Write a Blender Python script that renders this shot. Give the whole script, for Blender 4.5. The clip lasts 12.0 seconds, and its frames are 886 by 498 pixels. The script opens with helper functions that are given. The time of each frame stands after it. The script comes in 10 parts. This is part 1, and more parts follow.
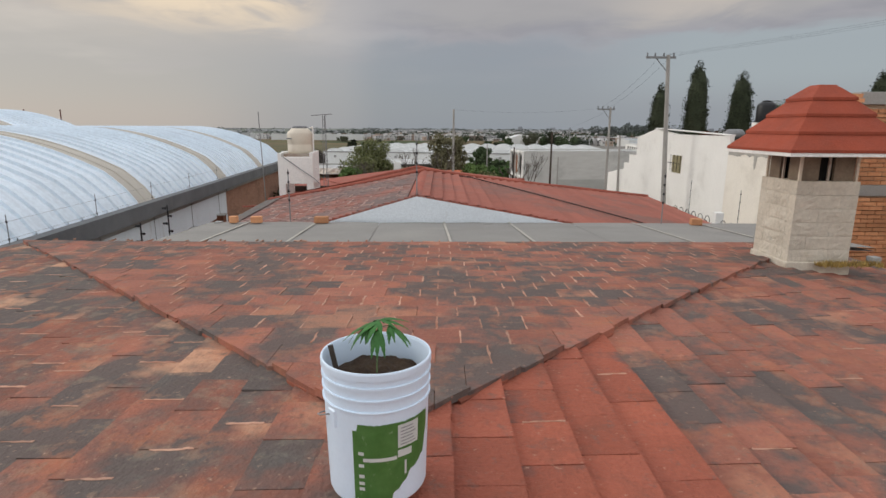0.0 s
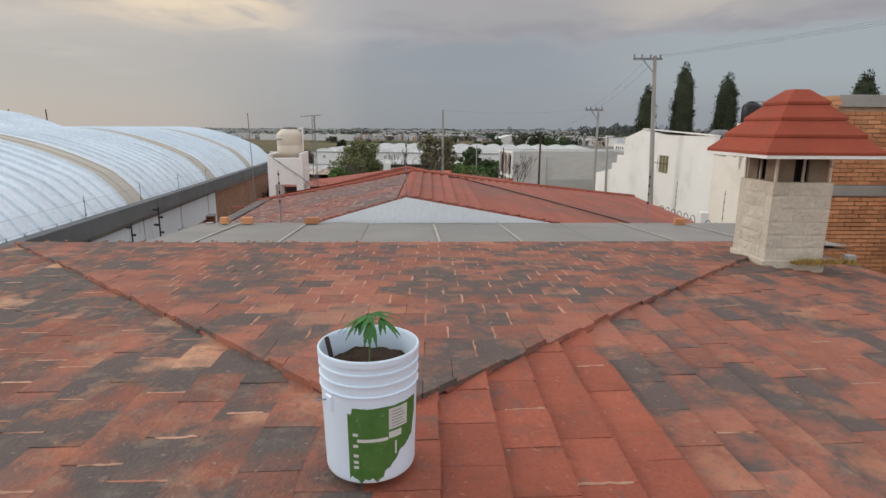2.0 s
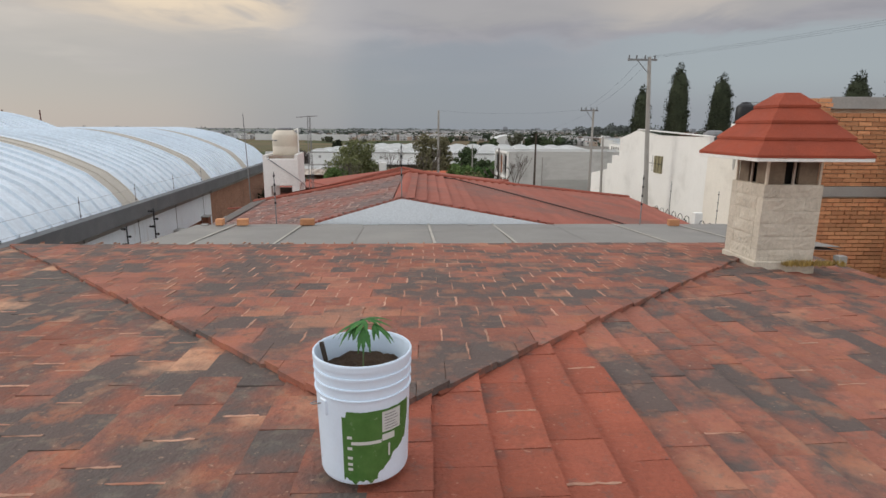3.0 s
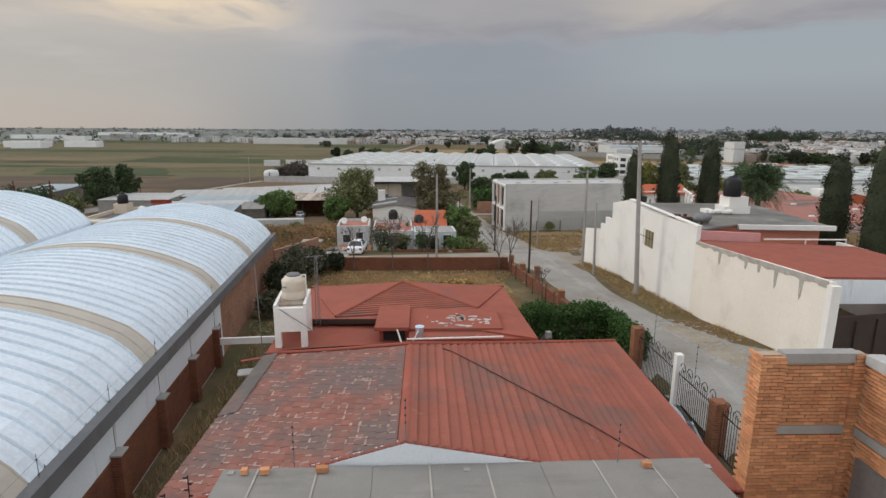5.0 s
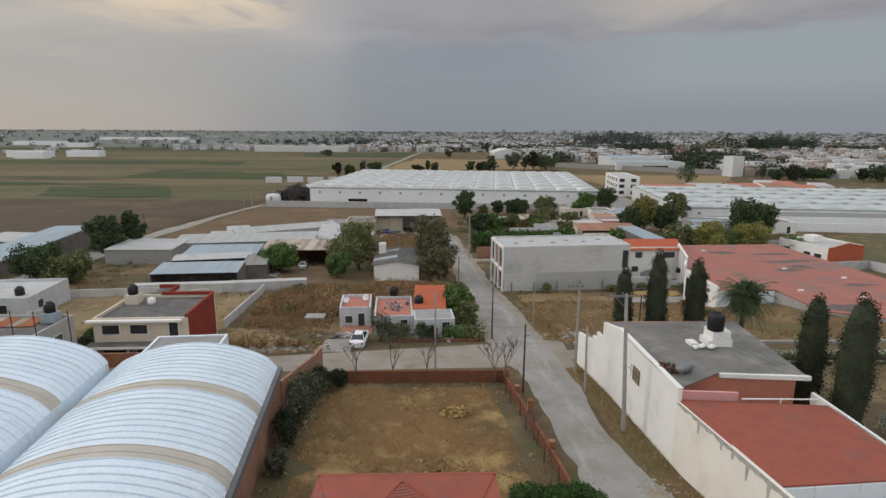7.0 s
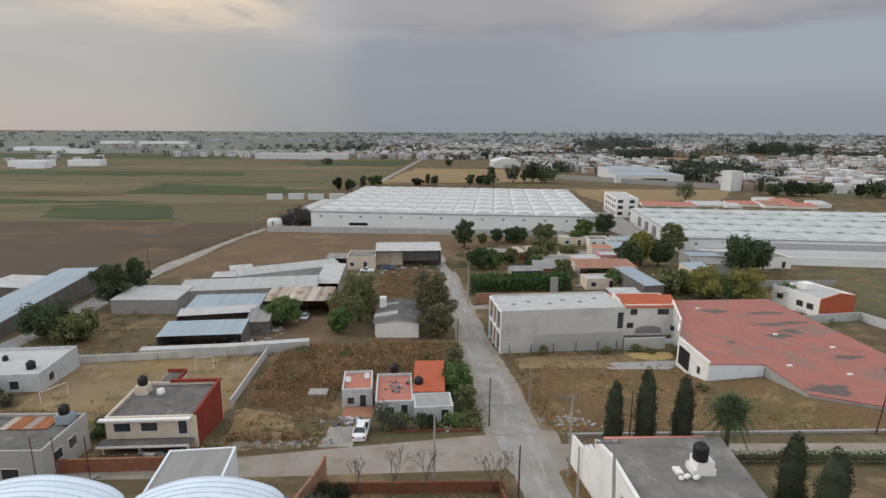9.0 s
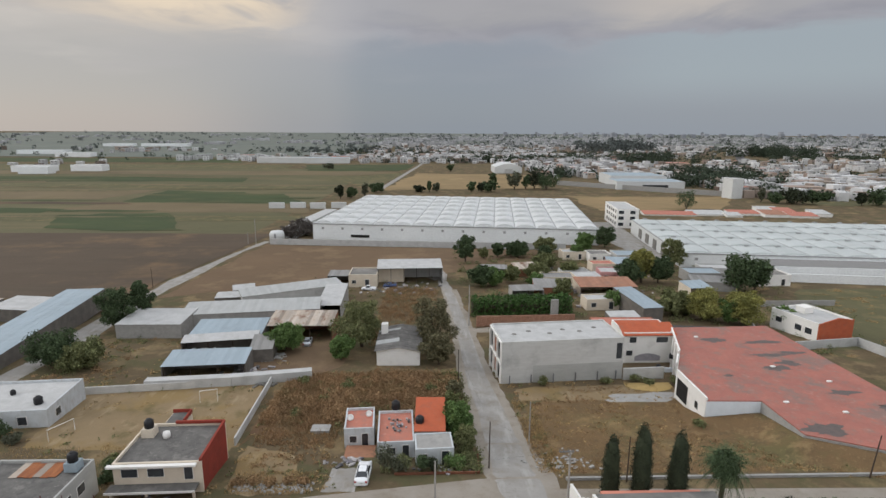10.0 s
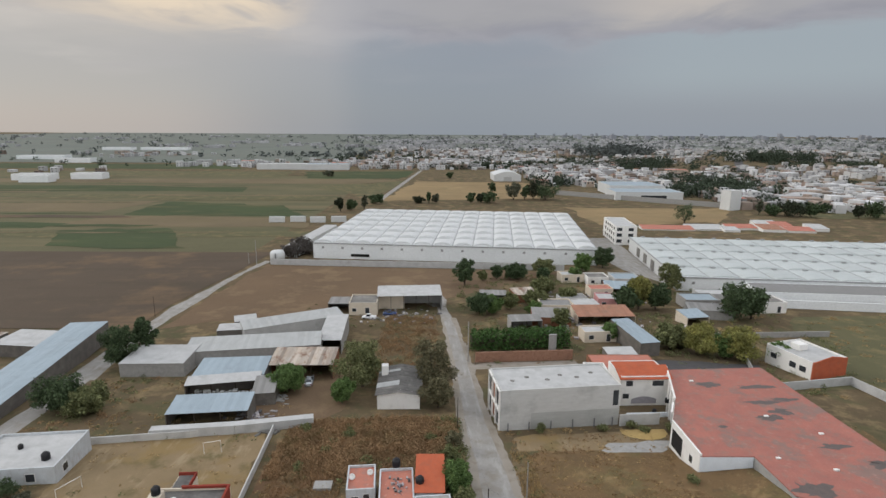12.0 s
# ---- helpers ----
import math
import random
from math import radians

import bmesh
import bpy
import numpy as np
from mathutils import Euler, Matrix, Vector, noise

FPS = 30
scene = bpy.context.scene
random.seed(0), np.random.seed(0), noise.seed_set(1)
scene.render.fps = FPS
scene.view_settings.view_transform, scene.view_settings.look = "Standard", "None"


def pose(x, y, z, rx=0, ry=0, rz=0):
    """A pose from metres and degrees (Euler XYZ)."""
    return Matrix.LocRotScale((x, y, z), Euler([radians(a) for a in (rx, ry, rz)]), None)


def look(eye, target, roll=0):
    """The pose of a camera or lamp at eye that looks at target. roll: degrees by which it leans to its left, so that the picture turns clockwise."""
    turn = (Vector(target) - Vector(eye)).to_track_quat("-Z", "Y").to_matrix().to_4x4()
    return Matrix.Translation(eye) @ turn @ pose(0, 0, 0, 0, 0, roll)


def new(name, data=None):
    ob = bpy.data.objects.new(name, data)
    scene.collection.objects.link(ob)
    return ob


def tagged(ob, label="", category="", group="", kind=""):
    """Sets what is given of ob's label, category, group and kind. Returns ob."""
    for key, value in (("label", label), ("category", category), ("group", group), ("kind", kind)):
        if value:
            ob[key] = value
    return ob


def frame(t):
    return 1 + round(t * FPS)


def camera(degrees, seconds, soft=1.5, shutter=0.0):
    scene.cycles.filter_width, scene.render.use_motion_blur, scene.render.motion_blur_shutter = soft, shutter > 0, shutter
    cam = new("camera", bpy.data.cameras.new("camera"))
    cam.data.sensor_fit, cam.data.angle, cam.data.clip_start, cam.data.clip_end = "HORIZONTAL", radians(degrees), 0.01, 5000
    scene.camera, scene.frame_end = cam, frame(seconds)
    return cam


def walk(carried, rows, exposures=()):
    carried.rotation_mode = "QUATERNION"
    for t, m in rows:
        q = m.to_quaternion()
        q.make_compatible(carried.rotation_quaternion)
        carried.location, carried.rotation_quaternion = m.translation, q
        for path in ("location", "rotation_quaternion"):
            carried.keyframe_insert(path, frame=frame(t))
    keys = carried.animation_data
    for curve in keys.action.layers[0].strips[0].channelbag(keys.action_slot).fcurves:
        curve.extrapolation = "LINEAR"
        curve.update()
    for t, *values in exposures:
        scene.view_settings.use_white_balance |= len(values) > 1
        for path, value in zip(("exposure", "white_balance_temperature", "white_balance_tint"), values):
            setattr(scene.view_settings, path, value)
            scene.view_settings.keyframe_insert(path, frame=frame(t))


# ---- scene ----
cam = camera(77.0, 12.0)
# seconds, x, y, z, yaw, pitch down, roll of the drone
ROWS = [
    (0.0, 0.171, -1.397, 10.095, -0.221, -12.36, 0.385),
    (0.5, 0.180, -1.447, 10.142, -0.559, -12.35, 0.390),
    (1.0, 0.188, -1.485, 10.127, -0.857, -12.35, 0.395),
    (1.5, 0.182, -1.508, 10.122, -1.074, -12.34, 0.390),
    (2.0, 0.181, -1.538, 10.124, -1.278, -12.34, 0.395),
    (2.5, 0.187, -1.560, 10.111, -1.489, -12.34, 0.405),
    (4.3, 0.195, -1.670, 12.083, -2.060, -12.31, 0.410),
    (4.9, 0.130, -1.760, 14.855, -1.930, -12.34, 0.370),
    (5.5, 0.153, -1.790, 17.719, -1.865, -12.33, 0.385),
    (6.0, 0.213, -1.775, 20.238, -1.850, -12.31, 0.375),
    (6.5, 0.264, -1.760, 22.874, -1.815, -12.30, 0.360),
    (7.0, 0.286, -1.770, 25.650, -1.825, -12.31, 0.355),
    (8.8, 0.325, -1.678, 35.639, -1.839, -12.36, 0.390),
    (9.5, 0.363, -1.615, 39.536, -1.733, -12.37, 0.380),
    (10.0, 0.395, -1.605, 42.300, -1.660, -12.36, 0.380),
    (10.5, 0.405, -1.582, 45.129, -1.620, -12.37, 0.375),
    (11.0, 0.390, -1.530, 47.831, -1.650, -12.35, 0.385),
    (11.5, 0.355, -1.450, 49.972, -1.675, -12.34, 0.388),
    (12.0, 0.325, -1.390, 51.166, -1.726, -12.35, 0.385),
]
walk(cam, [(t, pose(x, y, z, 90 + p, 0, w) @ pose(0, 0, 0, 0, 0, r)) for t, x, y, z, w, p, r in ROWS],
     exposures=((0, 0, 6420, 10), (4.3, 0, 6420, 10), (5.5, -0.13, 6380, 10), (6.5, -0.22, 6350, 10), (7.0, -0.2, 6350, 10), (9.0, -0.06, 6280, 10), (10.5, -0.02, 6260, 10), (12, -0.02, 6260, 10)))

# ---------------------------------------------------------------- light
SUN_EL, SUN_AZ = radians(22), radians(-70)      # low in the west, veiled by cloud
world = bpy.data.worlds.new("evening_sky")
scene.world = world
world.use_nodes = True
wn, wl = world.node_tree.nodes, world.node_tree.links
wn.clear()


def wnode(kind, **inputs):
    n = wn.new(kind)
    for k, v in inputs.items():
        n.inputs[k].default_value = v
    return n


def wmath(op, a, b=None, c=None):
    n = wn.new("ShaderNodeMath")
    n.operation = op
    for i, v in enumerate((a, b, c)):
        if v is None:
            continue
        if isinstance(v, (int, float)):
            n.inputs[i].default_value = v
        else:
            wl.new(v, n.inputs[i])
    return n.outputs[0]


def wmix(fac, a, b):
    n = wn.new("ShaderNodeMix")
    n.data_type = "RGBA"
    for i, v in ((0, fac), (6, a), (7, b)):
        if isinstance(v, (int, float)):
            n.inputs[i].default_value = v
        elif isinstance(v, tuple):
            n.inputs[i].default_value = (*v, 1)
        else:
            wl.new(v, n.inputs[i])
    return n.outputs[2]


def wramp(v, lo, hi):
    n = wn.new("ShaderNodeMapRange")
    n.interpolation_type = "SMOOTHSTEP"
    wl.new(v, n.inputs[0])
    n.inputs[1].default_value, n.inputs[2].default_value = lo, hi
    return n.outputs[0]


tc = wn.new("ShaderNodeTexCoord")
sep = wn.new("ShaderNodeSeparateXYZ")
wl.new(tc.outputs["Generated"], sep.inputs[0])
sx, sy, sz = sep.outputs
up = wmath("MAXIMUM", sz, 0.0)
# overcast ceiling: cloud cells stretched towards the horizon as a flat layer seen from below
den = wmath("ADD", up, 0.11)
cx, cy = wmath("DIVIDE", sx, den), wmath("DIVIDE", sy, den)
comb = wn.new("ShaderNodeCombineXYZ")
wl.new(cx, comb.inputs[0])
wl.new(cy, comb.inputs[1])


def wnoise(scale, detail, rough, off):
    m = wn.new("ShaderNodeMapping")
    m.inputs["Location"].default_value = off
    wl.new(comb.outputs[0], m.inputs["Vector"])
    n = wnode("ShaderNodeTexNoise", Scale=scale, Detail=detail, Roughness=rough)
    wl.new(m.outputs[0], n.inputs["Vector"])
    return n.outputs["Fac"]


sky = wn.new("ShaderNodeTexSky")
sky.sky_type, sky.sun_disc = "NISHITA", False
sky.sun_elevation, sky.sun_rotation = SUN_EL, SUN_AZ
veil = wnode("ShaderNodeMix")
veil.data_type, veil.blend_type = "RGBA", "MULTIPLY"
veil.inputs[0].default_value = 1.0
wl.new(sky.outputs[0], veil.inputs[6])
veil.inputs[7].default_value = (0.07, 0.07, 0.07, 1)

west = wramp(wmath("MULTIPLY_ADD", sy, -0.25, wmath("MULTIPLY", sx, -1.0)), -0.36, 0.30)
low = wmix(west, (0.345, 0.368, 0.405), (0.50, 0.455, 0.42))     # haze near the horizon
mid = wmix(west, (0.345, 0.36, 0.395), (0.48, 0.45, 0.42))
top = wmix(west, (0.40, 0.395, 0.42), (0.66, 0.60, 0.54))
base = wmix(wramp(up, 0.0, 0.07), low, mid)
lump = wmath("MULTIPLY", wmath("SUBTRACT", wnoise(0.45, 5, 0.55, (3.1, 1.7, 0)), 0.5), 0.30)
base = wmix(wramp(wmath("ADD", up, lump), 0.09, 0.17), base, top)
dark = wramp(wnoise(0.62, 6, 0.55, (7.3, 2.2, 0)), 0.40, 0.62)
base = wmix(wmath("MULTIPLY", wmath("MULTIPLY", dark, wramp(wmath("ADD", up, lump), 0.09, 0.17)), 0.75), base, (0.345, 0.33, 0.35))
# the ragged edge of a darker cloud deck to the north and east, cream streaks of light to the north-west
comb2 = wn.new("ShaderNodeCombineXYZ")
wl.new(wmath("MULTIPLY", sx, 3.2), comb2.inputs[0])
wl.new(wmath("MULTIPLY", sz, 11.0), comb2.inputs[1])
wl.new(wmath("MULTIPLY", sy, 1.0), comb2.inputs[2])


def cnoise(scale, detail, off):
    m = wn.new("ShaderNodeMapping")
    m.inputs["Location"].default_value = off
    wl.new(comb2.outputs[0], m.inputs["Vector"])
    n = wnode("ShaderNodeTexNoise", Scale=scale, Detail=detail, Roughness=0.55, Distortion=0.6)
    wl.new(m.outputs[0], n.inputs["Vector"])
    return n.outputs["Fac"]


edge_ = wmath("ADD", up, wmath("MULTIPLY", wmath("SUBTRACT", cnoise(1.6, 6, (0.4, 2.0, 0)), 0.5), 0.11))
deck = wmath("MULTIPLY", wramp(edge_, 0.132, 0.158), wramp(sx, -0.22, 0.02))
deckcol = wmix(wramp(cnoise(1.5, 6, (5.0, 1.0, 3)), 0.42, 0.60), (0.35, 0.33, 0.345), (0.45, 0.42, 0.425))
rim = wmath("MULTIPLY", wmath("MULTIPLY", wramp(sx, 0.20, 0.38), wramp(wmath("MULTIPLY", sx, -1.0), -0.50, -0.42)), wramp(edge_, 0.165, 0.195))
deckcol = wmix(wmath("MULTIPLY", wramp(edge_, 0.152, 0.185), 0.65), wmix(0.5, deckcol, (0.315, 0.312, 0.345)), (0.445, 0.42, 0.40))
deckcol = wmix(wmath("MULTIPLY", rim, 0.8), deckcol, (0.62, 0.545, 0.47))
base = wmix(wmath("MULTIPLY", deck, 0.9), base, deckcol)
under = wmath("MULTIPLY", wmath("MULTIPLY", wramp(sx, -0.20, 0.02), wramp(up, 0.03, 0.10)), wramp(wmath("MULTIPLY", edge_, -1.0), -0.145, -0.125))
base = wmix(wmath("MULTIPLY", under, 0.4), base, (0.325, 0.348, 0.385))
curtain = wmath("MULTIPLY", wmath("MULTIPLY", wramp(sx, -0.175, -0.095), wramp(wmath("MULTIPLY", sx, -1.0), -0.42, 0.0)), wramp(wmath("MULTIPLY", edge_, -1.0), -0.15, -0.115))
base = wmix(wmath("MULTIPLY", curtain, 0.44), base, (0.262, 0.298, 0.338))      # rain falling far off
shade_ = wmath("MULTIPLY", wramp(sx, -0.42, -0.22), wramp(wmath("MULTIPLY", up, -1.0), -0.12, -0.01))
base = wmix(wmath("MULTIPLY", shade_, 0.35), base, (0.26, 0.29, 0.32))
base = wmix(wmath("MULTIPLY", wmath("MULTIPLY", wramp(sx, 0.18, 0.42), wramp(up, 0.02, 0.09)), wmath("MULTIPLY", wramp(wmath("MULTIPLY", edge_, -1.0), -0.155, -0.135), 0.8)), base, (0.39, 0.435, 0.455))
streak_ = wmath("MULTIPLY", wmath("MULTIPLY", wramp(cnoise(2.0, 5, (1.5, 0.35, 0)), 0.42, 0.62), wramp(up, 0.125, 0.185)), wmath("MULTIPLY", wramp(sx, -0.62, -0.40), wramp(wmath("MULTIPLY", sx, -1.0), 0.16, 0.30)))
warm_ = wmath("MULTIPLY", wmath("MULTIPLY", wramp(up, 0.09, 0.19), wramp(wmath("MULTIPLY", sx, -1.0), 0.10, 0.34)), 0.62)
base = wmix(warm_, base, (0.60, 0.53, 0.45))
base = wmix(wmath("MULTIPLY", streak_, 0.9), base, (0.92, 0.74, 0.53))
base = wmix(wmath("MULTIPLY", wramp(wmath("MULTIPLY", sy, -1.0), -0.15, 0.45), 0.9), base, (1.12, 1.10, 1.08))      # unseen southern sky, brightened to light the walls that face the camera
base = wmix(wramp(up, 0.30, 0.85), base, (1.27, 1.29, 1.34))      # bright cloud overhead
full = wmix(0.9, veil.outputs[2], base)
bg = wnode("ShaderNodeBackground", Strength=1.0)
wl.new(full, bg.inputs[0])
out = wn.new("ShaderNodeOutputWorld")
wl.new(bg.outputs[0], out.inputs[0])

sun = new("sun", bpy.data.lights.new("sun", "SUN"))
sun.data.energy, sun.data.angle, sun.data.color = 1.15, radians(25), (1.0, 0.95, 0.88)
sun.matrix_world = look((-math.cos(SUN_EL) * math.sin(-SUN_AZ) * 50, math.cos(SUN_EL) * math.cos(SUN_AZ) * 50, math.sin(SUN_EL) * 50 + 10), (0, 0, 10))
scene.view_settings.exposure = 0.0


# ---------------------------------------------------------------- materials
def surf(name, col, col2=None, scale=1.0, rough=0.85, metal=0.0, bump=0.15, fine=40.0, var=0.25, rand=0.0, island=0.0,
         stain=None, spec=0.3, piece=None):
    """A worn surface: two colours mixed by coarse noise, fine grain, stains, and spread from piece to piece."""
    m = bpy.data.materials.new(name)
    m.use_nodes = True
    n, l = m.node_tree.nodes, m.node_tree.links
    b = n["Principled BSDF"]
    b.inputs["Metallic"].default_value = metal
    b.inputs["Specular IOR Level"].default_value = spec
    geo = n.new("ShaderNodeNewGeometry")

    def mapped(s):
        if isinstance(s, tuple):
            mp = n.new("ShaderNodeMapping")
            mp.inputs["Scale"].default_value = s
            l.new(geo.outputs["Position"], mp.inputs[0])
            return mp.outputs[0], 1.0
        return geo.outputs["Position"], s

    def noisy(s, detail=5, r=0.6):
        t = n.new("ShaderNodeTexNoise")
        v, k = mapped(s)
        l.new(v, t.inputs["Vector"])
        t.inputs["Scale"].default_value, t.inputs["Detail"].default_value, t.inputs["Roughness"].default_value = k, detail, r
        return t.outputs["Fac"]

    def ranged(v, a, c, lo=0.0, hi=1.0):
        r = n.new("ShaderNodeMapRange")
        l.new(v, r.inputs[0])
        for i, x in enumerate((a, c, lo, hi)):
            r.inputs[i + 1].default_value = x
        return r.outputs[0]

    def mixed(f, a, c, blend="MIX"):
        x = n.new("ShaderNodeMix")
        x.data_type, x.blend_type = "RGBA", blend
        for i, v in ((0, f), (6, a), (7, c)):
            if isinstance(v, (int, float)):
                x.inputs[i].default_value = v
            elif isinstance(v, tuple):
                x.inputs[i].default_value = (*v, 1)
            else:
                l.new(v, x.inputs[i])
        return x.outputs[2]

    def brighter(c, v, amt):
        h = n.new("ShaderNodeHueSaturation")
        l.new(c, h.inputs["Color"])
        l.new(ranged(v, 0, 1, 1 - amt, 1 + amt), h.inputs["Value"])
        return h.outputs[0]

    col2 = col2 or tuple(c * (1 - var) for c in col)
    c = mixed(ranged(noisy(scale), 0.32, 0.68), col, col2)
    g = noisy(fine, 3)
    c = brighter(c, g, 0.22 * min(1, var * 4))
    if rand:
        info = n.new("ShaderNodeObjectInfo")
        c = brighter(c, info.outputs["Random"], rand)
    if island:
        c = brighter(c, geo.outputs["Random Per Island"], island)
    if piece:                            # growth that takes some pieces and spares others: colour, size of patches, threshold, spread, share
        info2 = n.new("ShaderNodeObjectInfo")
        for pc, ss, at, spread, amt in piece:
            own = n.new("ShaderNodeMath")
            own.operation = "ADD"
            l.new(info2.outputs["Random"], own.inputs[0])
            l.new(geo.outputs["Random Per Island"], own.inputs[1])
            own2 = n.new("ShaderNodeMath")
            own2.operation = "FRACT"
            turn = n.new("ShaderNodeMath")
            turn.operation = "MULTIPLY"
            turn.inputs[1].default_value = 1.0 + 7.3 * pc[0]
            l.new(own.outputs[0], turn.inputs[0])
            l.new(turn.outputs[0], own2.inputs[0])
            add = n.new("ShaderNodeMath")
            add.operation = "ADD"
            l.new(noisy(ss, 5, 0.62), add.inputs[0])
            l.new(ranged(own2.outputs[0], 0, 1, -spread, spread), add.inputs[1])
            c = mixed(ranged(add.outputs[0], at[0], at[1], 0, amt), c, pc)
    for extra in (stain or []):
        sc, ss, at, amt = extra
        c = mixed(ranged(noisy(ss, 6, 0.65), at[0], at[1], 0, amt), c, sc)
    l.new(c, b.inputs["Base Color"])
    l.new(ranged(noisy(scale * 3 if not isinstance(scale, tuple) else 3.0, 3), 0.2, 0.8, max(0.02, rough - 0.1), min(1, rough + 0.1)), b.inputs["Roughness"])
    if bump:
        bp = n.new("ShaderNodeBump")
        bp.inputs["Strength"].default_value = min(1, bump * 2)
        bp.inputs["Distance"].default_value = 0.02
        l.new(g, bp.inputs["Height"])
        l.new(bp.outputs[0], b.inputs["Normal"])
    return m


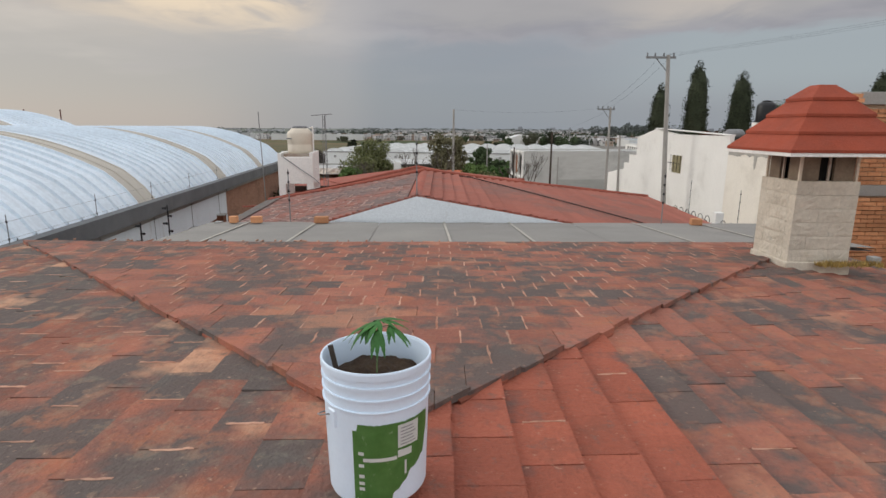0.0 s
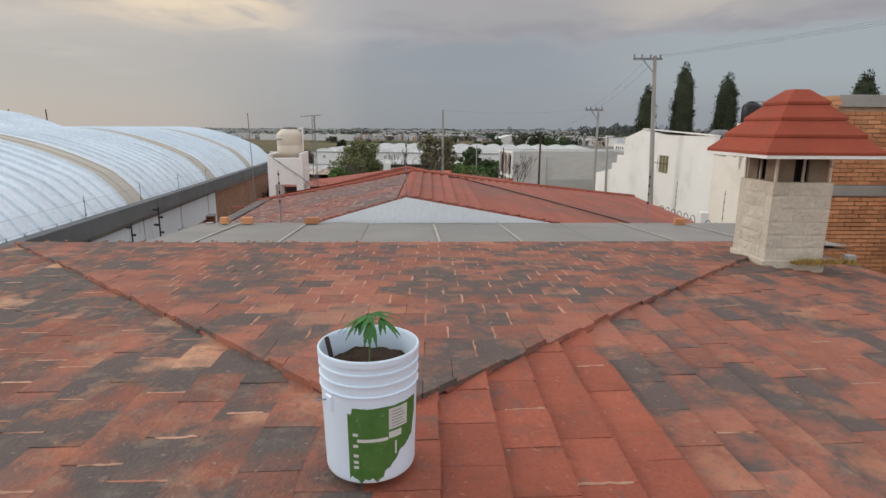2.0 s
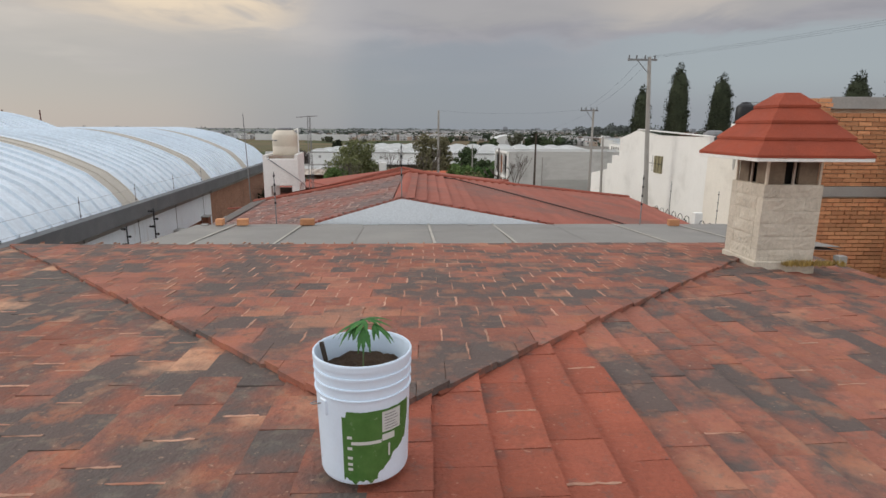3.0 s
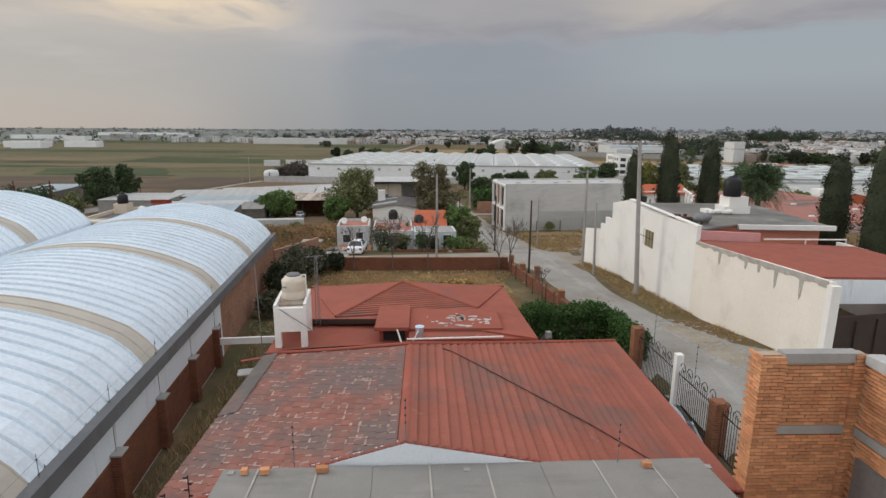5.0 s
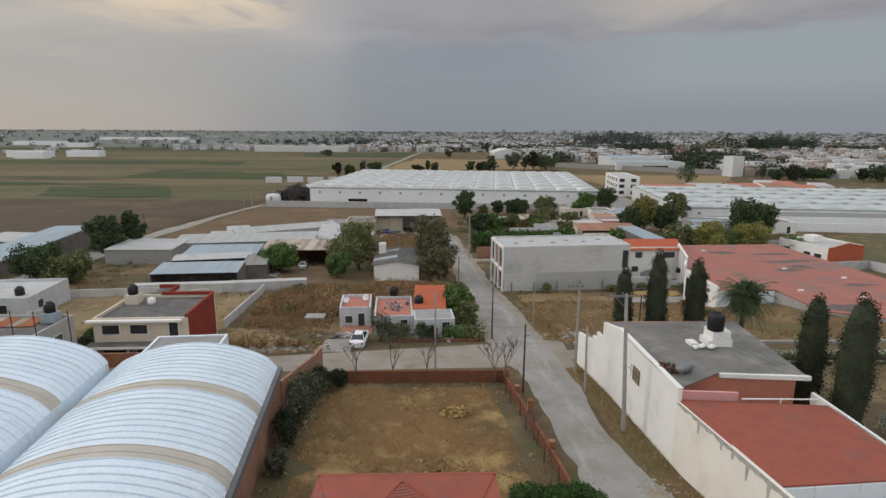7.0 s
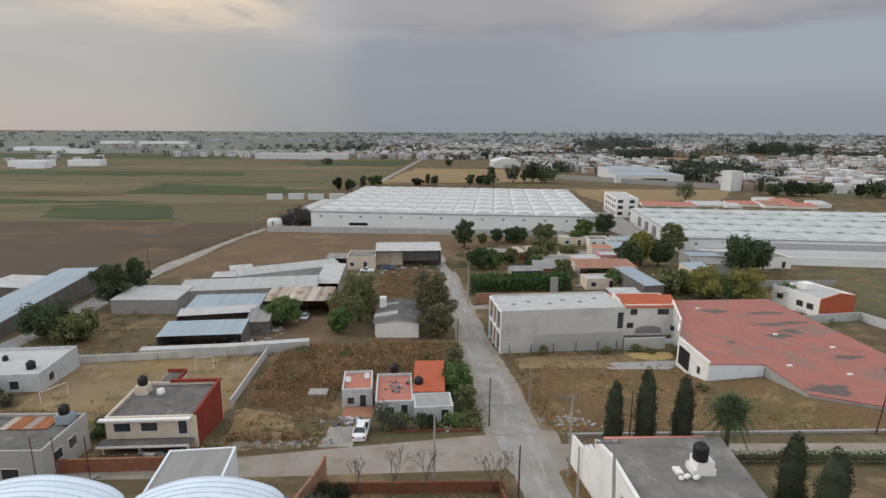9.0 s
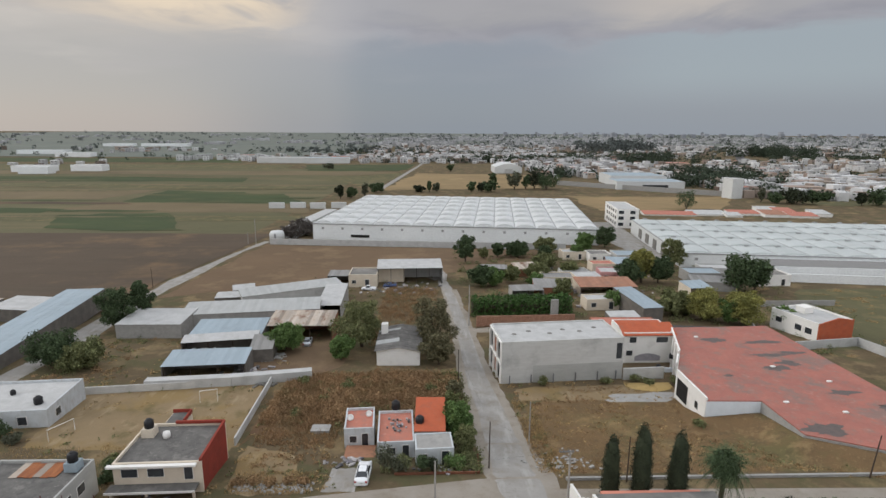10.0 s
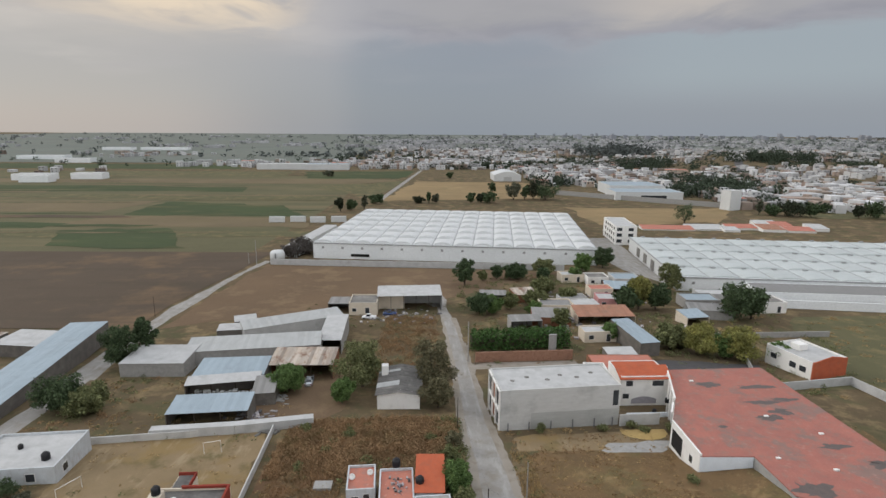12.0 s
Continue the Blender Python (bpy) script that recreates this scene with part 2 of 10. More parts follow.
GREYMOULD = (0.085, 0.083, 0.078)
M = dict(
    tile=surf("roof_tile", (0.325, 0.124, 0.083), (0.25, 0.099, 0.070), 2.2, 0.9, bump=0.3, fine=45, rand=0.16, island=0.16,
              piece=[(GREYMOULD, 1.5, (0.45, 0.555), 0.075, 0.84), ((0.47, 0.22, 0.135), 1.3, (0.61, 0.70), 0.09, 0.6)],
              stain=[((0.11, 0.10, 0.09), 3.4, (0.56, 0.66), 0.55), ((0.42, 0.145, 0.07), 4.5, (0.52, 0.66), 0.5), ((0.17, 0.15, 0.125), 9.0, (0.56, 0.66), 0.5), ((0.10, 0.08, 0.066), 24.0, (0.58, 0.68), 0.45), ((0.50, 0.30, 0.21), 34.0, (0.63, 0.70), 0.55)]),
    tilemould=surf("mouldy_roof_tile", (0.325, 0.122, 0.078), (0.23, 0.090, 0.062), 2.0, 0.9, bump=0.3, fine=45, rand=0.16, island=0.16,
              piece=[(GREYMOULD, 1.1, (0.380, 0.50), 0.08, 0.87), ((0.56, 0.31, 0.19), 0.9, (0.58, 0.67), 0.10, 0.85)],
              stain=[((0.11, 0.10, 0.09), 3.2, (0.54, 0.66), 0.55), ((0.42, 0.15, 0.075), 4.5, (0.54, 0.66), 0.6), ((0.19, 0.165, 0.13), 9.0, (0.54, 0.64), 0.5), ((0.10, 0.08, 0.066), 22.0, (0.56, 0.68), 0.5), ((0.50, 0.33, 0.23), 34.0, (0.62, 0.70), 0.5)]),
    tilered=surf("repainted_roof_tile", (0.34, 0.098, 0.058), (0.275, 0.082, 0.052), 2.2, 0.9, bump=0.35, fine=45, rand=0.10, island=0.1,
              piece=[(GREYMOULD, 1.5, (0.565, 0.65), 0.06, 0.75)],
              stain=[((0.20, 0.075, 0.05), 5.0, (0.52, 0.66), 0.6), ((0.13, 0.10, 0.085), 14.0, (0.58, 0.68), 0.45), ((0.47, 0.27, 0.19), 30.0, (0.63, 0.70), 0.6)]),
    mortar=surf("roof_mortar", (0.50, 0.33, 0.23), (0.36, 0.17, 0.11), 3, 0.95, bump=0.3),
    redpaint=surf("red_roof_paint", (0.33, 0.092, 0.06), (0.26, 0.078, 0.054), 0.9, 0.85, bump=0.1, fine=25,
                  stain=[((0.18, 0.10, 0.085), 0.5, (0.52, 0.7), 0.55), ((0.42, 0.16, 0.11), 1.7, (0.6, 0.75), 0.5)]),
    redtile=surf("red_roof_course", (0.315, 0.10, 0.068), (0.25, 0.085, 0.06), 0.8, 0.8, bump=0.1, fine=20, rand=0.1,
                 stain=[((0.15, 0.105, 0.09), 0.40, (0.50, 0.66), 0.6), ((0.33, 0.17, 0.13), 3.0, (0.62, 0.72), 0.5)]),
    fadedtile=surf("faded_roof_brick", (0.28, 0.118, 0.09), (0.20, 0.10, 0.082), 1.0, 0.92, bump=0.2, fine=30, island=0.13,
                   stain=[((0.15, 0.125, 0.118), 0.5, (0.45, 0.6), 0.75), ((0.48, 0.37, 0.31), 3.0, (0.60, 0.7), 0.6)]),
    brick=surf("orange_brick", (0.56, 0.285, 0.145), (0.47, 0.21, 0.105), 2, 0.93, bump=0.25, rand=0.2, island=0.22),
    joint=surf("brick_mortar", (0.50, 0.40, 0.30), (0.42, 0.30, 0.21), 3, 0.95, bump=0.2),
    concrete=surf("concrete", (0.36, 0.35, 0.33), (0.29, 0.285, 0.27), 1.2, 0.9, bump=0.15, stain=[((0.2, 0.195, 0.185), 0.7, (0.55, 0.75), 0.5)]),
    roofconcrete=surf("roof_concrete", (0.215, 0.205, 0.188), (0.145, 0.14, 0.128), 0.6, 0.92, bump=0.15, stain=[((0.33, 0.31, 0.28), 0.35, (0.52, 0.68), 0.6), ((0.10, 0.10, 0.095), 0.8, (0.58, 0.75), 0.5)]),
    greyblock=surf("grey_block_wall", (0.55, 0.55, 0.53), (0.49, 0.485, 0.465), (0.5, 0.5, 2.5), 0.92, bump=0.1, stain=[((0.24, 0.24, 0.23), 0.25, (0.5, 0.7), 0.5)]),
    stone=surf("chimney_stone", (0.60, 0.545, 0.455), (0.50, 0.445, 0.365), 4.0, 0.9, bump=0.3, fine=28, rand=0.05, stain=[((0.30, 0.28, 0.25), (5, 5, 14), (0.60, 0.70), 0.5), ((0.45, 0.36, 0.2), 1.5, (0.6, 0.75), 0.5)]),
    sheet=surf("grey_sheet_roof", (0.25, 0.24, 0.22), (0.22, 0.21, 0.195), 0.8, 0.75, bump=0.05, stain=[((0.32, 0.30, 0.27), 0.6, (0.55, 0.7), 0.5), ((0.15, 0.145, 0.135), (0.25, 1.2, 1), (0.56, 0.7), 0.4)]),
    sheetseam=surf("sheet_seam", (0.43, 0.405, 0.355), None, 2, 0.8, bump=0.1),
    vault=surf("white_vault_sheet", (0.71, 0.79, 0.86), (0.65, 0.73, 0.80), 0.5, 0.45, bump=0.02, fine=8, rand=0.03, stain=[((0.42, 0.45, 0.49), (0.25, 2.0, 0.5), (0.55, 0.72), 0.4)], spec=0.5),
    vaultstrip=surf("translucent_strip", (0.50, 0.465, 0.405), (0.44, 0.405, 0.35), 0.8, 0.5, bump=0.02),
    gutter=surf("grey_gutter", (0.17, 0.175, 0.18), (0.12, 0.125, 0.13), 0.8, 0.7, bump=0.05, stain=[((0.2, 0.19, 0.18), 1.5, (0.55, 0.7), 0.5)]),
    white=surf("white_plaster", (0.80, 0.785, 0.75), (0.75, 0.735, 0.70), 0.5, 0.9, bump=0.1, fine=25, stain=[((0.50, 0.48, 0.44), 0.5, (0.56, 0.74), 0.45), ((0.46, 0.44, 0.41), (3, 3, 0.35), (0.62, 0.75), 0.35)]),
    bluewhite=surf("blue_white_plaster", (0.75, 0.80, 0.84), (0.69, 0.74, 0.78), 0.8, 0.9, bump=0.08, stain=[((0.38, 0.34, 0.30), (4, 4, 0.5), (0.6, 0.72), 0.6)]),
    cream=surf("cream_plaster", (0.68, 0.60, 0.49), (0.61, 0.535, 0.43), 0.7, 0.9, bump=0.1, stain=[((0.40, 0.36, 0.30), 0.8, (0.56, 0.75), 0.4)]),
    redwall=surf("red_plaster", (0.27, 0.045, 0.028), (0.21, 0.038, 0.025), 0.8, 0.88, bump=0.08),
    orange=surf("orange_paint", (0.46, 0.115, 0.052), (0.39, 0.095, 0.045), 0.9, 0.85, bump=0.06, stain=[((0.30, 0.12, 0.075), 1.2, (0.52, 0.7), 0.6)]),
    pink=surf("pink_paint", (0.62, 0.33, 0.32), (0.54, 0.28, 0.27), 0.9, 0.88, bump=0.06),
    salmon=surf("salmon_paint", (0.47, 0.185, 0.13), (0.40, 0.155, 0.11), 0.9, 0.88, bump=0.06, stain=[((0.30, 0.20, 0.17), 0.9, (0.5, 0.68), 0.6), ((0.55, 0.38, 0.31), 1.6, (0.6, 0.72), 0.5)]),
    mossroof=surf("red_flat_roof", (0.385, 0.15, 0.115), (0.31, 0.13, 0.105), 0.35, 0.9, bump=0.1, fine=6, stain=[((0.18, 0.16, 0.14), 0.16, (0.52, 0.62), 0.65), ((0.24, 0.17, 0.14), 0.5, (0.52, 0.66), 0.6), ((0.45, 0.25, 0.20), 1.1, (0.58, 0.70), 0.5), ((0.16, 0.14, 0.12), 2.2, (0.62, 0.72), 0.5)]),
    puddle=surf("dark_damp_patch", (0.10, 0.085, 0.078), (0.13, 0.10, 0.09), 1.0, 0.6, bump=0.05),
    metalblue=surf("blue_grey_sheet_metal", (0.33, 0.40, 0.445), (0.285, 0.345, 0.385), (0.9, 0.2, 0.5), 0.55, rand=0.06, metal=0.1, bump=0.03, stain=[((0.2, 0.21, 0.22), 0.3, (0.55, 0.75), 0.4)]),
    metalgrey=surf("grey_sheet_metal", (0.27, 0.265, 0.255), (0.22, 0.215, 0.205), (1.5, 0.2, 0.5), 0.7, rand=0.15, bump=0.03, stain=[((0.2, 0.19, 0.175), 0.3, (0.55, 0.75), 0.4)]),
    metalpale=surf("pale_grey_sheet_metal", (0.42, 0.43, 0.42), (0.36, 0.365, 0.355), (0.9, 0.2, 0.5), 0.6, rand=0.07, bump=0.03, stain=[((0.30, 0.29, 0.27), 0.3, (0.55, 0.72), 0.45)]),
    # base colour darkened to stand in for shadow on the shed walls
    shedwall=surf("shadow_toned_shed_wall", (0.17, 0.155, 0.135), (0.12, 0.11, 0.10), 0.6, 0.93, bump=0.15, stain=[((0.27, 0.25, 0.22), 0.5, (0.56, 0.7), 0.5)]),
    rust=surf("rusty_sheet_metal", (0.38, 0.31, 0.245), (0.44, 0.40, 0.35), (0.55, 0.15, 0.5), 0.85, bump=0.05, rand=0.35, stain=[((0.17, 0.075, 0.04), (0.5, 0.25, 1), (0.5, 0.65), 0.8)]),
    # near-black colour stands in for the shade inside openings
    dark=surf("unlit_interior", (0.02, 0.019, 0.018), None, 1, 0.9, bump=0),
    iron=surf("black_iron", (0.025, 0.025, 0.028), None, 3, 0.6, metal=0.4, bump=0.05),
    galv=surf("galvanised_steel", (0.26, 0.265, 0.27), (0.2, 0.2, 0.2), 3, 0.55, metal=0.5, bump=0.03),
    polegrey=surf("concrete_pole", (0.36, 0.345, 0.32), (0.30, 0.285, 0.265), 1.5, 0.9, bump=0.05),
    wood=surf("dark_wood", (0.075, 0.055, 0.042), (0.05, 0.038, 0.03), (4, 4, 0.5), 0.9, bump=0.1),
    trunk=surf("bark", (0.10, 0.075, 0.055), (0.065, 0.05, 0.04), (4, 4, 0.8), 0.95, bump=0.3),
    twig=surf("bare_twigs", (0.13, 0.11, 0.095), None, 2, 0.95, bump=0),
    gatebrown=surf("brown_gate_sheet", (0.055, 0.038, 0.03), (0.045, 0.03, 0.025), (1, 1, 0.3), 0.7, bump=0.05),
    tank=surf("cream_tank_plastic", (0.62, 0.55, 0.45), (0.57, 0.505, 0.41), 1.5, 0.5, bump=0.02),
    blacktank=surf("black_tank_plastic", (0.018, 0.018, 0.02), None, 1.5, 0.45, bump=0.02),
    bluedrum=surf("blue_plastic", (0.03, 0.10, 0.26), None, 2, 0.45, bump=0.02),
    bucket=surf("white_bucket_plastic", (0.67, 0.78, 0.90), (0.64, 0.75, 0.87), 6, 0.4, bump=0.01, fine=90, var=0.05, stain=[((0.45, 0.47, 0.50), 14, (0.66, 0.74), 0.25)], spec=0.5),
    labelgreen=surf("green_label_paper", (0.055, 0.145, 0.03), (0.075, 0.175, 0.045), 22, 0.6, bump=0.03, stain=[((0.30, 0.38, 0.25), 45, (0.63, 0.70), 0.5)]),
    labelwhite=surf("white_label_print", (0.62, 0.64, 0.63), (0.5, 0.53, 0.5), 40, 0.6, bump=0.02),
    soil=surf("potting_soil", (0.085, 0.052, 0.03), (0.05, 0.033, 0.022), 30, 0.95, bump=0.5, fine=120),
    leafbright=surf("seedling_leaf", (0.05, 0.16, 0.035), (0.035, 0.115, 0.03), 25, 0.6, bump=0.1, fine=150, rand=0.15),
    stem=surf("seedling_stem", (0.16, 0.22, 0.09), None, 30, 0.6, bump=0.05),
    car_white=surf("white_car_paint", (0.78, 0.79, 0.80), None, 1, 0.3, bump=0, var=0.03, spec=0.6),
    car_silver=surf("silver_car_paint", (0.50, 0.53, 0.56), None, 1, 0.3, metal=0.5, bump=0, var=0.03, spec=0.6),
    car_blue=surf("blue_car_paint", (0.03, 0.06, 0.16), None, 1, 0.3, bump=0, var=0.03, spec=0.6),
    carglass=surf("car_glass", (0.02, 0.024, 0.028), None, 1, 0.12, bump=0, spec=0.7),
    rubber=surf("tyre_rubber", (0.02, 0.02, 0.02), None, 4, 0.9, bump=0.05),
    taillight=surf("red_lamp_glass", (0.35, 0.02, 0.02), None, 1, 0.25, bump=0),
    glass=surf("window_glass", (0.03, 0.034, 0.04), (0.045, 0.05, 0.055), 1, 0.15, bump=0, spec=0.6),
    curtain=surf("yellow_curtained_window", (0.30, 0.26, 0.14), (0.20, 0.18, 0.11), 4, 0.6, bump=0),
    leaf=surf("tree_leaves", (0.128, 0.195, 0.060), (0.085, 0.135, 0.045), 1.2, 0.8, bump=0, fine=6, island=0.5, spec=0.2),
    leafolive=surf("olive_leaves", (0.178, 0.188, 0.080), (0.118, 0.130, 0.058), 1.2, 0.8, bump=0, fine=6, island=0.5, spec=0.2),
    leafyellow=surf("yellowing_leaves", (0.285, 0.265, 0.075), (0.165, 0.172, 0.058), 0.5, 0.8, bump=0, fine=6, island=0.5, spec=0.2),
    leafdark=surf("cypress_leaves", (0.042, 0.050, 0.028), (0.029, 0.037, 0.021), 1.5, 0.85, bump=0, fine=8, island=0.5, spec=0.2),
    hedge=surf("hedge_leaves", (0.066, 0.126, 0.034), (0.046, 0.090, 0.026), 1.5, 0.8, bump=0, fine=8, island=0.5, spec=0.2),
    weed=surf("dry_weeds", (0.335, 0.215, 0.115), (0.235, 0.155, 0.085), 0.35, 0.95, bump=0, fine=4, island=0.28, spec=0.1, stain=[((0.12, 0.10, 0.045), 0.16, (0.54, 0.66), 0.6), ((0.38, 0.265, 0.145), 0.22, (0.54, 0.68), 0.6)]),
    straw=surf("dry_grass_blades", (0.42, 0.30, 0.15), (0.33, 0.235, 0.12), 0.5, 0.95, bump=0, fine=4, island=0.45, spec=0.1),
    ground=surf("dry_ground", (0.138, 0.102, 0.060), (0.100, 0.077, 0.046), 0.06, 0.97, bump=0.35, fine=9, stain=[((0.25, 0.185, 0.10), 0.15, (0.51, 0.64), 0.7), ((0.085, 0.085, 0.042), 0.11, (0.50, 0.61), 0.75), ((0.20, 0.15, 0.085), 0.7, (0.55, 0.7), 0.5), ((0.075, 0.058, 0.036), 1.1, (0.56, 0.7), 0.5)], spec=0.1),
    gravel=surf("dusty_gravel_road", (0.325, 0.312, 0.290), (0.265, 0.250, 0.228), 0.35, 0.97, bump=0.25, fine=14,
                stain=[((0.235, 0.205, 0.165), 0.28, (0.50, 0.64), 0.65), ((0.41, 0.40, 0.38), (0.8, 0.10, 1), (0.52, 0.66), 0.6), ((0.20, 0.175, 0.145), 1.6, (0.57, 0.7), 0.5)], spec=0.1),
    sand=surf("pale_bare_earth", (0.255, 0.190, 0.112), (0.20, 0.147, 0.085), 0.12, 0.97, bump=0.25, fine=9, stain=[((0.235, 0.165, 0.075), 0.10, (0.50, 0.60), 0.85), ((0.125, 0.105, 0.050), 0.16, (0.54, 0.65), 0.75), ((0.35, 0.28, 0.18), (0.5, 0.12, 1), (0.55, 0.68), 0.6)], spec=0.1),
    plough=surf("ploughed_soil", (0.105, 0.08, 0.058), (0.088, 0.068, 0.05), 0.02, 0.97, bump=0.2, fine=2, stain=[((0.19, 0.125, 0.072), 0.022, (0.48, 0.62), 0.75), ((0.075, 0.062, 0.045), (0.01, 0.09, 1), (0.52, 0.66), 0.6)], spec=0.1),
    bareearth=surf("brown_bare_lot", (0.165, 0.113, 0.070), (0.135, 0.094, 0.060), 0.04, 0.97, bump=0.2, fine=3, stain=[((0.24, 0.17, 0.10), 0.08, (0.52, 0.66), 0.6)], spec=0.1),
    crop=surf("green_crop", (0.066, 0.085, 0.040), (0.055, 0.07, 0.036), 0.02, 0.95, bump=0.1, fine=1.5, stain=[((0.13, 0.11, 0.055), (0.02, 0.08, 1), (0.52, 0.68), 0.6)], spec=0.1),
    stubble=surf("tan_stubble", (0.175, 0.138, 0.083), (0.14, 0.112, 0.069), 0.02, 0.95, bump=0.1, fine=1.5, stain=[((0.15, 0.125, 0.065), (0.02, 0.08, 1), (0.52, 0.68), 0.6)], spec=0.1),
    meadow=surf("dry_meadow", (0.125, 0.115, 0.062), (0.098, 0.095, 0.052), 0.06, 0.95, bump=0.1, fine=3, stain=[((0.23, 0.18, 0.09), 0.15, (0.5, 0.66), 0.6)], spec=0.1),
    ghfilm=surf("greenhouse_film", (0.62, 0.63, 0.62), (0.56, 0.57, 0.56), 0.08, 0.6, bump=0, fine=2, stain=[((0.50, 0.50, 0.48), (0.15, 0.4, 0.5), (0.56, 0.72), 0.4)]),
    ghgrey=surf("greenhouse_dusty_film", (0.50, 0.53, 0.52), (0.44, 0.47, 0.46), 0.05, 0.6, bump=0, fine=2, rand=0.06, stain=[((0.36, 0.37, 0.35), (0.10, 0.5, 0.5), (0.55, 0.70), 0.5)]),
    roofsoot=surf("blackened_roof_cement", (0.155, 0.148, 0.138), (0.10, 0.096, 0.09), 0.7, 0.92, bump=0.2, fine=12, stain=[((0.26, 0.245, 0.225), 0.5, (0.54, 0.66), 0.6), ((0.062, 0.062, 0.06), 1.1, (0.55, 0.68), 0.6), ((0.30, 0.285, 0.26), 2.6, (0.60, 0.70), 0.5)]),
    asphalt=surf("worn_asphalt", (0.085, 0.08, 0.08), (0.065, 0.062, 0.062), 0.05, 0.95, bump=0, fine=1),
    # paler than the film so that dim south-facing walls read as lit
    ghfront=surf("brightened_white_wall", (0.80, 0.82, 0.82), (0.74, 0.76, 0.76), 0.08, 0.6, bump=0, fine=2),
    lowergrey=surf("weathered_lower_wall", (0.43, 0.43, 0.41), (0.37, 0.37, 0.35), (0.4, 0.4, 1.5), 0.92, bump=0.1, stain=[((0.30, 0.31, 0.28), 0.3, (0.5, 0.7), 0.5)]),
    shaft=surf("sooty_shaft", (0.27, 0.21, 0.15), (0.15, 0.115, 0.085), 4, 0.95, bump=0.2),
    shackwall=surf("stained_pale_wall", (0.56, 0.59, 0.61), (0.48, 0.50, 0.51), 0.8, 0.9, bump=0.1, stain=[((0.33, 0.32, 0.30), (1.2, 1.2, 0.4), (0.52, 0.68), 0.6), ((0.42, 0.30, 0.22), 1.0, (0.6, 0.72), 0.5)]),
    sidegravel=surf("brownish_gravel", (0.315, 0.285, 0.245), (0.255, 0.225, 0.185), 0.3, 0.97, bump=0.25, fine=14, stain=[((0.19, 0.155, 0.11), 0.4, (0.52, 0.68), 0.6)], spec=0.1),
    offwhite=surf("off_white_plaster", (0.80, 0.755, 0.675), (0.74, 0.69, 0.61), 0.4, 0.9, bump=0.1, fine=20, stain=[((0.52, 0.47, 0.40), 0.35, (0.54, 0.7), 0.5), ((0.40, 0.37, 0.33), (2.5, 2.5, 0.4), (0.62, 0.75), 0.4)]),
    goldstubble=surf("golden_stubble", (0.29, 0.21, 0.112), (0.23, 0.168, 0.092), 0.02, 0.95, bump=0.1, fine=1.5, stain=[((0.17, 0.14, 0.075), (0.03, 0.10, 1), (0.52, 0.66), 0.6), ((0.34, 0.25, 0.135), 0.05, (0.55, 0.7), 0.5)], spec=0.1),
    ghgutter=surf("greenhouse_gutter", (0.38, 0.385, 0.38), None, 0.5, 0.7, bump=0),
    fieldgrass=surf("dry_field_grass", (0.185, 0.118, 0.060), (0.125, 0.086, 0.047), 0.12, 0.97, bump=0.35, fine=7, stain=[((0.115, 0.108, 0.050), 0.075, (0.50, 0.62), 0.75), ((0.29, 0.205, 0.105), 0.20, (0.55, 0.68), 0.7), ((0.09, 0.070, 0.042), 0.55, (0.55, 0.68), 0.6), ((0.30, 0.22, 0.12), 1.8, (0.57, 0.7), 0.5)], spec=0.1),
    fallow=surf("olive_fallow", (0.135, 0.122, 0.068), (0.105, 0.10, 0.058), 0.012, 0.97, bump=0.1, fine=1, stain=[((0.17, 0.14, 0.08), (0.004, 0.05, 1), (0.48, 0.62), 0.7), ((0.085, 0.085, 0.048), (0.006, 0.03, 1), (0.52, 0.66), 0.6)], spec=0.1),
    weedfloor=surf("reddish_weed_ground", (0.195, 0.118, 0.065), (0.135, 0.085, 0.050), 0.22, 0.97, bump=0.4, fine=6, stain=[((0.29, 0.20, 0.11), 0.20, (0.53, 0.66), 0.7), ((0.085, 0.078, 0.040), 0.18, (0.52, 0.64), 0.65)], spec=0.1),
    strawpale=surf("pale_straw", (0.42, 0.30, 0.12), (0.36, 0.25, 0.10), 1.5, 0.95, bump=0.1, island=0.3),
    lotearth=surf("lot_earth", (0.205, 0.122, 0.054), (0.140, 0.086, 0.040), 0.22, 0.97, bump=0.3, fine=9, stain=[((0.37, 0.265, 0.115), 0.28, (0.52, 0.64), 0.75), ((0.095, 0.070, 0.038), 0.24, (0.53, 0.66), 0.7), ((0.30, 0.20, 0.085), 1.4, (0.55, 0.68), 0.6), ((0.12, 0.09, 0.045), 3.0, (0.58, 0.7), 0.5)], spec=0.1),
    rubblebed=surf("pale_rubble_ground", (0.34, 0.30, 0.24), (0.26, 0.225, 0.175), 0.8, 0.97, bump=0.35, fine=16, stain=[((0.19, 0.155, 0.105), 0.9, (0.55, 0.68), 0.6)], spec=0.1),
    terracotta=surf("terracotta_roof", (0.36, 0.185, 0.12), (0.29, 0.15, 0.10), 0.5, 0.9, bump=0.08, rand=0.1, stain=[((0.24, 0.16, 0.12), 0.6, (0.52, 0.68), 0.6)]),
    # salmon lightened to make up for the shade on the rear wall
    salmonwall=surf("brightened_salmon_paint", (0.66, 0.26, 0.18), (0.58, 0.22, 0.15), 0.9, 0.88, bump=0.06),
    greymortar=surf("dark_grey_mortar", (0.15, 0.135, 0.125), (0.10, 0.092, 0.085), 1.5, 0.95, bump=0.3, stain=[((0.26, 0.15, 0.12), 1.2, (0.5, 0.66), 0.6)]),
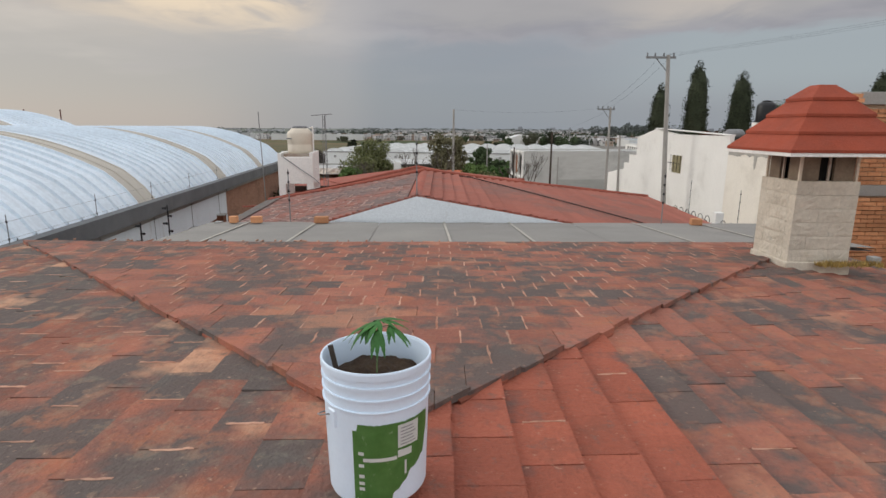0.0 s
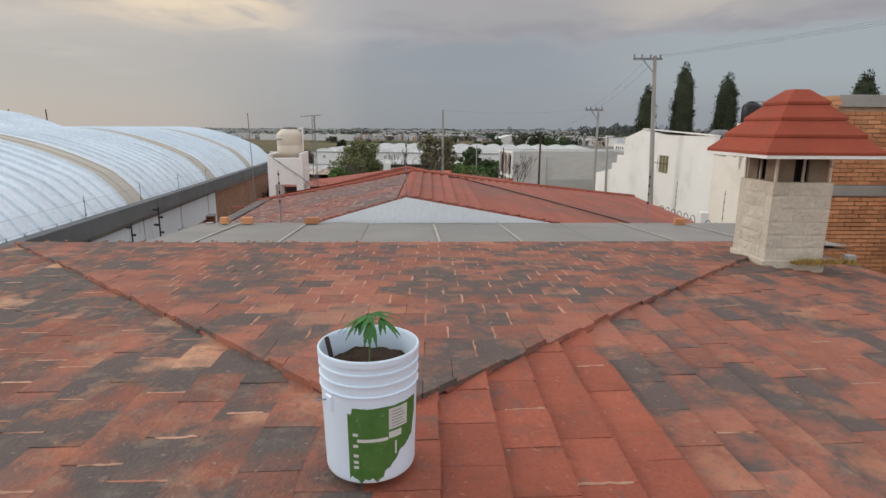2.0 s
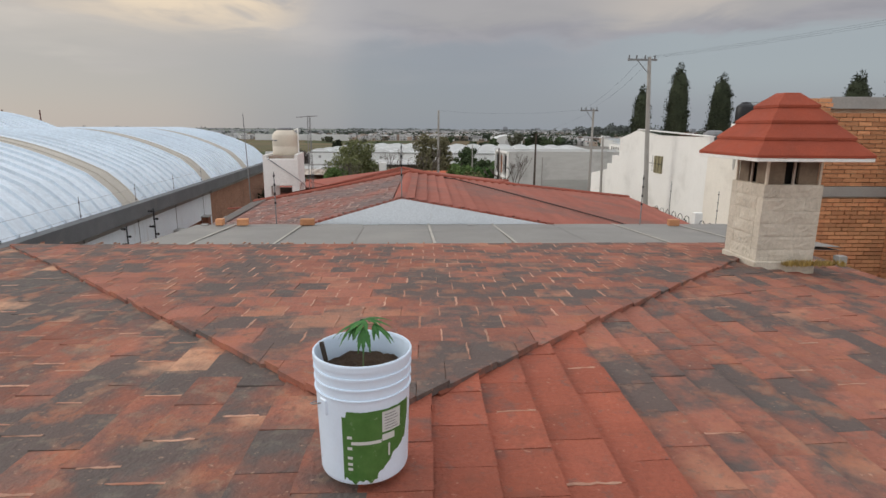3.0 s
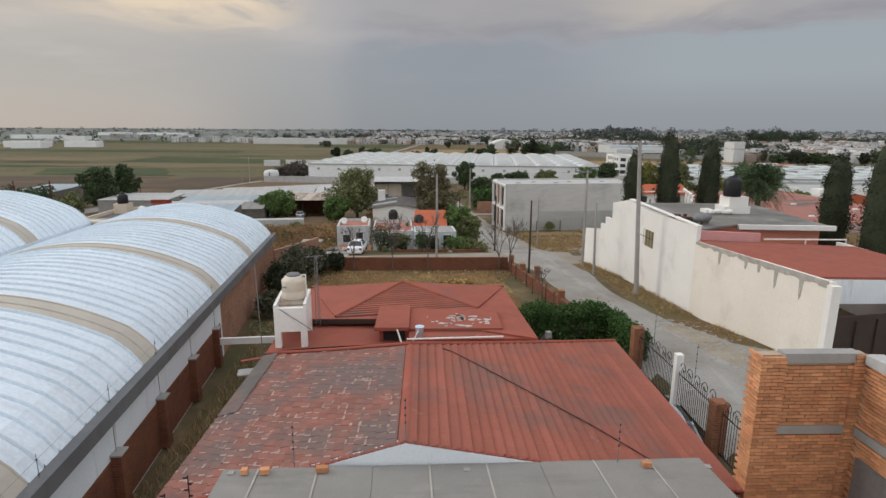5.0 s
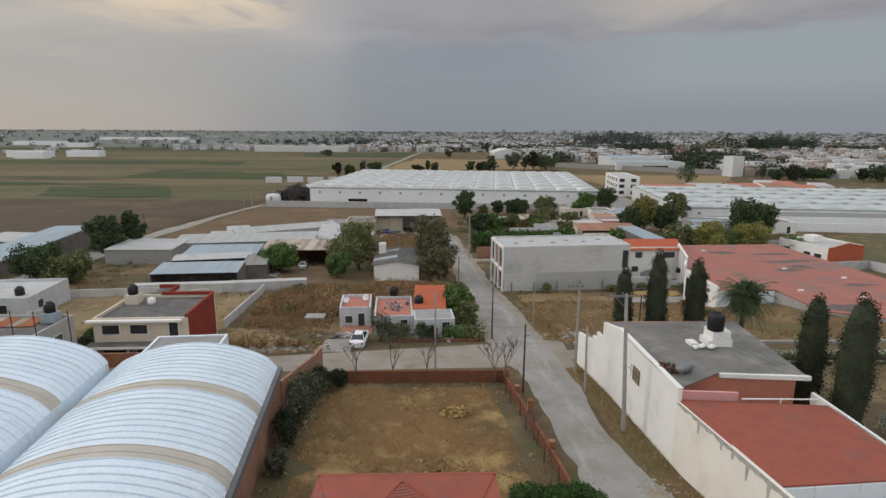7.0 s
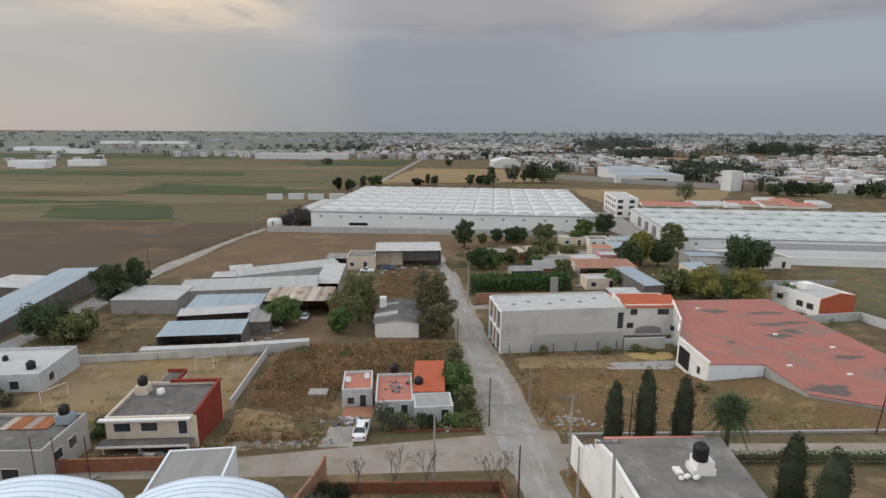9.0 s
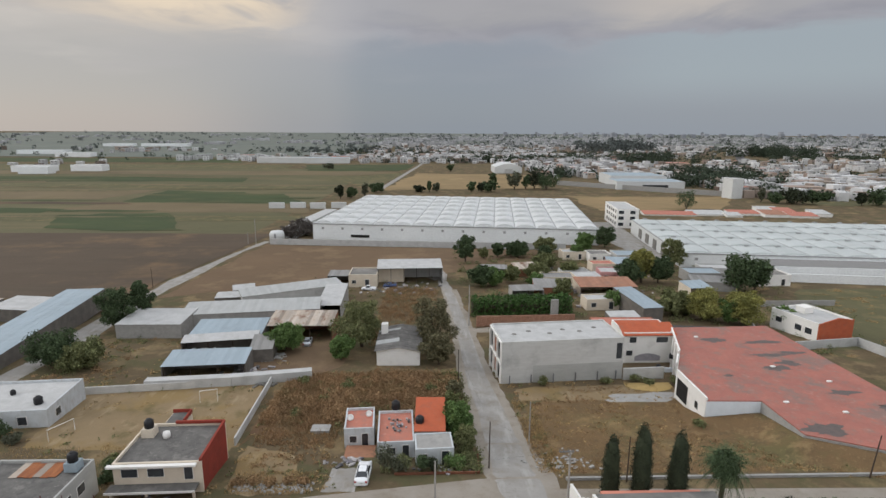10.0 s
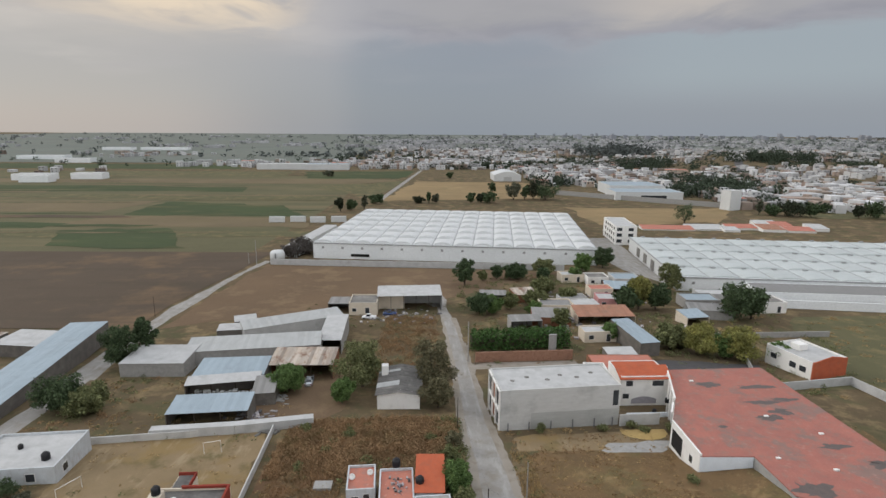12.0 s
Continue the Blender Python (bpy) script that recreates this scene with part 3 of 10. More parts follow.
    stainband=surf("stained_cement", (0.44, 0.42, 0.38), (0.33, 0.315, 0.285), 2.2, 0.93, bump=0.2, stain=[((0.60, 0.56, 0.49), 1.6, (0.54, 0.68), 0.7), ((0.20, 0.19, 0.175), 3.5, (0.58, 0.7), 0.6)]),
    clutter=surf("roof_clutter", (0.35, 0.33, 0.30), (0.18, 0.17, 0.2), 1.5, 0.8, bump=0.1, island=0.7),
    blossom=surf("pale_blossom", (0.42, 0.42, 0.40), (0.12, 0.16, 0.08), 2, 0.8, bump=0, island=0.4),
    muralgrey=surf("faded_mural", (0.36, 0.34, 0.36), (0.28, 0.27, 0.29), 1.5, 0.9, bump=0),
    rustorange=surf("rusty_orange_sheet", (0.36, 0.14, 0.055), (0.20, 0.07, 0.035), (1.6, 0.3, 1), 0.9, bump=0.05),
    leafgrey=surf("grey_green_leaves", (0.11, 0.115, 0.075), (0.08, 0.085, 0.055), 1.2, 0.8, bump=0, fine=6, island=0.5, spec=0.2),
    leafbrown=surf("dusty_brown_leaves", (0.174, 0.156, 0.086), (0.126, 0.118, 0.067), 1.2, 0.8, bump=0, fine=6, island=0.5, spec=0.2),
    leafdeep=surf("deep_green_leaves", (0.075, 0.107, 0.049), (0.055, 0.081, 0.039), 1.0, 0.8, bump=0, fine=6, island=0.5, spec=0.2),
    # distance haze is mixed into this ground colour
    farplain=surf("hazed_far_plain", (0.160, 0.175, 0.150), (0.140, 0.155, 0.135), 0.004, 0.95, bump=0, fine=0.05, stain=[((0.17, 0.16, 0.135), (0.002, 0.012, 1), (0.5, 0.66), 0.6)], spec=0.1),
    hipedge=surf("broken_tile_edge", (0.31, 0.098, 0.058), (0.21, 0.072, 0.046), 5, 0.95, bump=0.3, island=0.4, stain=[((0.42, 0.27, 0.18), 6, (0.6, 0.7), 0.6)]),
    townpale=surf("town_plaster", (0.54, 0.535, 0.53), (0.43, 0.43, 0.43), 0.02, 0.9, bump=0, fine=0.3, island=0.35, spec=0.1),
    townwarm=surf("town_brick_and_tan", (0.30, 0.22, 0.18), (0.25, 0.225, 0.19), 0.012, 0.9, bump=0, fine=0.3, island=0.45, spec=0.1),
    # bluish grey of distant haze put into the tower colour
    townhaze=surf("hazed_tower_concrete", (0.29, 0.30, 0.325), (0.27, 0.28, 0.305), 0.01, 0.9, bump=0, fine=0.2, island=0.2, spec=0.1),
    twigleaf=surf("grey_twiggy_crown", (0.12, 0.105, 0.095), (0.09, 0.08, 0.07), 0.6, 0.9, bump=0, fine=4, island=0.4, spec=0.1),
    roofbits=surf("white_flat_roof", (0.50, 0.50, 0.49), (0.41, 0.41, 0.40), 0.5, 0.85, bump=0.05, fine=10, stain=[((0.33, 0.325, 0.31), 0.35, (0.55, 0.7), 0.6)]),
)


# ---------------------------------------------------------------- mesh helpers
class Build:
    """Collects vertices and faces of one part."""

    def __init__(self):
        self.v, self.f = [], []

    def add(self, pts, faces):
        o = len(self.v)
        self.v += [tuple(p) for p in pts]
        self.f += [tuple(i + o for i in f) for f in faces]
        return self

    def poly(self, *pts):
        return self.add(pts, [tuple(range(len(pts)))])

    def box(self, x0, y0, z0, x1, y1, z1, c=0.0):
        if not c:
            p = [(x, y, z) for z in (z0, z1) for y in (y0, y1) for x in (x0, x1)]
            return self.add(p, [(0, 2, 3, 1), (4, 5, 7, 6), (0, 1, 5, 4), (2, 6, 7, 3), (0, 4, 6, 2), (1, 3, 7, 5)])
        # chamfered box: three points a corner
        pts, idx = [], {}
        for k in range(8):
            s = [(k >> i) & 1 for i in range(3)]
            full = [(x0, x1)[s[0]], (y0, y1)[s[1]], (z0, z1)[s[2]]]
            for a in range(3):
                q = [full[i] + (0 if i == a else (c if s[i] == 0 else -c)) for i in range(3)]
                idx[k, a] = len(pts)
                pts.append(q)
        faces = []
        for a in range(3):
            b, d = (a + 1) % 3, (a + 2) % 3
            for s in (0, 1):
                ring = [(s << a) | (i << b) | (j << d) for i, j in ((0, 0), (1, 0), (1, 1), (0, 1))]
                r = [idx[k, a] for k in ring]
                faces.append(r if s else r[::-1])
        for k in range(8):
            faces.append([idx[k, a] for a in range(3)])
            for a in range(3):
                if not (k >> a) & 1:
                    k2 = k | (1 << a)
                    b, d = (a + 1) % 3, (a + 2) % 3
                    faces.append([idx[k, b], idx[k2, b], idx[k2, d], idx[k, d]])
        return self.add(pts, faces)

    def prism(self, pts, vec):
        """A flat polygon pushed along vec."""
        n = len(pts)
        top = [tuple(a + b for a, b in zip(p, vec)) for p in pts]
        return self.add(list(pts) + top, [tuple(range(n))[::-1], tuple(range(n, 2 * n))] + [(i, (i + 1) % n, n + (i + 1) % n, n + i) for i in range(n)])

    def tube(self, a, b, r0, r1=None, n=8, caps=True):
        a, b = Vector(a), Vector(b)
        r1 = r0 if r1 is None else r1
        d = (b - a).normalized()
        u = d.orthogonal().normalized()
        w = d.cross(u)
        ring = lambda p, r: [p + (u * math.cos(t) + w * math.sin(t)) * r for t in (2 * math.pi * i / n for i in range(n))]
        faces = [(i, (i + 1) % n, n + (i + 1) % n, n + i) for i in range(n)]
        if caps:
            faces += [tuple(range(n))[::-1], tuple(range(n, 2 * n))]
        return self.add(ring(a, r0) + ring(b, r1), faces)

    def path(self, pts, r, n=6):
        """A round bar bent along the points, in one piece."""
        P = [Vector(p) for p in pts]
        up = None
        rings = []
        for i, p in enumerate(P):
            d = (P[min(i + 1, len(P) - 1)] - P[max(i - 1, 0)]).normalized()
            up = d.orthogonal().normalized() if up is None else (up - d * up.dot(d)).normalized()
            w = d.cross(up)
            rings += [p + (up * math.cos(t) + w * math.sin(t)) * r for t in (2 * math.pi * k / n for k in range(n))]
        m = len(P)
        faces = [(j * n + k, j * n + (k + 1) % n, (j + 1) * n + (k + 1) % n, (j + 1) * n + k) for j in range(m - 1) for k in range(n)]
        return self.add(rings, faces + [tuple(range(n))[::-1], tuple(range((m - 1) * n, m * n))])

    def lathe(self, prof, n=24, at=(0, 0, 0), caps=True):
        pts = [(at[0] + r * math.cos(2 * math.pi * i / n), at[1] + r * math.sin(2 * math.pi * i / n), at[2] + z) for r, z in prof for i in range(n)]
        faces = [(k * n + i, k * n + (i + 1) % n, (k + 1) * n + (i + 1) % n, (k + 1) * n + i) for k in range(len(prof) - 1) for i in range(n)]
        if caps:
            faces += [tuple(range(n))[::-1], tuple(range((len(prof) - 1) * n, len(prof) * n))]
        return self.add(pts, faces)

    def grid(self, nu, nv, fn):
        pts = [fn(i / nu, j / nv) for j in range(nv + 1) for i in range(nu + 1)]
        w = nu + 1
        return self.add(pts, [(j * w + i, j * w + i + 1, (j + 1) * w + i + 1, (j + 1) * w + i) for j in range(nv) for i in range(nu)])

    def mesh(self, name, material, smooth=False):
        me = bpy.data.meshes.new(name)
        me.from_pydata(self.v, [], self.f)
        me.materials.append(material)
        if smooth:
            me.shade_smooth()
        me.update()
        return me


def part(name, b, material, parent, label="", smooth=False, at=None):
    """One part of a thing. Its points are in the thing's own frame, or, with at, round that point of it."""
    data = b.mesh(name, material, smooth) if isinstance(b, Build) else b
    ob = new(name, data)
    ob.parent = parent
    if at is not None:
        ob.matrix_basis = at if isinstance(at, Matrix) else Matrix.Translation(at)
    return tagged(ob, label)


def thing(name, loc, rot, label, category, group="", kind=""):
    ob = new(name)
    ob.matrix_basis = pose(*loc, 0, 0, rot)
    ob.empty_display_size = 0.3
    return tagged(ob, label, category, group, kind)


def single(name, b, material, loc, label, category, group="", kind="", smooth=False, rot=0):
    ob = new(name, b.mesh(name, material, smooth))
    ob.matrix_basis = pose(*loc, 0, 0, rot)
    return tagged(ob, label, category, group, kind)



# ---------------------------------------------------------------- ground
GY = (-6000, 30, 40, 56, 66, 84, 100, 130, 170, 245, 330, 6000)
GZ = (4.5, 4.4, 3.8, 2.3, 0.6, -0.9, -2.0, -4.0, -6.0, -8.0, -9.0, -10.0)


def gz(y, x=0.0):
    """The ground's height; along the street it climbs towards the near houses."""
    climb = float(np.interp(y, (10, 20, 29), (1.0, 1.0, 0.0))) * min(1.0, max(0.0, (x - 9.1) / 0.3))
    return float(np.interp(y, GY, GZ)) + climb


def ground_sheet():
    xs = sorted(set([x for x in range(-120, 121, 6)] + [s * int(120 * 1.22 ** k) for k in range(1, 19) for s in (-1, 1)]))
    ys = sorted(set([y for y in range(-60, 331, 5)] + [int(330 + 8 * 1.25 ** k) for k in range(1, 29)] + [-int(60 + 10 * 1.3 ** k) for k in range(1, 22)] + list(GY[1:-1])))
    xs = [x for x in xs if abs(x) < 4600]
    ys = [y for y in ys if -2500 < y < 4700]
    b = Build()
    w = len(xs)
    b.add([(x, y, gz(y)) for y in ys for x in xs], [(j * w + i, j * w + i + 1, (j + 1) * w + i + 1, (j + 1) * w + i) for j in range(len(ys) - 1) for i in range(w - 1)])
    single("ground", b, M["ground"], (0, 0, 0), "dry brown earth with patchy grass", "ground", kind="structure")


ground_sheet()


def drape(name, left, right, dz, material, label, across=6, step=1.5, jag=0.0, kind="structure", category="ground"):
    """A strip of ground between two edges, laid over the sheet, with ragged edges."""
    def dense(line):
        out = []
        for a, c in zip(line, line[1:]):
            n = max(1, int(math.dist(a, c) / step))
            out += [(a[0] + (c[0] - a[0]) * i / n, a[1] + (c[1] - a[1]) * i / n) for i in range(n)]
        return out + [line[-1]]

    def at(line, u):
        d = [0]
        for a, c in zip(line, line[1:]):
            d.append(d[-1] + math.dist(a, c))
        t = u * d[-1]
        return float(np.interp(t, d, [p[0] for p in line])), float(np.interp(t, d, [p[1] for p in line]))

    n = max(2, int(max(sum(math.dist(a, c) for a, c in zip(l, l[1:])) for l in (left, right)) / step))

    def fn(u, v):
        a, c = at(left, v), at(right, v)
        if jag and (u in (0, 1) or v in (0, 1)):
            k = jag * noise.noise((a[0] * 0.35 + 7 * u, v * n * 0.35, 3.3)) + jag * 0.5 * noise.noise((u * 9 + a[1] * 1.1, v * n * 1.3, 1.3))
        else:
            k = 0
        s = -1 if u < 0.5 else 1
        x, y = a[0] + (c[0] - a[0]) * u + s * k, a[1] + (c[1] - a[1]) * u + (k if v in (0, 1) else 0)
        edge = -0.06 if u in (0, 1) or v in (0, 1) else 0
        return (x, y, gz(y, x) + dz + (edge if dz < 0.1 else 0))

    return single(name, Build().grid(across, n, fn), material, (0, 0, 0), label, category, kind=kind)


# the street: rises past the white wall to the near houses, forks at the corner, runs on past the grey building
drape("road", [(9.5, -40), (9.4, 20), (9.7, 26), (9.8, 30), (9.5, 37), (8.8, 49.8), (7.3, 54), (7.6, 59), (7.5, 76), (6.8, 85.7), (6.7, 100.7), (6.6, 121), (5.4, 150), (3.5, 172)],
      [(17.3, -40), (17.2, 19.5), (16.6, 22), (16.0, 25.5), (14.3, 28.6), (13.4, 33), (13.6, 40), (14.0, 48), (14.6, 54.2), (13.7, 58), (13.6, 66), (13.0, 76), (11.6, 90), (11.0, 104), (10.5, 121), (9.0, 150), (6.5, 172)],
      0.05, M["gravel"], "pale dusty gravel street with worn ragged edges", jag=0.5, category="road")
drape("road_shoulder", [(8.3, 47), (6.2, 54), (6.4, 66), (6.3, 78), (5.6, 90), (5.5, 121), (4.2, 160)], [(15.3, 47), (16.6, 56.5), (15.2, 62), (14.6, 72), (13.6, 84), (12.2, 100), (11.6, 121), (9.6, 160)], 0.035, M["sidegravel"], "sandy trodden edge of the street", jag=0.9, category="road")
drape("side_street", [(-60, 47.2), (-18.7, 47.3), (-2.8, 47.8), (9.5, 48.2)], [(-60, 51.0), (-19.5, 51.4), (-6.8, 53.6), (9.5, 56.4)], 0.058, M["sidegravel"],
      "pale dusty side street along the brick lot wall", jag=0.35, category="road")
drape("cross_street", [(13.5, 50.6), (33, 49.3), (90, 47.5)], [(13.5, 53.6), (35, 53.2), (90, 52.6)], 0.062, M["sidegravel"], "grey paved cross street behind the cypresses", jag=0.1, category="road")
drape("car_yard", [(-11.5, 53.5), (-11.0, 59)], [(-7.5, 53.5), (-7.6, 59)], 0.07, M["gravel"], "pale patch of cement in front of the shack", jag=0.3)
drape("sand_yard", [(-57, 84.6), (-54, 66)], [(-27, 89.5), (-24.5, 64)], 0.05, M["sand"], "pale sandy yard with tyre marks", jag=0.8)
drape("bare_drive", [(-23.5, 66), (-22.5, 53)], [(-16.5, 64), (-13.5, 53)], 0.055, M["sand"], "pale trodden earth beside the red-sided house", jag=0.8)
drape("dirt_yard", [(14.5, 80), (15.0, 86)], [(40, 79), (40, 87)], 0.05, M["sand"], "pale bare earth in front of the grey building", jag=0.7)
drape("concrete_pad", [(29.1, 78.8), (29.1, 83.4)], [(40.4, 78.5), (42.0, 83.3)], 0.08, M["concrete"], "grey concrete pad before the white gatehouse", jag=0.05)
drape("farm_track", [(-78.5, 112), (-81, 156), (-81.5, 171), (-78, 204), (-72, 244)], [(-72, 112), (-76.5, 153), (-76, 168), (-74, 218), (-68.5, 244)], 0.07, M["gravel"], "pale dirt track along the ploughed field", jag=0.7, category="road", step=4)
drape("left_lane", [(-75.6, 82), (-75.8, 100), (-78.3, 114)], [(-70.6, 82), (-71.5, 100), (-72.4, 114)], 0.065, M["gravel"], "pale dirt lane beside the long shed", jag=0.5, category="road", step=3)
drape("bare_lot", [(-76, 150), (-69, 236)], [(3, 178), (58, 222)], 0.08, M["bareearth"], "bare brown lot in front of the greenhouse", jag=2, step=5)
drape("yard_earth", [(-34, 92), (-38, 112)], [(-15, 93), (-16, 118)], 0.05, M["bareearth"], "trodden brown yard between the sheds", jag=1, step=3)
drape("dark_yard", [(52, 103), (53, 124)], [(73, 104), (79, 119)], 0.06, M["asphalt"], "dark worn yard behind the red-roofed building", jag=1.0, step=3)
drape("far_lane", [(2.5, 172), (-6, 186)], [(6.5, 172), (8, 190)], 0.06, M["gravel"], "pale end of the dirt street", jag=0.4, step=3, category="road")
drape("greenhouse_road", [(79, 300), (83, 225), (92, 200)], [(103, 300), (99, 255), (97, 214)], 0.1, M["gravel"], "grey paved road between the greenhouses", jag=0.2, step=6, category="road")
drape("meadow", [(84, 104), (113, 160)], [(240, 104), (300, 160)], 0.07, M["meadow"], "dry yellow-green meadow behind the low walls", jag=1.5, step=5)
drape("fallow_plain", [(-84, 262), (-60, 700)], [(-800, 262), (-900, 700)], 0.06, M["fallow"], "broad olive-brown fallow land", jag=3, step=20)
drape("ploughed_field", [(-82, 150), (-83, 172), (-73, 262)], [(-420, 150), (-420, 172), (-420, 268)], 0.12, M["plough"], "large dark ploughed field", jag=0.8, step=8)
FIELDS = [  # near-left, near-right, far-left, far-right corners, kind of crop
    ((-190, 276), (-122, 268), (-212, 322), (-150, 331), "crop"), ((-420, 326), (-231, 328), (-420, 356), (-218, 350), "crop"),
    ((-209, 384), (-82, 374), (-207, 450), (-112, 430), "crop"), ((-230, 335), (-70, 335), (-215, 380), (-80, 370), "stubble"),
    ((-450, 400), (-230, 395), (-450, 455), (-215, 455), "stubble"), ((-600, 470), (-80, 470), (-620, 505), (-75, 500), "meadow"),
    ((-650, 530), (-170, 521), (-650, 575), (-180, 575), "crop"), ((-520, 600), (-60, 600), (-540, 650), (-30, 650), "stubble"),
    ((-140, 660), (-30, 660), (-160, 752), (-17, 780), "crop"), ((-51, 486), (-44, 486), (-118, 570), (-20, 640), "meadow"),
    ((-38, 457), (100, 478), (-10, 628), (110, 612), "goldstubble"), ((-700, 680), (-170, 680), (-720, 760), (-180, 760), "meadow"),
    ((110, 345), (192, 352), (110, 420), (236, 418), "goldstubble"), ((265, 372), (420, 360), (292, 436), (480, 440), "meadow"),
    ((-800, 800), (-260, 800), (-850, 900), (-300, 900), "crop"), ((-60, 300), (-420, 300), (-62, 322), (-420, 322), "meadow"),
]
for nl, nr, fl, fr, crop in FIELDS:
    drape(crop + "_field", [nl, fl], [nr, fr], 0.16 if crop == "crop" else 0.13, M[crop],
          {"crop": "strip of green crop in the plain", "stubble": "strip of tan stubble in the plain", "goldstubble": "field of golden stubble behind the greenhouses", "meadow": "strip of dull green fallow in the plain"}[crop], jag=6, step=9, across=14, category="field")
rs = random.Random(41)
for k in range(26):
    y = 282 + 17.5 * k + rs.uniform(-5, 5)
    a = rs.uniform(-520, -160)
    w, d = rs.uniform(60, 240), rs.uniform(3, 8)
    kind = rs.choice(("crop", "stubble", "meadow", "plough", "stubble"))
    right_ = min(a + w, -95 + 0.08 * (y - 280))
    drape("strip_field", [(a, y), (a + rs.uniform(-15, 15), y + d)], [(right_, y + rs.uniform(-3, 3)), (right_ + rs.uniform(-12, 12), y + d * rs.uniform(0.6, 1.6))], 0.20 + 0.012 * (k % 4), M[kind], "narrow field strip in the plain", jag=2.5, step=9, across=16, category="field")
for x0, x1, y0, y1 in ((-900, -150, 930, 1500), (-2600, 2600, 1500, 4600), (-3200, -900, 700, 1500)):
    drape("far_plain", [(x0, y0), (x0, y1)], [(x1, y0), (x1, y1)], 0.5, M["farplain"], "far plain with haze mixed into its grey-green", step=200, jag=0)
drape("plain_road", [(-42, 456), (-9, 793)], [(-37, 456), (-5, 793)], 0.2, M["gravel"], "straight pale road across the plain", step=30, category="road", jag=0.3)
drape("town_road", [(258, 418), (266, 440), (455, 810), (652, 1180)], [(270, 414), (278, 436), (468, 806), (668, 1176)], 0.25, M["asphalt"], "straight dark road into the far town", step=30, category="road", jag=0.3)


# ---------------------------------------------------------------- the near house: hipped roof of flat clay tiles
APEX, EAVE_Y, HALF, BACK = (0.0, 0.32, 9.10), 6.1, 5.35, -9.0
SIDE_W, SIDE_E, END = 0.098, 0.111, 0.0962           # fall of the side faces and of the end face
HIP_W, HIP_E = 1.035, 1.125                          # how far the hips run back for each metre across
near_house = thing("house", (0, -1.6, 4.5), 0, "house with a hipped red clay tile roof, patched with grey mould", "house")
NH = Vector((0, -1.6, 4.5))


def side_z(x):
    return APEX[2] - (SIDE_E if x > 0 else SIDE_W) * abs(x)


def end_z(y):
    return APEX[2] - END * (y - APEX[1])


def hip_y(x):
    """Where the hips lie over x."""
    return APEX[1] + abs(x) * (HIP_E if x > 0 else HIP_W)


def eave_y(x):
    """The eave of the end face, which runs slightly askew."""
    return 5.87 + 0.0325 * x


CORNER_W = (-(5.87 - APEX[1]) / (HIP_W + 0.0325), eave_y(-(5.87 - APEX[1]) / (HIP_W + 0.0325)))
CORNER_E = ((5.87 - APEX[1]) / (HIP_E - 0.0325), eave_y((5.87 - APEX[1]) / (HIP_E - 0.0325)))


def local(pts, o):
    return [(p[0] - o[0], p[1] - o[1], p[2] - o[2]) for p in pts]


def near_walls():
    b = Build()
    for x0, y0, x1, y1 in ((-5.0, -8.6, -4.75, 5.4), (4.75, -8.6, 5.0, 5.4), (-4.75, 5.15, 4.75, 5.4), (-4.75, -8.6, 4.75, -8.35)):
        b.box(x0, y0 + 1.6, 0, x1, y1 + 1.6, 3.74)
    part("wall", b, M["white"], near_house, "white plastered wall")
    deck = Build()
    A, B_, C, D = (*CORNER_W, end_z(CORNER_W[1])), (*CORNER_E, end_z(CORNER_E[1])), (HALF, BACK, side_z(HALF)), (-HALF, BACK, side_z(-HALF))
    P, Q = APEX, (0, BACK, APEX[2])
    for f, dz in (((A, P, B_), 0.012), ((B_, P, Q, C), -0.020), ((A, D, Q, P), -0.015)):
        f = [(x, y, z + dz) for x, y, z in f]
        deck.prism(local(f, NH), (0, 0, -0.14))
    part("roof", deck, M["mortar"], near_house, "mortar bed under the tiles")


near_walls()


def clip(poly, a, c):
    """The part of a plan polygon to the left of the line a > c."""
    out = []
    side = lambda p: (c[0] - a[0]) * (p[1] - a[1]) - (c[1] - a[1]) * (p[0] - a[0])
    for i, p in enumerate(poly):
        q = poly[(i + 1) % len(poly)]
        s, t = side(p), side(q)
        if s >= 0:
            out.append(p)
        if (s > 0 > t) or (s < 0 < t):
            k = s / (s - t)
            out.append((p[0] + (q[0] - p[0]) * k, p[1] + (q[1] - p[1]) * k))
    return out


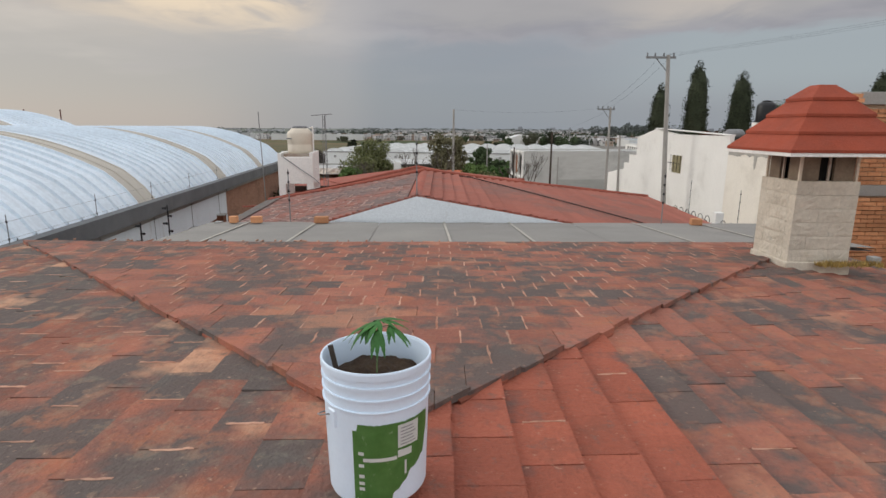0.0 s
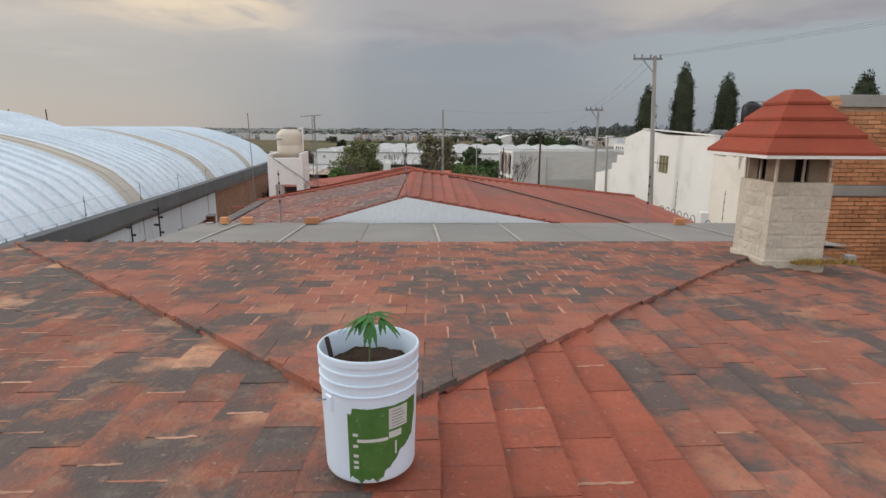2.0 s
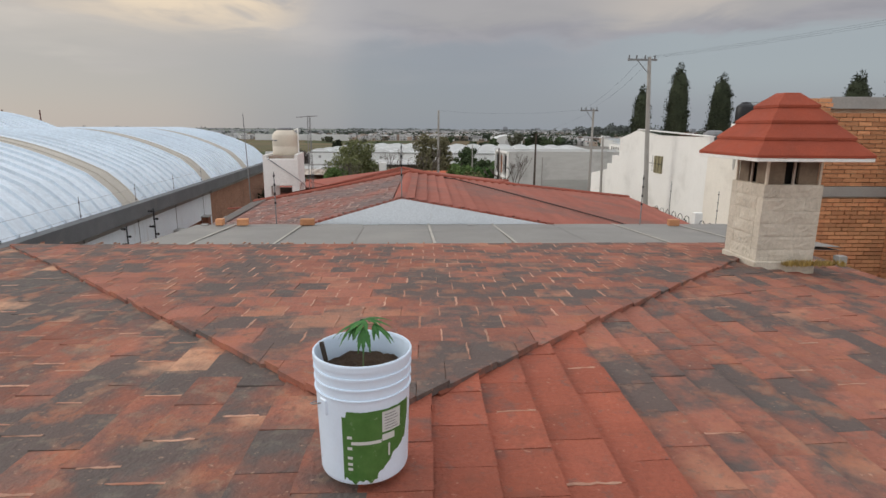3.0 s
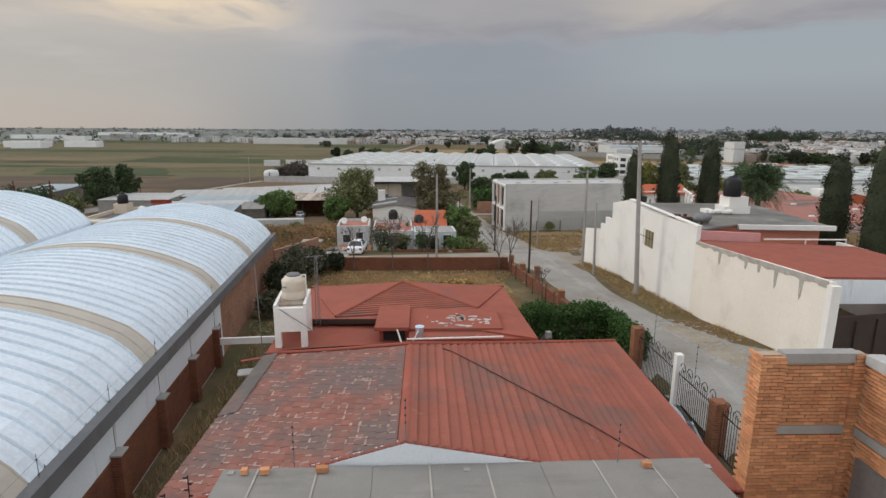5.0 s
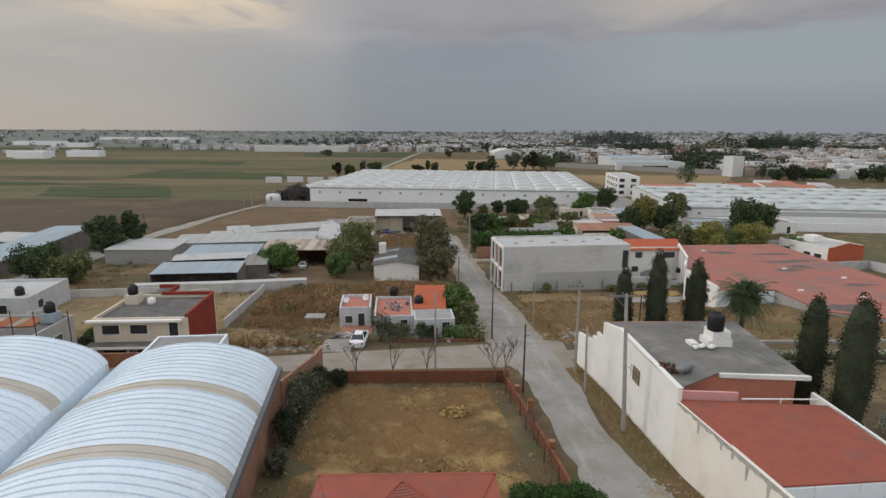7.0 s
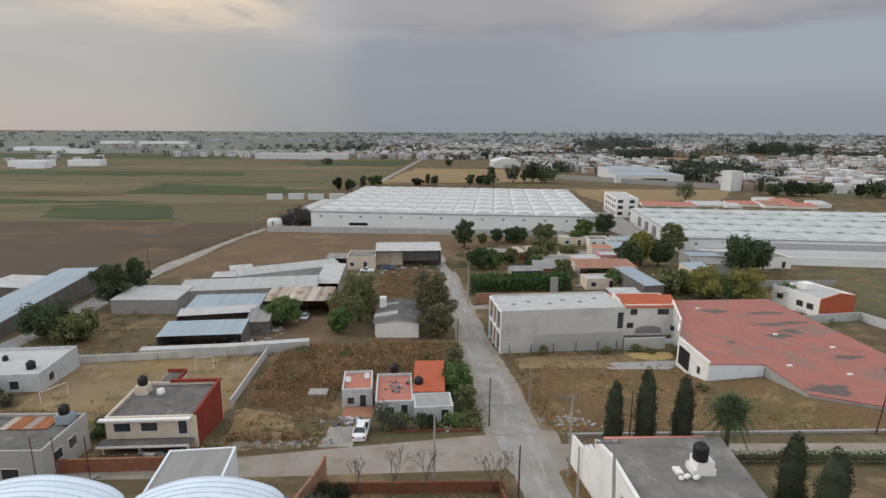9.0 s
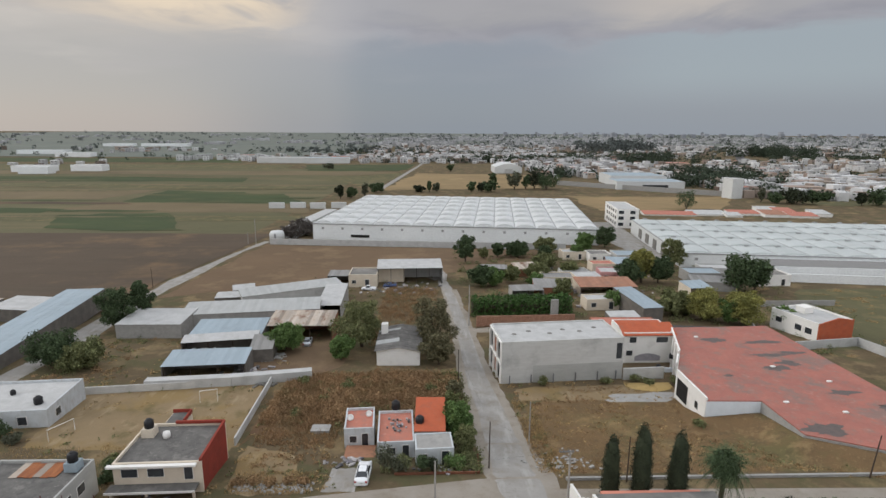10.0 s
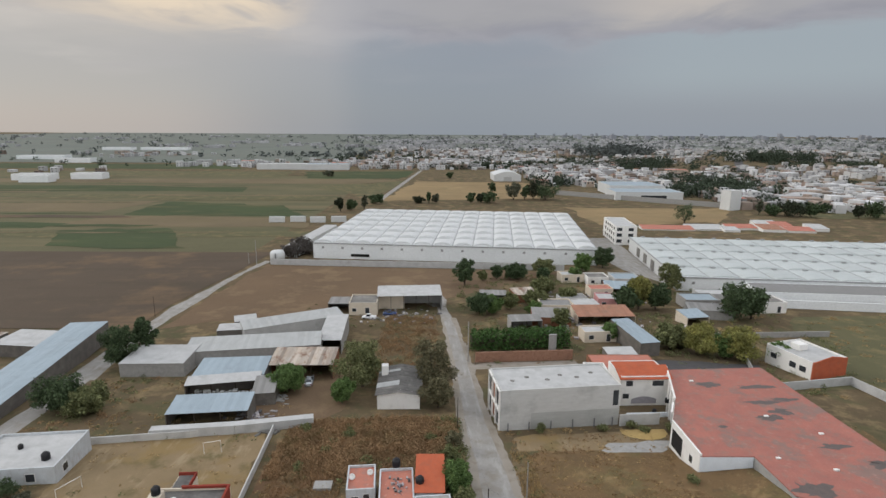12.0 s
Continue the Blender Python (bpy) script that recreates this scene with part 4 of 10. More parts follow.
def near_tiles():
    rnd = random.Random(3)
    rest, west_rest, count = Build(), Build(), 0
    roof = near_house
    far_left, far_right = CORNER_W, CORNER_E
    ax = (APEX[0], APEX[1])

    def slab(plan, zf, thick):
        top = [(x, y, zf(x, y)) for x, y in plan]
        return top, thick

    def put(plan, zf, thick, near):
        nonlocal count
        if len(plan) >= 3:
            plan = clip(plan, (10, eave_y(10) + 0.04), (-10, eave_y(-10) + 0.04))
        if len(plan) < 3:
            return
        area = abs(sum(p[0] * q[1] - q[0] * p[1] for p, q in zip(plan, plan[1:] + plan[:1]))) / 2
        if area < 0.004:
            return
        cxy = (sum(p[0] for p in plan) / len(plan), sum(p[1] for p in plan) / len(plan))
        n = len(plan)
        o = (cxy[0], cxy[1], zf(*cxy))
        if near and count < 300:
            count += 1
            b = Build().prism(local([(x, y, zf(x, y) - thick) for x, y in plan], o), (0, 0, thick))
            part("tile", b, M["tilemould"] if cxy[0] < 0 and cxy[1] < hip_y(cxy[0]) else M["tilered"] if 0 < cxy[0] < 1.05 and cxy[1] < hip_y(cxy[0]) else M["tile"], roof, at=(o[0] - NH[0], o[1] - NH[1], o[2] - NH[2]))
        else:
            (west_rest if cxy[0] < 0 and cxy[1] < hip_y(cxy[0]) else rest).prism(local([(x, y, zf(x, y) - thick) for x, y in plan], NH), (0, 0, thick))

    chips = Build()

    def fillet(line, w, zf):
        """A smear of pale mortar along a joint."""
        (xa, ya), (xb, yb) = line
        d = math.hypot(xb - xa, yb - ya)
        if d < 0.04:
            return
        nx, ny, n = -(yb - ya) / d * w, (xb - xa) / d * w, 7
        side = [[], []]
        for k in range(n + 1):
            x, y = xa + (xb - xa) * k / n, ya + (yb - ya) * k / n
            for q, sg in ((0, 1), (1, -1)):
                e = rnd.uniform(0.1, 1.5) * sg
                side[q].append((x + nx * e, y + ny * e))
        ring = side[0] + side[1][::-1]
        pts = [(x, y, zf(x, y) + 0.0022) for x, y in ring]
        chips.prism(local([(x, y, z - 0.02) for x, y, z in pts], NH), (0, 0, 0.02))

    # side faces: courses run along the ridge, each lower edge stands over the next course
    CW, TL = 0.212, 0.262
    for s in (-1, 1):
        k = 0
        while k * CW < HALF:
            x0, x1 = k * CW, min((k + 1) * CW, HALF + 0.04)
            y = BACK + (0.13 if k % 2 else 0.0) + rnd.uniform(-0.02, 0.02)
            while y < hip_y(s * x1):
                y1 = y + TL
                j = [rnd.uniform(-0.004, 0.004) for _ in range(4)]
                gap = 0.0025
                lift = (0.030 if s > 0 else 0.016) + rnd.uniform(-0.004, 0.006)
                tip = rnd.uniform(-0.0015, 0.0015)
                plan = [(s * (x0 - 0.015), y + gap / 2), (s * (x1 + j[0]), y + gap / 2), (s * (x1 + j[2]), y1 - gap / 2), (s * (x0 - 0.015), y1 - gap / 2)]
                if s < 0:
                    plan = plan[::-1]
                if y1 > hip_y(s * max(0.001, x0 - 0.02)) - 0.02:
                    plan = clip(plan, far_right, ax) if s > 0 else clip(plan, ax, far_left)
                zf = lambda x, yy, s=s, x0=x0, lift=lift, tip=tip, y=y: side_z(s * x0) - 0.012 - ((SIDE_E if s > 0 else SIDE_W) - lift / 0.21) * (abs(x) - x0) + tip * (yy - y) / TL
                put(plan, zf, 0.026, -0.9 < y < 2.1 and x1 < 1.9)
                if rnd.random() < (0.5 if s < 0 else 0.07) and y1 < hip_y(s * max(0.001, x0)) - 0.05:
                    a, c = x0 + rnd.uniform(0, 0.05), x1 - rnd.uniform(0, 0.06)
                    fillet([(s * a, y1), (s * c, y1)], rnd.uniform(0.003, 0.008), zf)
                y = y1
            k += 1
    # end face: courses run across, lower edges towards the eave
    RW, RL = 0.285, 0.25
    r = 0
    while APEX[1] + r * RW < EAVE_Y:
        y0, y1 = APEX[1] + r * RW, min(APEX[1] + (r + 1) * RW, EAVE_Y + 0.05)
        x = -HALF + (0.125 if r % 2 else 0)
        while x < HALF:
            x1 = x + RL
            gap = 0.003
            lift = 0.016 + rnd.uniform(-0.003, 0.004)
            over = rnd.uniform(0.0, 0.035)
            plan = [(x + gap / 2, y0 - 0.01), (x1 - gap / 2, y0 - 0.01), (x1 - gap / 2, y1 + rnd.uniform(-0.008, 0.008)), (x + gap / 2, y1 + rnd.uniform(-0.008, 0.008))]
            shift = 0.02 + over
            plan = clip(plan, (ax[0], ax[1] - shift), (far_right[0], far_right[1] - shift))
            plan = clip(plan, (far_left[0], far_left[1] - shift), (ax[0], ax[1] - shift)) if plan else plan
            zf = lambda xx, yy, y0=y0, lift=lift: end_z(y0) + 0.02 - (END - lift / 0.28) * (yy - y0)
            if plan:
                put(plan, zf, 0.034, y0 < 2.2)
                if rnd.random() < 0.82 and hip_y(x1) < y0 - 0.05:
                    fillet([(x1, y0 + rnd.uniform(0.0, 0.06)), (x1, y1 - rnd.uniform(0, 0.08))], rnd.uniform(0.004, 0.009), zf)
                if rnd.random() < 0.10 and hip_y(x1) < y0 - 0.2:
                    fillet([(x + 0.02, y0 + 0.012), (x1 - rnd.uniform(0, 0.1), y0 + 0.012)], rnd.uniform(0.01, 0.03), zf)
            x = x1
        r += 1
    tagged(part("joint_mortar", chips, M["chipmortar"], roof), "pale mortar smeared in the tile joints", kind="stuff")
    tagged(part("tiles", west_rest, M["tilemould"], roof), "farther flat clay tiles, grey with mould", kind="stuff")
    tagged(part("tiles", rest, M["tile"], roof), "farther flat clay tiles", kind="stuff")
    # broken mortar strip along both hips
    b = Build()
    for s in (-1, 1):
        n = 46
        for i in range(n):
            t0, t1 = i / n, (i + 0.93) / n
            if rnd.random() < 0.45:
                continue
            end = CORNER_E if s > 0 else CORNER_W
            p = [(end[0] * t, APEX[1] + (end[1] - APEX[1]) * t) for t in (t0, t1)]
            w = rnd.uniform(0.012, 0.036)
            q = [(p[0][0] + s * w, p[0][1] - w), (p[1][0] + s * w, p[1][1] - w)]
            f = [(x, y, side_z(x) + 0.004 + h) for (x, y), h in zip((p[0], p[1], q[1], q[0]), (0.016, 0.016, 0.0, 0.0))]
            b.prism(local(f, NH), (0, 0, -0.05))
    tagged(part("hip_mortar", b, M["hipedge"], roof), "crumbled mortar along the hips", kind="stuff")


def bucket():
    t = thing("bucket", (-0.002, 0.012, 9.122), 0, "white plastic bucket with a torn green label, filled with soil", "bucket")
    t.matrix_basis = t.matrix_basis @ Matrix.Diagonal((1, 1, 1.025, 1))
    H, RB = 0.372, 0.128
    ring = lambda z, d, h: [(RB + d, z - 0.0006), (RB + d + 0.0045, z), (RB + d + 0.0045, z + h), (RB + d, z + h + 0.0006)]
    wall = [(RB - 0.012, 0.0), (RB - 0.003, 0.004), (RB, 0.012), (RB + 0.010, 0.22), (RB + 0.0115, 0.262), *ring(0.266, 0.0120, 0.003), (RB + 0.0125, 0.29), *ring(0.297, 0.0130, 0.004), (RB + 0.014, 0.318), *ring(0.327, 0.0142, 0.006),
            (RB + 0.0150, 0.352), (RB + 0.0200, 0.3525), (RB + 0.0205, 0.368), (RB + 0.0190, H), (RB + 0.0150, H), (RB + 0.0125, 0.364), (RB + 0.0105, 0.33), (RB - 0.003, 0.02), (0.001, 0.02)]
    wall = [(r + 0.006 * (1 - z / H), z) if r > 0.1 else (r, z) for r, z in wall]
    part("body", Build().lathe(wall, 120), M["bucket"], t)

    def around(a0, a1, z0, z1, r, n=24, m=10, fn=None, lift=0.0012):
        def p(u, v):
            a = radians(a0 + (a1 - a0) * u)
            z = z0 + (z1 - z0) * v
            if fn:
                z = fn(u, v)
            rr = r + 0.010 * z / 0.22 + lift + 0.006 * (1 - z / H)
            return (rr * math.cos(a), rr * math.sin(a), z)
        return Build().grid(n, m, p)

    def torn(u, v):
        low = 0.018 + 0.012 * noise.noise((u * 6, 1.5, 0)) + 0.012 * noise.noise((u * 19, 4.5, 0))
        if u > 0.45:
            low += 0.018 + (u - 0.45) * 0.20
        if u > 0.94:
            low += (u - 0.94) * 0.6
        high = 0.236 - (0.018 if u < 0.06 else 0) - 0.004 * abs(noise.noise((u * 14, 8.0, 0)))
        return low + (high - low) * v
    label = part("label", around(-110, -18, 0, 1, RB, 60, 14, torn), M["labelgreen"], t, "torn green paper label", smooth=True)
    part("print_panel", around(-62, -36, 0.165, 0.228, RB, 10, 4, None, 0.0022), M["labelwhite"], label, "white printed panel", smooth=True)
    part("print_panel", around(-62, -45, 0.138, 0.158, RB, 8, 3, None, 0.0022), M["labelwhite"], label, "white printed panel", smooth=True)
    for i in range(6):
        part("print_line", around(-59, -40 - (i % 3) * 2, 0.172 + i * 0.009, 0.1745 + i * 0.009, RB, 8, 1, None, 0.003), M["galv"], label, "line of unreadable small print", smooth=True)
    part("print_band", around(-99, -63, 0.134, 0.144, RB, 14, 2, None, 0.0022), M["labelwhite"], label, "white band of unreadable print", smooth=True)
    part("print_mark", around(-54, -51.5, 0.085, 0.125, RB, 4, 3, None, 0.0022), M["labelwhite"], label, "white printed mark", smooth=True)
    for i, z in enumerate((0.052, 0.068, 0.088, 0.118, 0.152)):
        part("print_spot", around(-104, -98, z, z + 0.009, RB, 4, 2, None, 0.0022), M["labelwhite"], label, "small white printed spot", smooth=True)
    soil = Build()

    def sp(u, v):
        a, r = u * 2 * math.pi, v * 0.136
        q = (r * math.cos(a), r * math.sin(a))
        return (*q, 0.302 + 0.012 * noise.noise((q[0] * 25, q[1] * 25, 0)) + 0.006 * noise.noise((q[0] * 80, q[1] * 80, 2)) + 0.02 * (1 - v) * (1 if q[1] > -0.02 else 0.6))
    part("soil", soil.grid(60, 20, sp), M["soil"], t, "dark crumbly soil", smooth=True)
    for a in (-138, 42):
        part("handle_ear", Build().box(-0.017, -0.004, -0.024, 0.017, 0.007, 0.024, 0.004), M["bucket"], t, at=pose((RB + 0.013) * math.cos(radians(a)), (RB + 0.013) * math.sin(radians(a)), 0.232, 0, 0, a + 90))
    wire = Build().path([((RB + r) * math.cos(radians(a)), (RB + r) * math.sin(radians(a)), z) for r, a, z in ((0.012, -140, 0.240), (0.026, -144, 0.238), (0.032, -152, 0.228), (0.032, -164, 0.215), (0.028, -185, 0.19), (0.03, -230, 0.15), (0.03, -275, 0.19), (0.03, -310, 0.232), (0.012, -318, 0.24))], 0.0021, 8)
    part("handle_wire", wire, M["galv"], t, "bent steel handle wire")
    # strip of wood stuck in the soil
    st = thing("stick", (-0.108, 0.02, 9.122 + 0.298), 0, "weathered flat wooden stick stuck in the bucket's soil", "stick")
    part("blade", Build().box(-0.007, -0.002, 0, 0.007, 0.002, 0.098, 0.0008), M["wood"], st, at=pose(0, 0, 0, -3, -11, 10))
    # seedling
    pl = thing("seedling", (0.0, 0.0, 9.122 + 0.312), 0, "young green seedling with toothed palmate leaves", "plant")
    part("stem", Build().path([(0, 0, 0), (0.001, 0.001, 0.04), (0.004, 0.0, 0.09), (0.008, 0.0, 0.145)], 0.0022, 8), M["stem"], pl)

    def leaflet(L, W):
        b = Build()
        n = 12
        edge = []
        for i in range(n + 1):
            u = i / n
            w = W * math.sin(math.pi * min(1, u ** 0.8)) * (1 - 0.35 * u) + (0.0012 if i % 2 else 0) * (0 < i < n)
            edge.append((u * L, w, -0.035 * L / 0.08 * u * u - 0.15 * w))
        pts = [(x, 0, z + 0.001 + 0.12 * w) for x, w, z in edge] + [(x, w, z) for x, w, z in edge] + [(x, -w, z) for x, w, z in edge]
        f = []
        for i in range(n):
            f += [(i, i + 1, n + 2 + i, n + 1 + i), (i + 1, i, 2 * n + 2 + i, 2 * n + 3 + i)]
        return b.add(pts, f)
    big = leaflet(0.074, 0.0095).mesh("leaflet", M["leafbright"])
    small = leaflet(0.05, 0.0075).mesh("leaflet", M["leafbright"])
    rnd = random.Random(5)
    # four fans of drooping fingers round the top, and a young tuft in the middle
    for lx, ly, lz, yaw, drop, n in ((-0.018, -0.006, 0.150, 190, 14, 3), (0.036, -0.006, 0.150, -12, 14, 3), (0.008, -0.022, 0.146, -90, 34, 3), (0.010, 0.022, 0.152, 88, 4, 2), (0.008, 0.0, 0.158, 230, -6, 2), (0.012, 0.004, 0.160, 20, -8, 2)):
        for k in range(-n, n + 1):
            me = big if abs(k) < 2 and n > 1 else small
            part("leaflet", me, M["leafbright"], pl, at=pose(lx, ly, lz, 0, drop + rnd.uniform(-6, 6) + 4 * abs(k), yaw + k * 25 + rnd.uniform(-5, 5)))
        part("leaf_stalk", Build().tube((0.008, 0, 0.142), (lx, ly, lz), 0.0013, 0.001, 6), M["stem"], pl)


def chimney():
    t = thing("chimney", (4.07, 4.52, 8.745), 0, "pale block chimney under a stepped red pyramid cap", "chimney")
    rnd = random.Random(11)
    W, H = 0.318, 0.84
    courses, hh = 6, H / 6
    def hewn(a0, a1, z0, z1, turn):
        """A block with a rough-hewn outer face, in the wall that looks along -y before the turn."""
        g, k = 0.0012, rnd.uniform(0, 50)

        def face(u, v):
            e = min(u, 1 - u, v * 0.8, (1 - v) * 0.8)
            bulge = min(1.0, e * 5) * (0.006 + 0.010 * noise.noise((u * 2.6 + k, v * 1.9, k)) + 0.008 * noise.noise((u * 8 + k, v * 5, k)))
            return (a0 + g + (a1 - a0 - 2 * g) * u, -W - bulge, z0 + g + (z1 - z0 - 2 * g) * v)
        b = Build().grid(8, 5, face)
        b.box(a0 + g, -W + 0.0005, z0 + g, a1 - g, -W + 0.11, z1 - g)
        part("block", b, M["stone"], t, at=pose(0, 0, 0, 0, 0, turn))
    for c in range(courses):
        for turn in (0, -90, 180, 90):
            cut = (-0.11 if c % 2 else 0.10) + rnd.uniform(-0.05, 0.05)
            end = W if turn in (0, 180) else W - 0.112
            for a0, a1 in ((-end, cut), (cut, end)):
                hewn(a0, a1, c * hh, (c + 1) * hh, turn)
    core = Build().box(-W + 0.05, -W + 0.05, -0.1, W - 0.05, W - 0.05, H - 0.02)
    part("core", core, M["stone"], t)
    part("flashing", Build().box(-W - 0.02, -W - 0.02, -0.25, W + 0.02, W + 0.02, 0.012, 0.01), M["stone"], t, "stained cement collar")
    part("throat", Build().box(-0.17, -0.17, H - 0.02, 0.17, 0.17, H + 0.255), M["dark"], t, "sooty inside of the chimney, coloured black for its shade")
    for turn in (0, 90, 180, 270):
        for a0, a1 in ((-0.272, -0.085), (0.065, 0.24)):
            part("throat_panel", Build().box(a0, -0.272, H - 0.02, a1, -0.235, H + 0.256, 0.003), M["shaft"], t, "smoke-stained cement panel", at=pose(0, 0, 0, 0, 0, turn))
        part("rusty_bar", Build().box(-0.012, -0.292, H - 0.02, 0.012, -0.274, H + 0.256), M["rust"], t, "thin rusty bar", at=pose(0, 0, 0, 0, 0, turn))
    for x in (-0.285, 0.285):
        for y in (-0.285, 0.285):
            part("post", Build().box(x - 0.012, y - 0.012, H - 0.02, x + 0.012, y + 0.012, H + 0.258), M["cream"], t)
    cap = part("cap", Build().box(-0.60, -0.60, H + 0.255, 0.60, 0.60, H + 0.292, 0.004), M["white"], t, "white cap slab")
    r0, z = 0.605, H + 0.292
    for i, (r1, rise) in enumerate(((0.465, 0.165), (0.335, 0.165), (0.215, 0.155), (0.10, 0.13))):
        lip = 0.028
        tier = Build()
        q = lambda r, zz: [(-r, -r, zz), (r, -r, zz), (r, r, zz), (-r, r, zz)]
        tier.add(q(r0, z) + q(r0, z + lip) + q(r1 - 0.02, z + lip + rise), [(3, 2, 1, 0)] + [(k, (k + 1) % 4, 4 + (k + 1) % 4, 4 + k) for k in range(4)] + [(4 + k, 4 + (k + 1) % 4, 8 + (k + 1) % 4, 8 + k) for k in range(4)] + [(8, 9, 10, 11)])
        part("cap_tier", tier, M["capred"], cap, "orange-red painted tier")
        r0, z = r1 + 0.012, z + rise + 0.006
    moss = Build()
    for _ in range(700):
        x, y = rnd.uniform(-0.05, 0.62), -W - 0.03 - abs(rnd.gauss(0, 0.05))
        a, h = rnd.uniform(0, 6.28), rnd.uniform(0.02, 0.07)
        moss.add([(x, y, -0.03), (x + 0.012 * math.cos(a), y + 0.012 * math.sin(a), -0.03), (x + rnd.uniform(-.02, .02), y + rnd.uniform(-.02, .02), h - 0.03)], [(0, 1, 2)])
    single("dry_moss", moss, M["moss"], (4.07, 4.52, 8.76), "tuft of yellow dry moss at the chimney foot", "moss", kind="stuff")
    lamp = thing("floodlight", (4.52, 4.62, 8.78), 0, "small black floodlight standing beside the chimney", "lamp")
    part("housing", Build().box(-0.04, -0.045, 0.03, 0.04, 0.045, 0.11, 0.006), M["iron"], lamp)
    part("bracket", Build().box(-0.012, -0.05, -0.02, 0.012, 0.05, 0.03, 0.004), M["iron"], lamp)


M["capred"] = surf("cap_red_paint", (0.31, 0.062, 0.03), (0.25, 0.052, 0.027), 3, 0.8, bump=0.15, fine=60, stain=[((0.22, 0.055, 0.03), 4, (0.55, 0.7), 0.5)])
M["chipmortar"] = surf("pale_joint_mortar", (0.47, 0.28, 0.20), (0.36, 0.19, 0.13), 6, 0.95, bump=0.3, island=0.25, stain=[((0.34, 0.13, 0.08), 3, (0.5, 0.65), 0.7)])
M["moss"] = surf("dry_yellow_moss", (0.46, 0.33, 0.10), (0.34, 0.24, 0.085), 8, 0.95, bump=0, island=0.4)
bucket()
chimney()


# ---------------------------------------------------------------- grey sheet roof between the two houses
def sheet_roof():
    x0, x1, y0, y1 = -3.95, 6.2, 5.86, 8.75
    yf = lambda x, v: (eave_y(x) + 0.06) * (1 - v) + (8.78 + 0.02 * x) * v
    xf = lambda x, v: x - 0.11 * v
    z0, z1 = 8.50, 8.36
    t = thing("sheet_roof", (1.0, 7.3, 4.5), 0, "flat patio roof of dull grey sheets with pale taped seams", "roof")
    o = (1.0, 7.3, 4.5)
    zf = lambda y: z0 + (z1 - z0) * (y - y0) / (y1 - y0)
    seams = [-3.22, -2.0, -0.85, 0.33, 1.54, 2.68, 3.85, 5.03]
    edges = [x0] + seams + [x1]
    for a, c in zip(edges, edges[1:]):
        b = Build().grid(6, 8, lambda u, v: (xf(a + 0.004 + (c - a - 0.008) * u, v), yf(a + (c - a) * u, v), zf(y0 + (y1 - y0) * v) + 0.008 * math.sin(math.pi * u) + 0.012 * noise.noise((a + u, v * 2, 1))))
        b = Build().add(local(b.v, o), b.f)
        low = [(x, y, z - 0.05) for x, y, z in b.v]
        n = len(b.v)
        b.add(low, [f[::-1] for f in b.f])
        part("sheet", b, M["sheet"], t, smooth=False)
    for i, s in enumerate(seams):
        if i in (2, 5):
            continue
        f = [(s - 0.02, yf(s, 0), zf(y0) + 0.012), (s + 0.02, yf(s, 0), zf(y0) + 0.012), (xf(s, 1) + 0.02, yf(s, 1), zf(y1) + 0.012), (xf(s, 1) - 0.02, yf(s, 1), zf(y1) + 0.012)]
        part("seam_tape", Build().prism(local(f, o), (0, 0, 0.004)), M["sheetseam"], t, "pale seam tape")
    for x in (x0 + 0.1, 1.0, x1 - 0.1):
        for y in (y0 + 0.15, y1 - 0.2):
            part("post", Build().box(x - 0.06 - o[0], y - 0.06 - o[1], 0, x + 0.06 - o[0], y + 0.06 - o[1], 3.9), M["concrete"], t)
    # clay bricks that weigh the sheets down
    for x, y, w, r in ((-3.56, 8.52, 0.13, 0), (-3.15, 8.52, 0.19, 8), (-1.99, 8.56, 0.25, 2), (4.80, 8.58, 0.19, -6)):
        b = single("brick", Build().box(-w / 2, -0.065, 0, w / 2, 0.065, 0.115, 0.006), M["brick"], (x, y, zf(y) + 0.018), "loose orange clay brick lying on the sheet roof", "brick", "bricks on the sheet roof", rot=r)


sheet_roof()


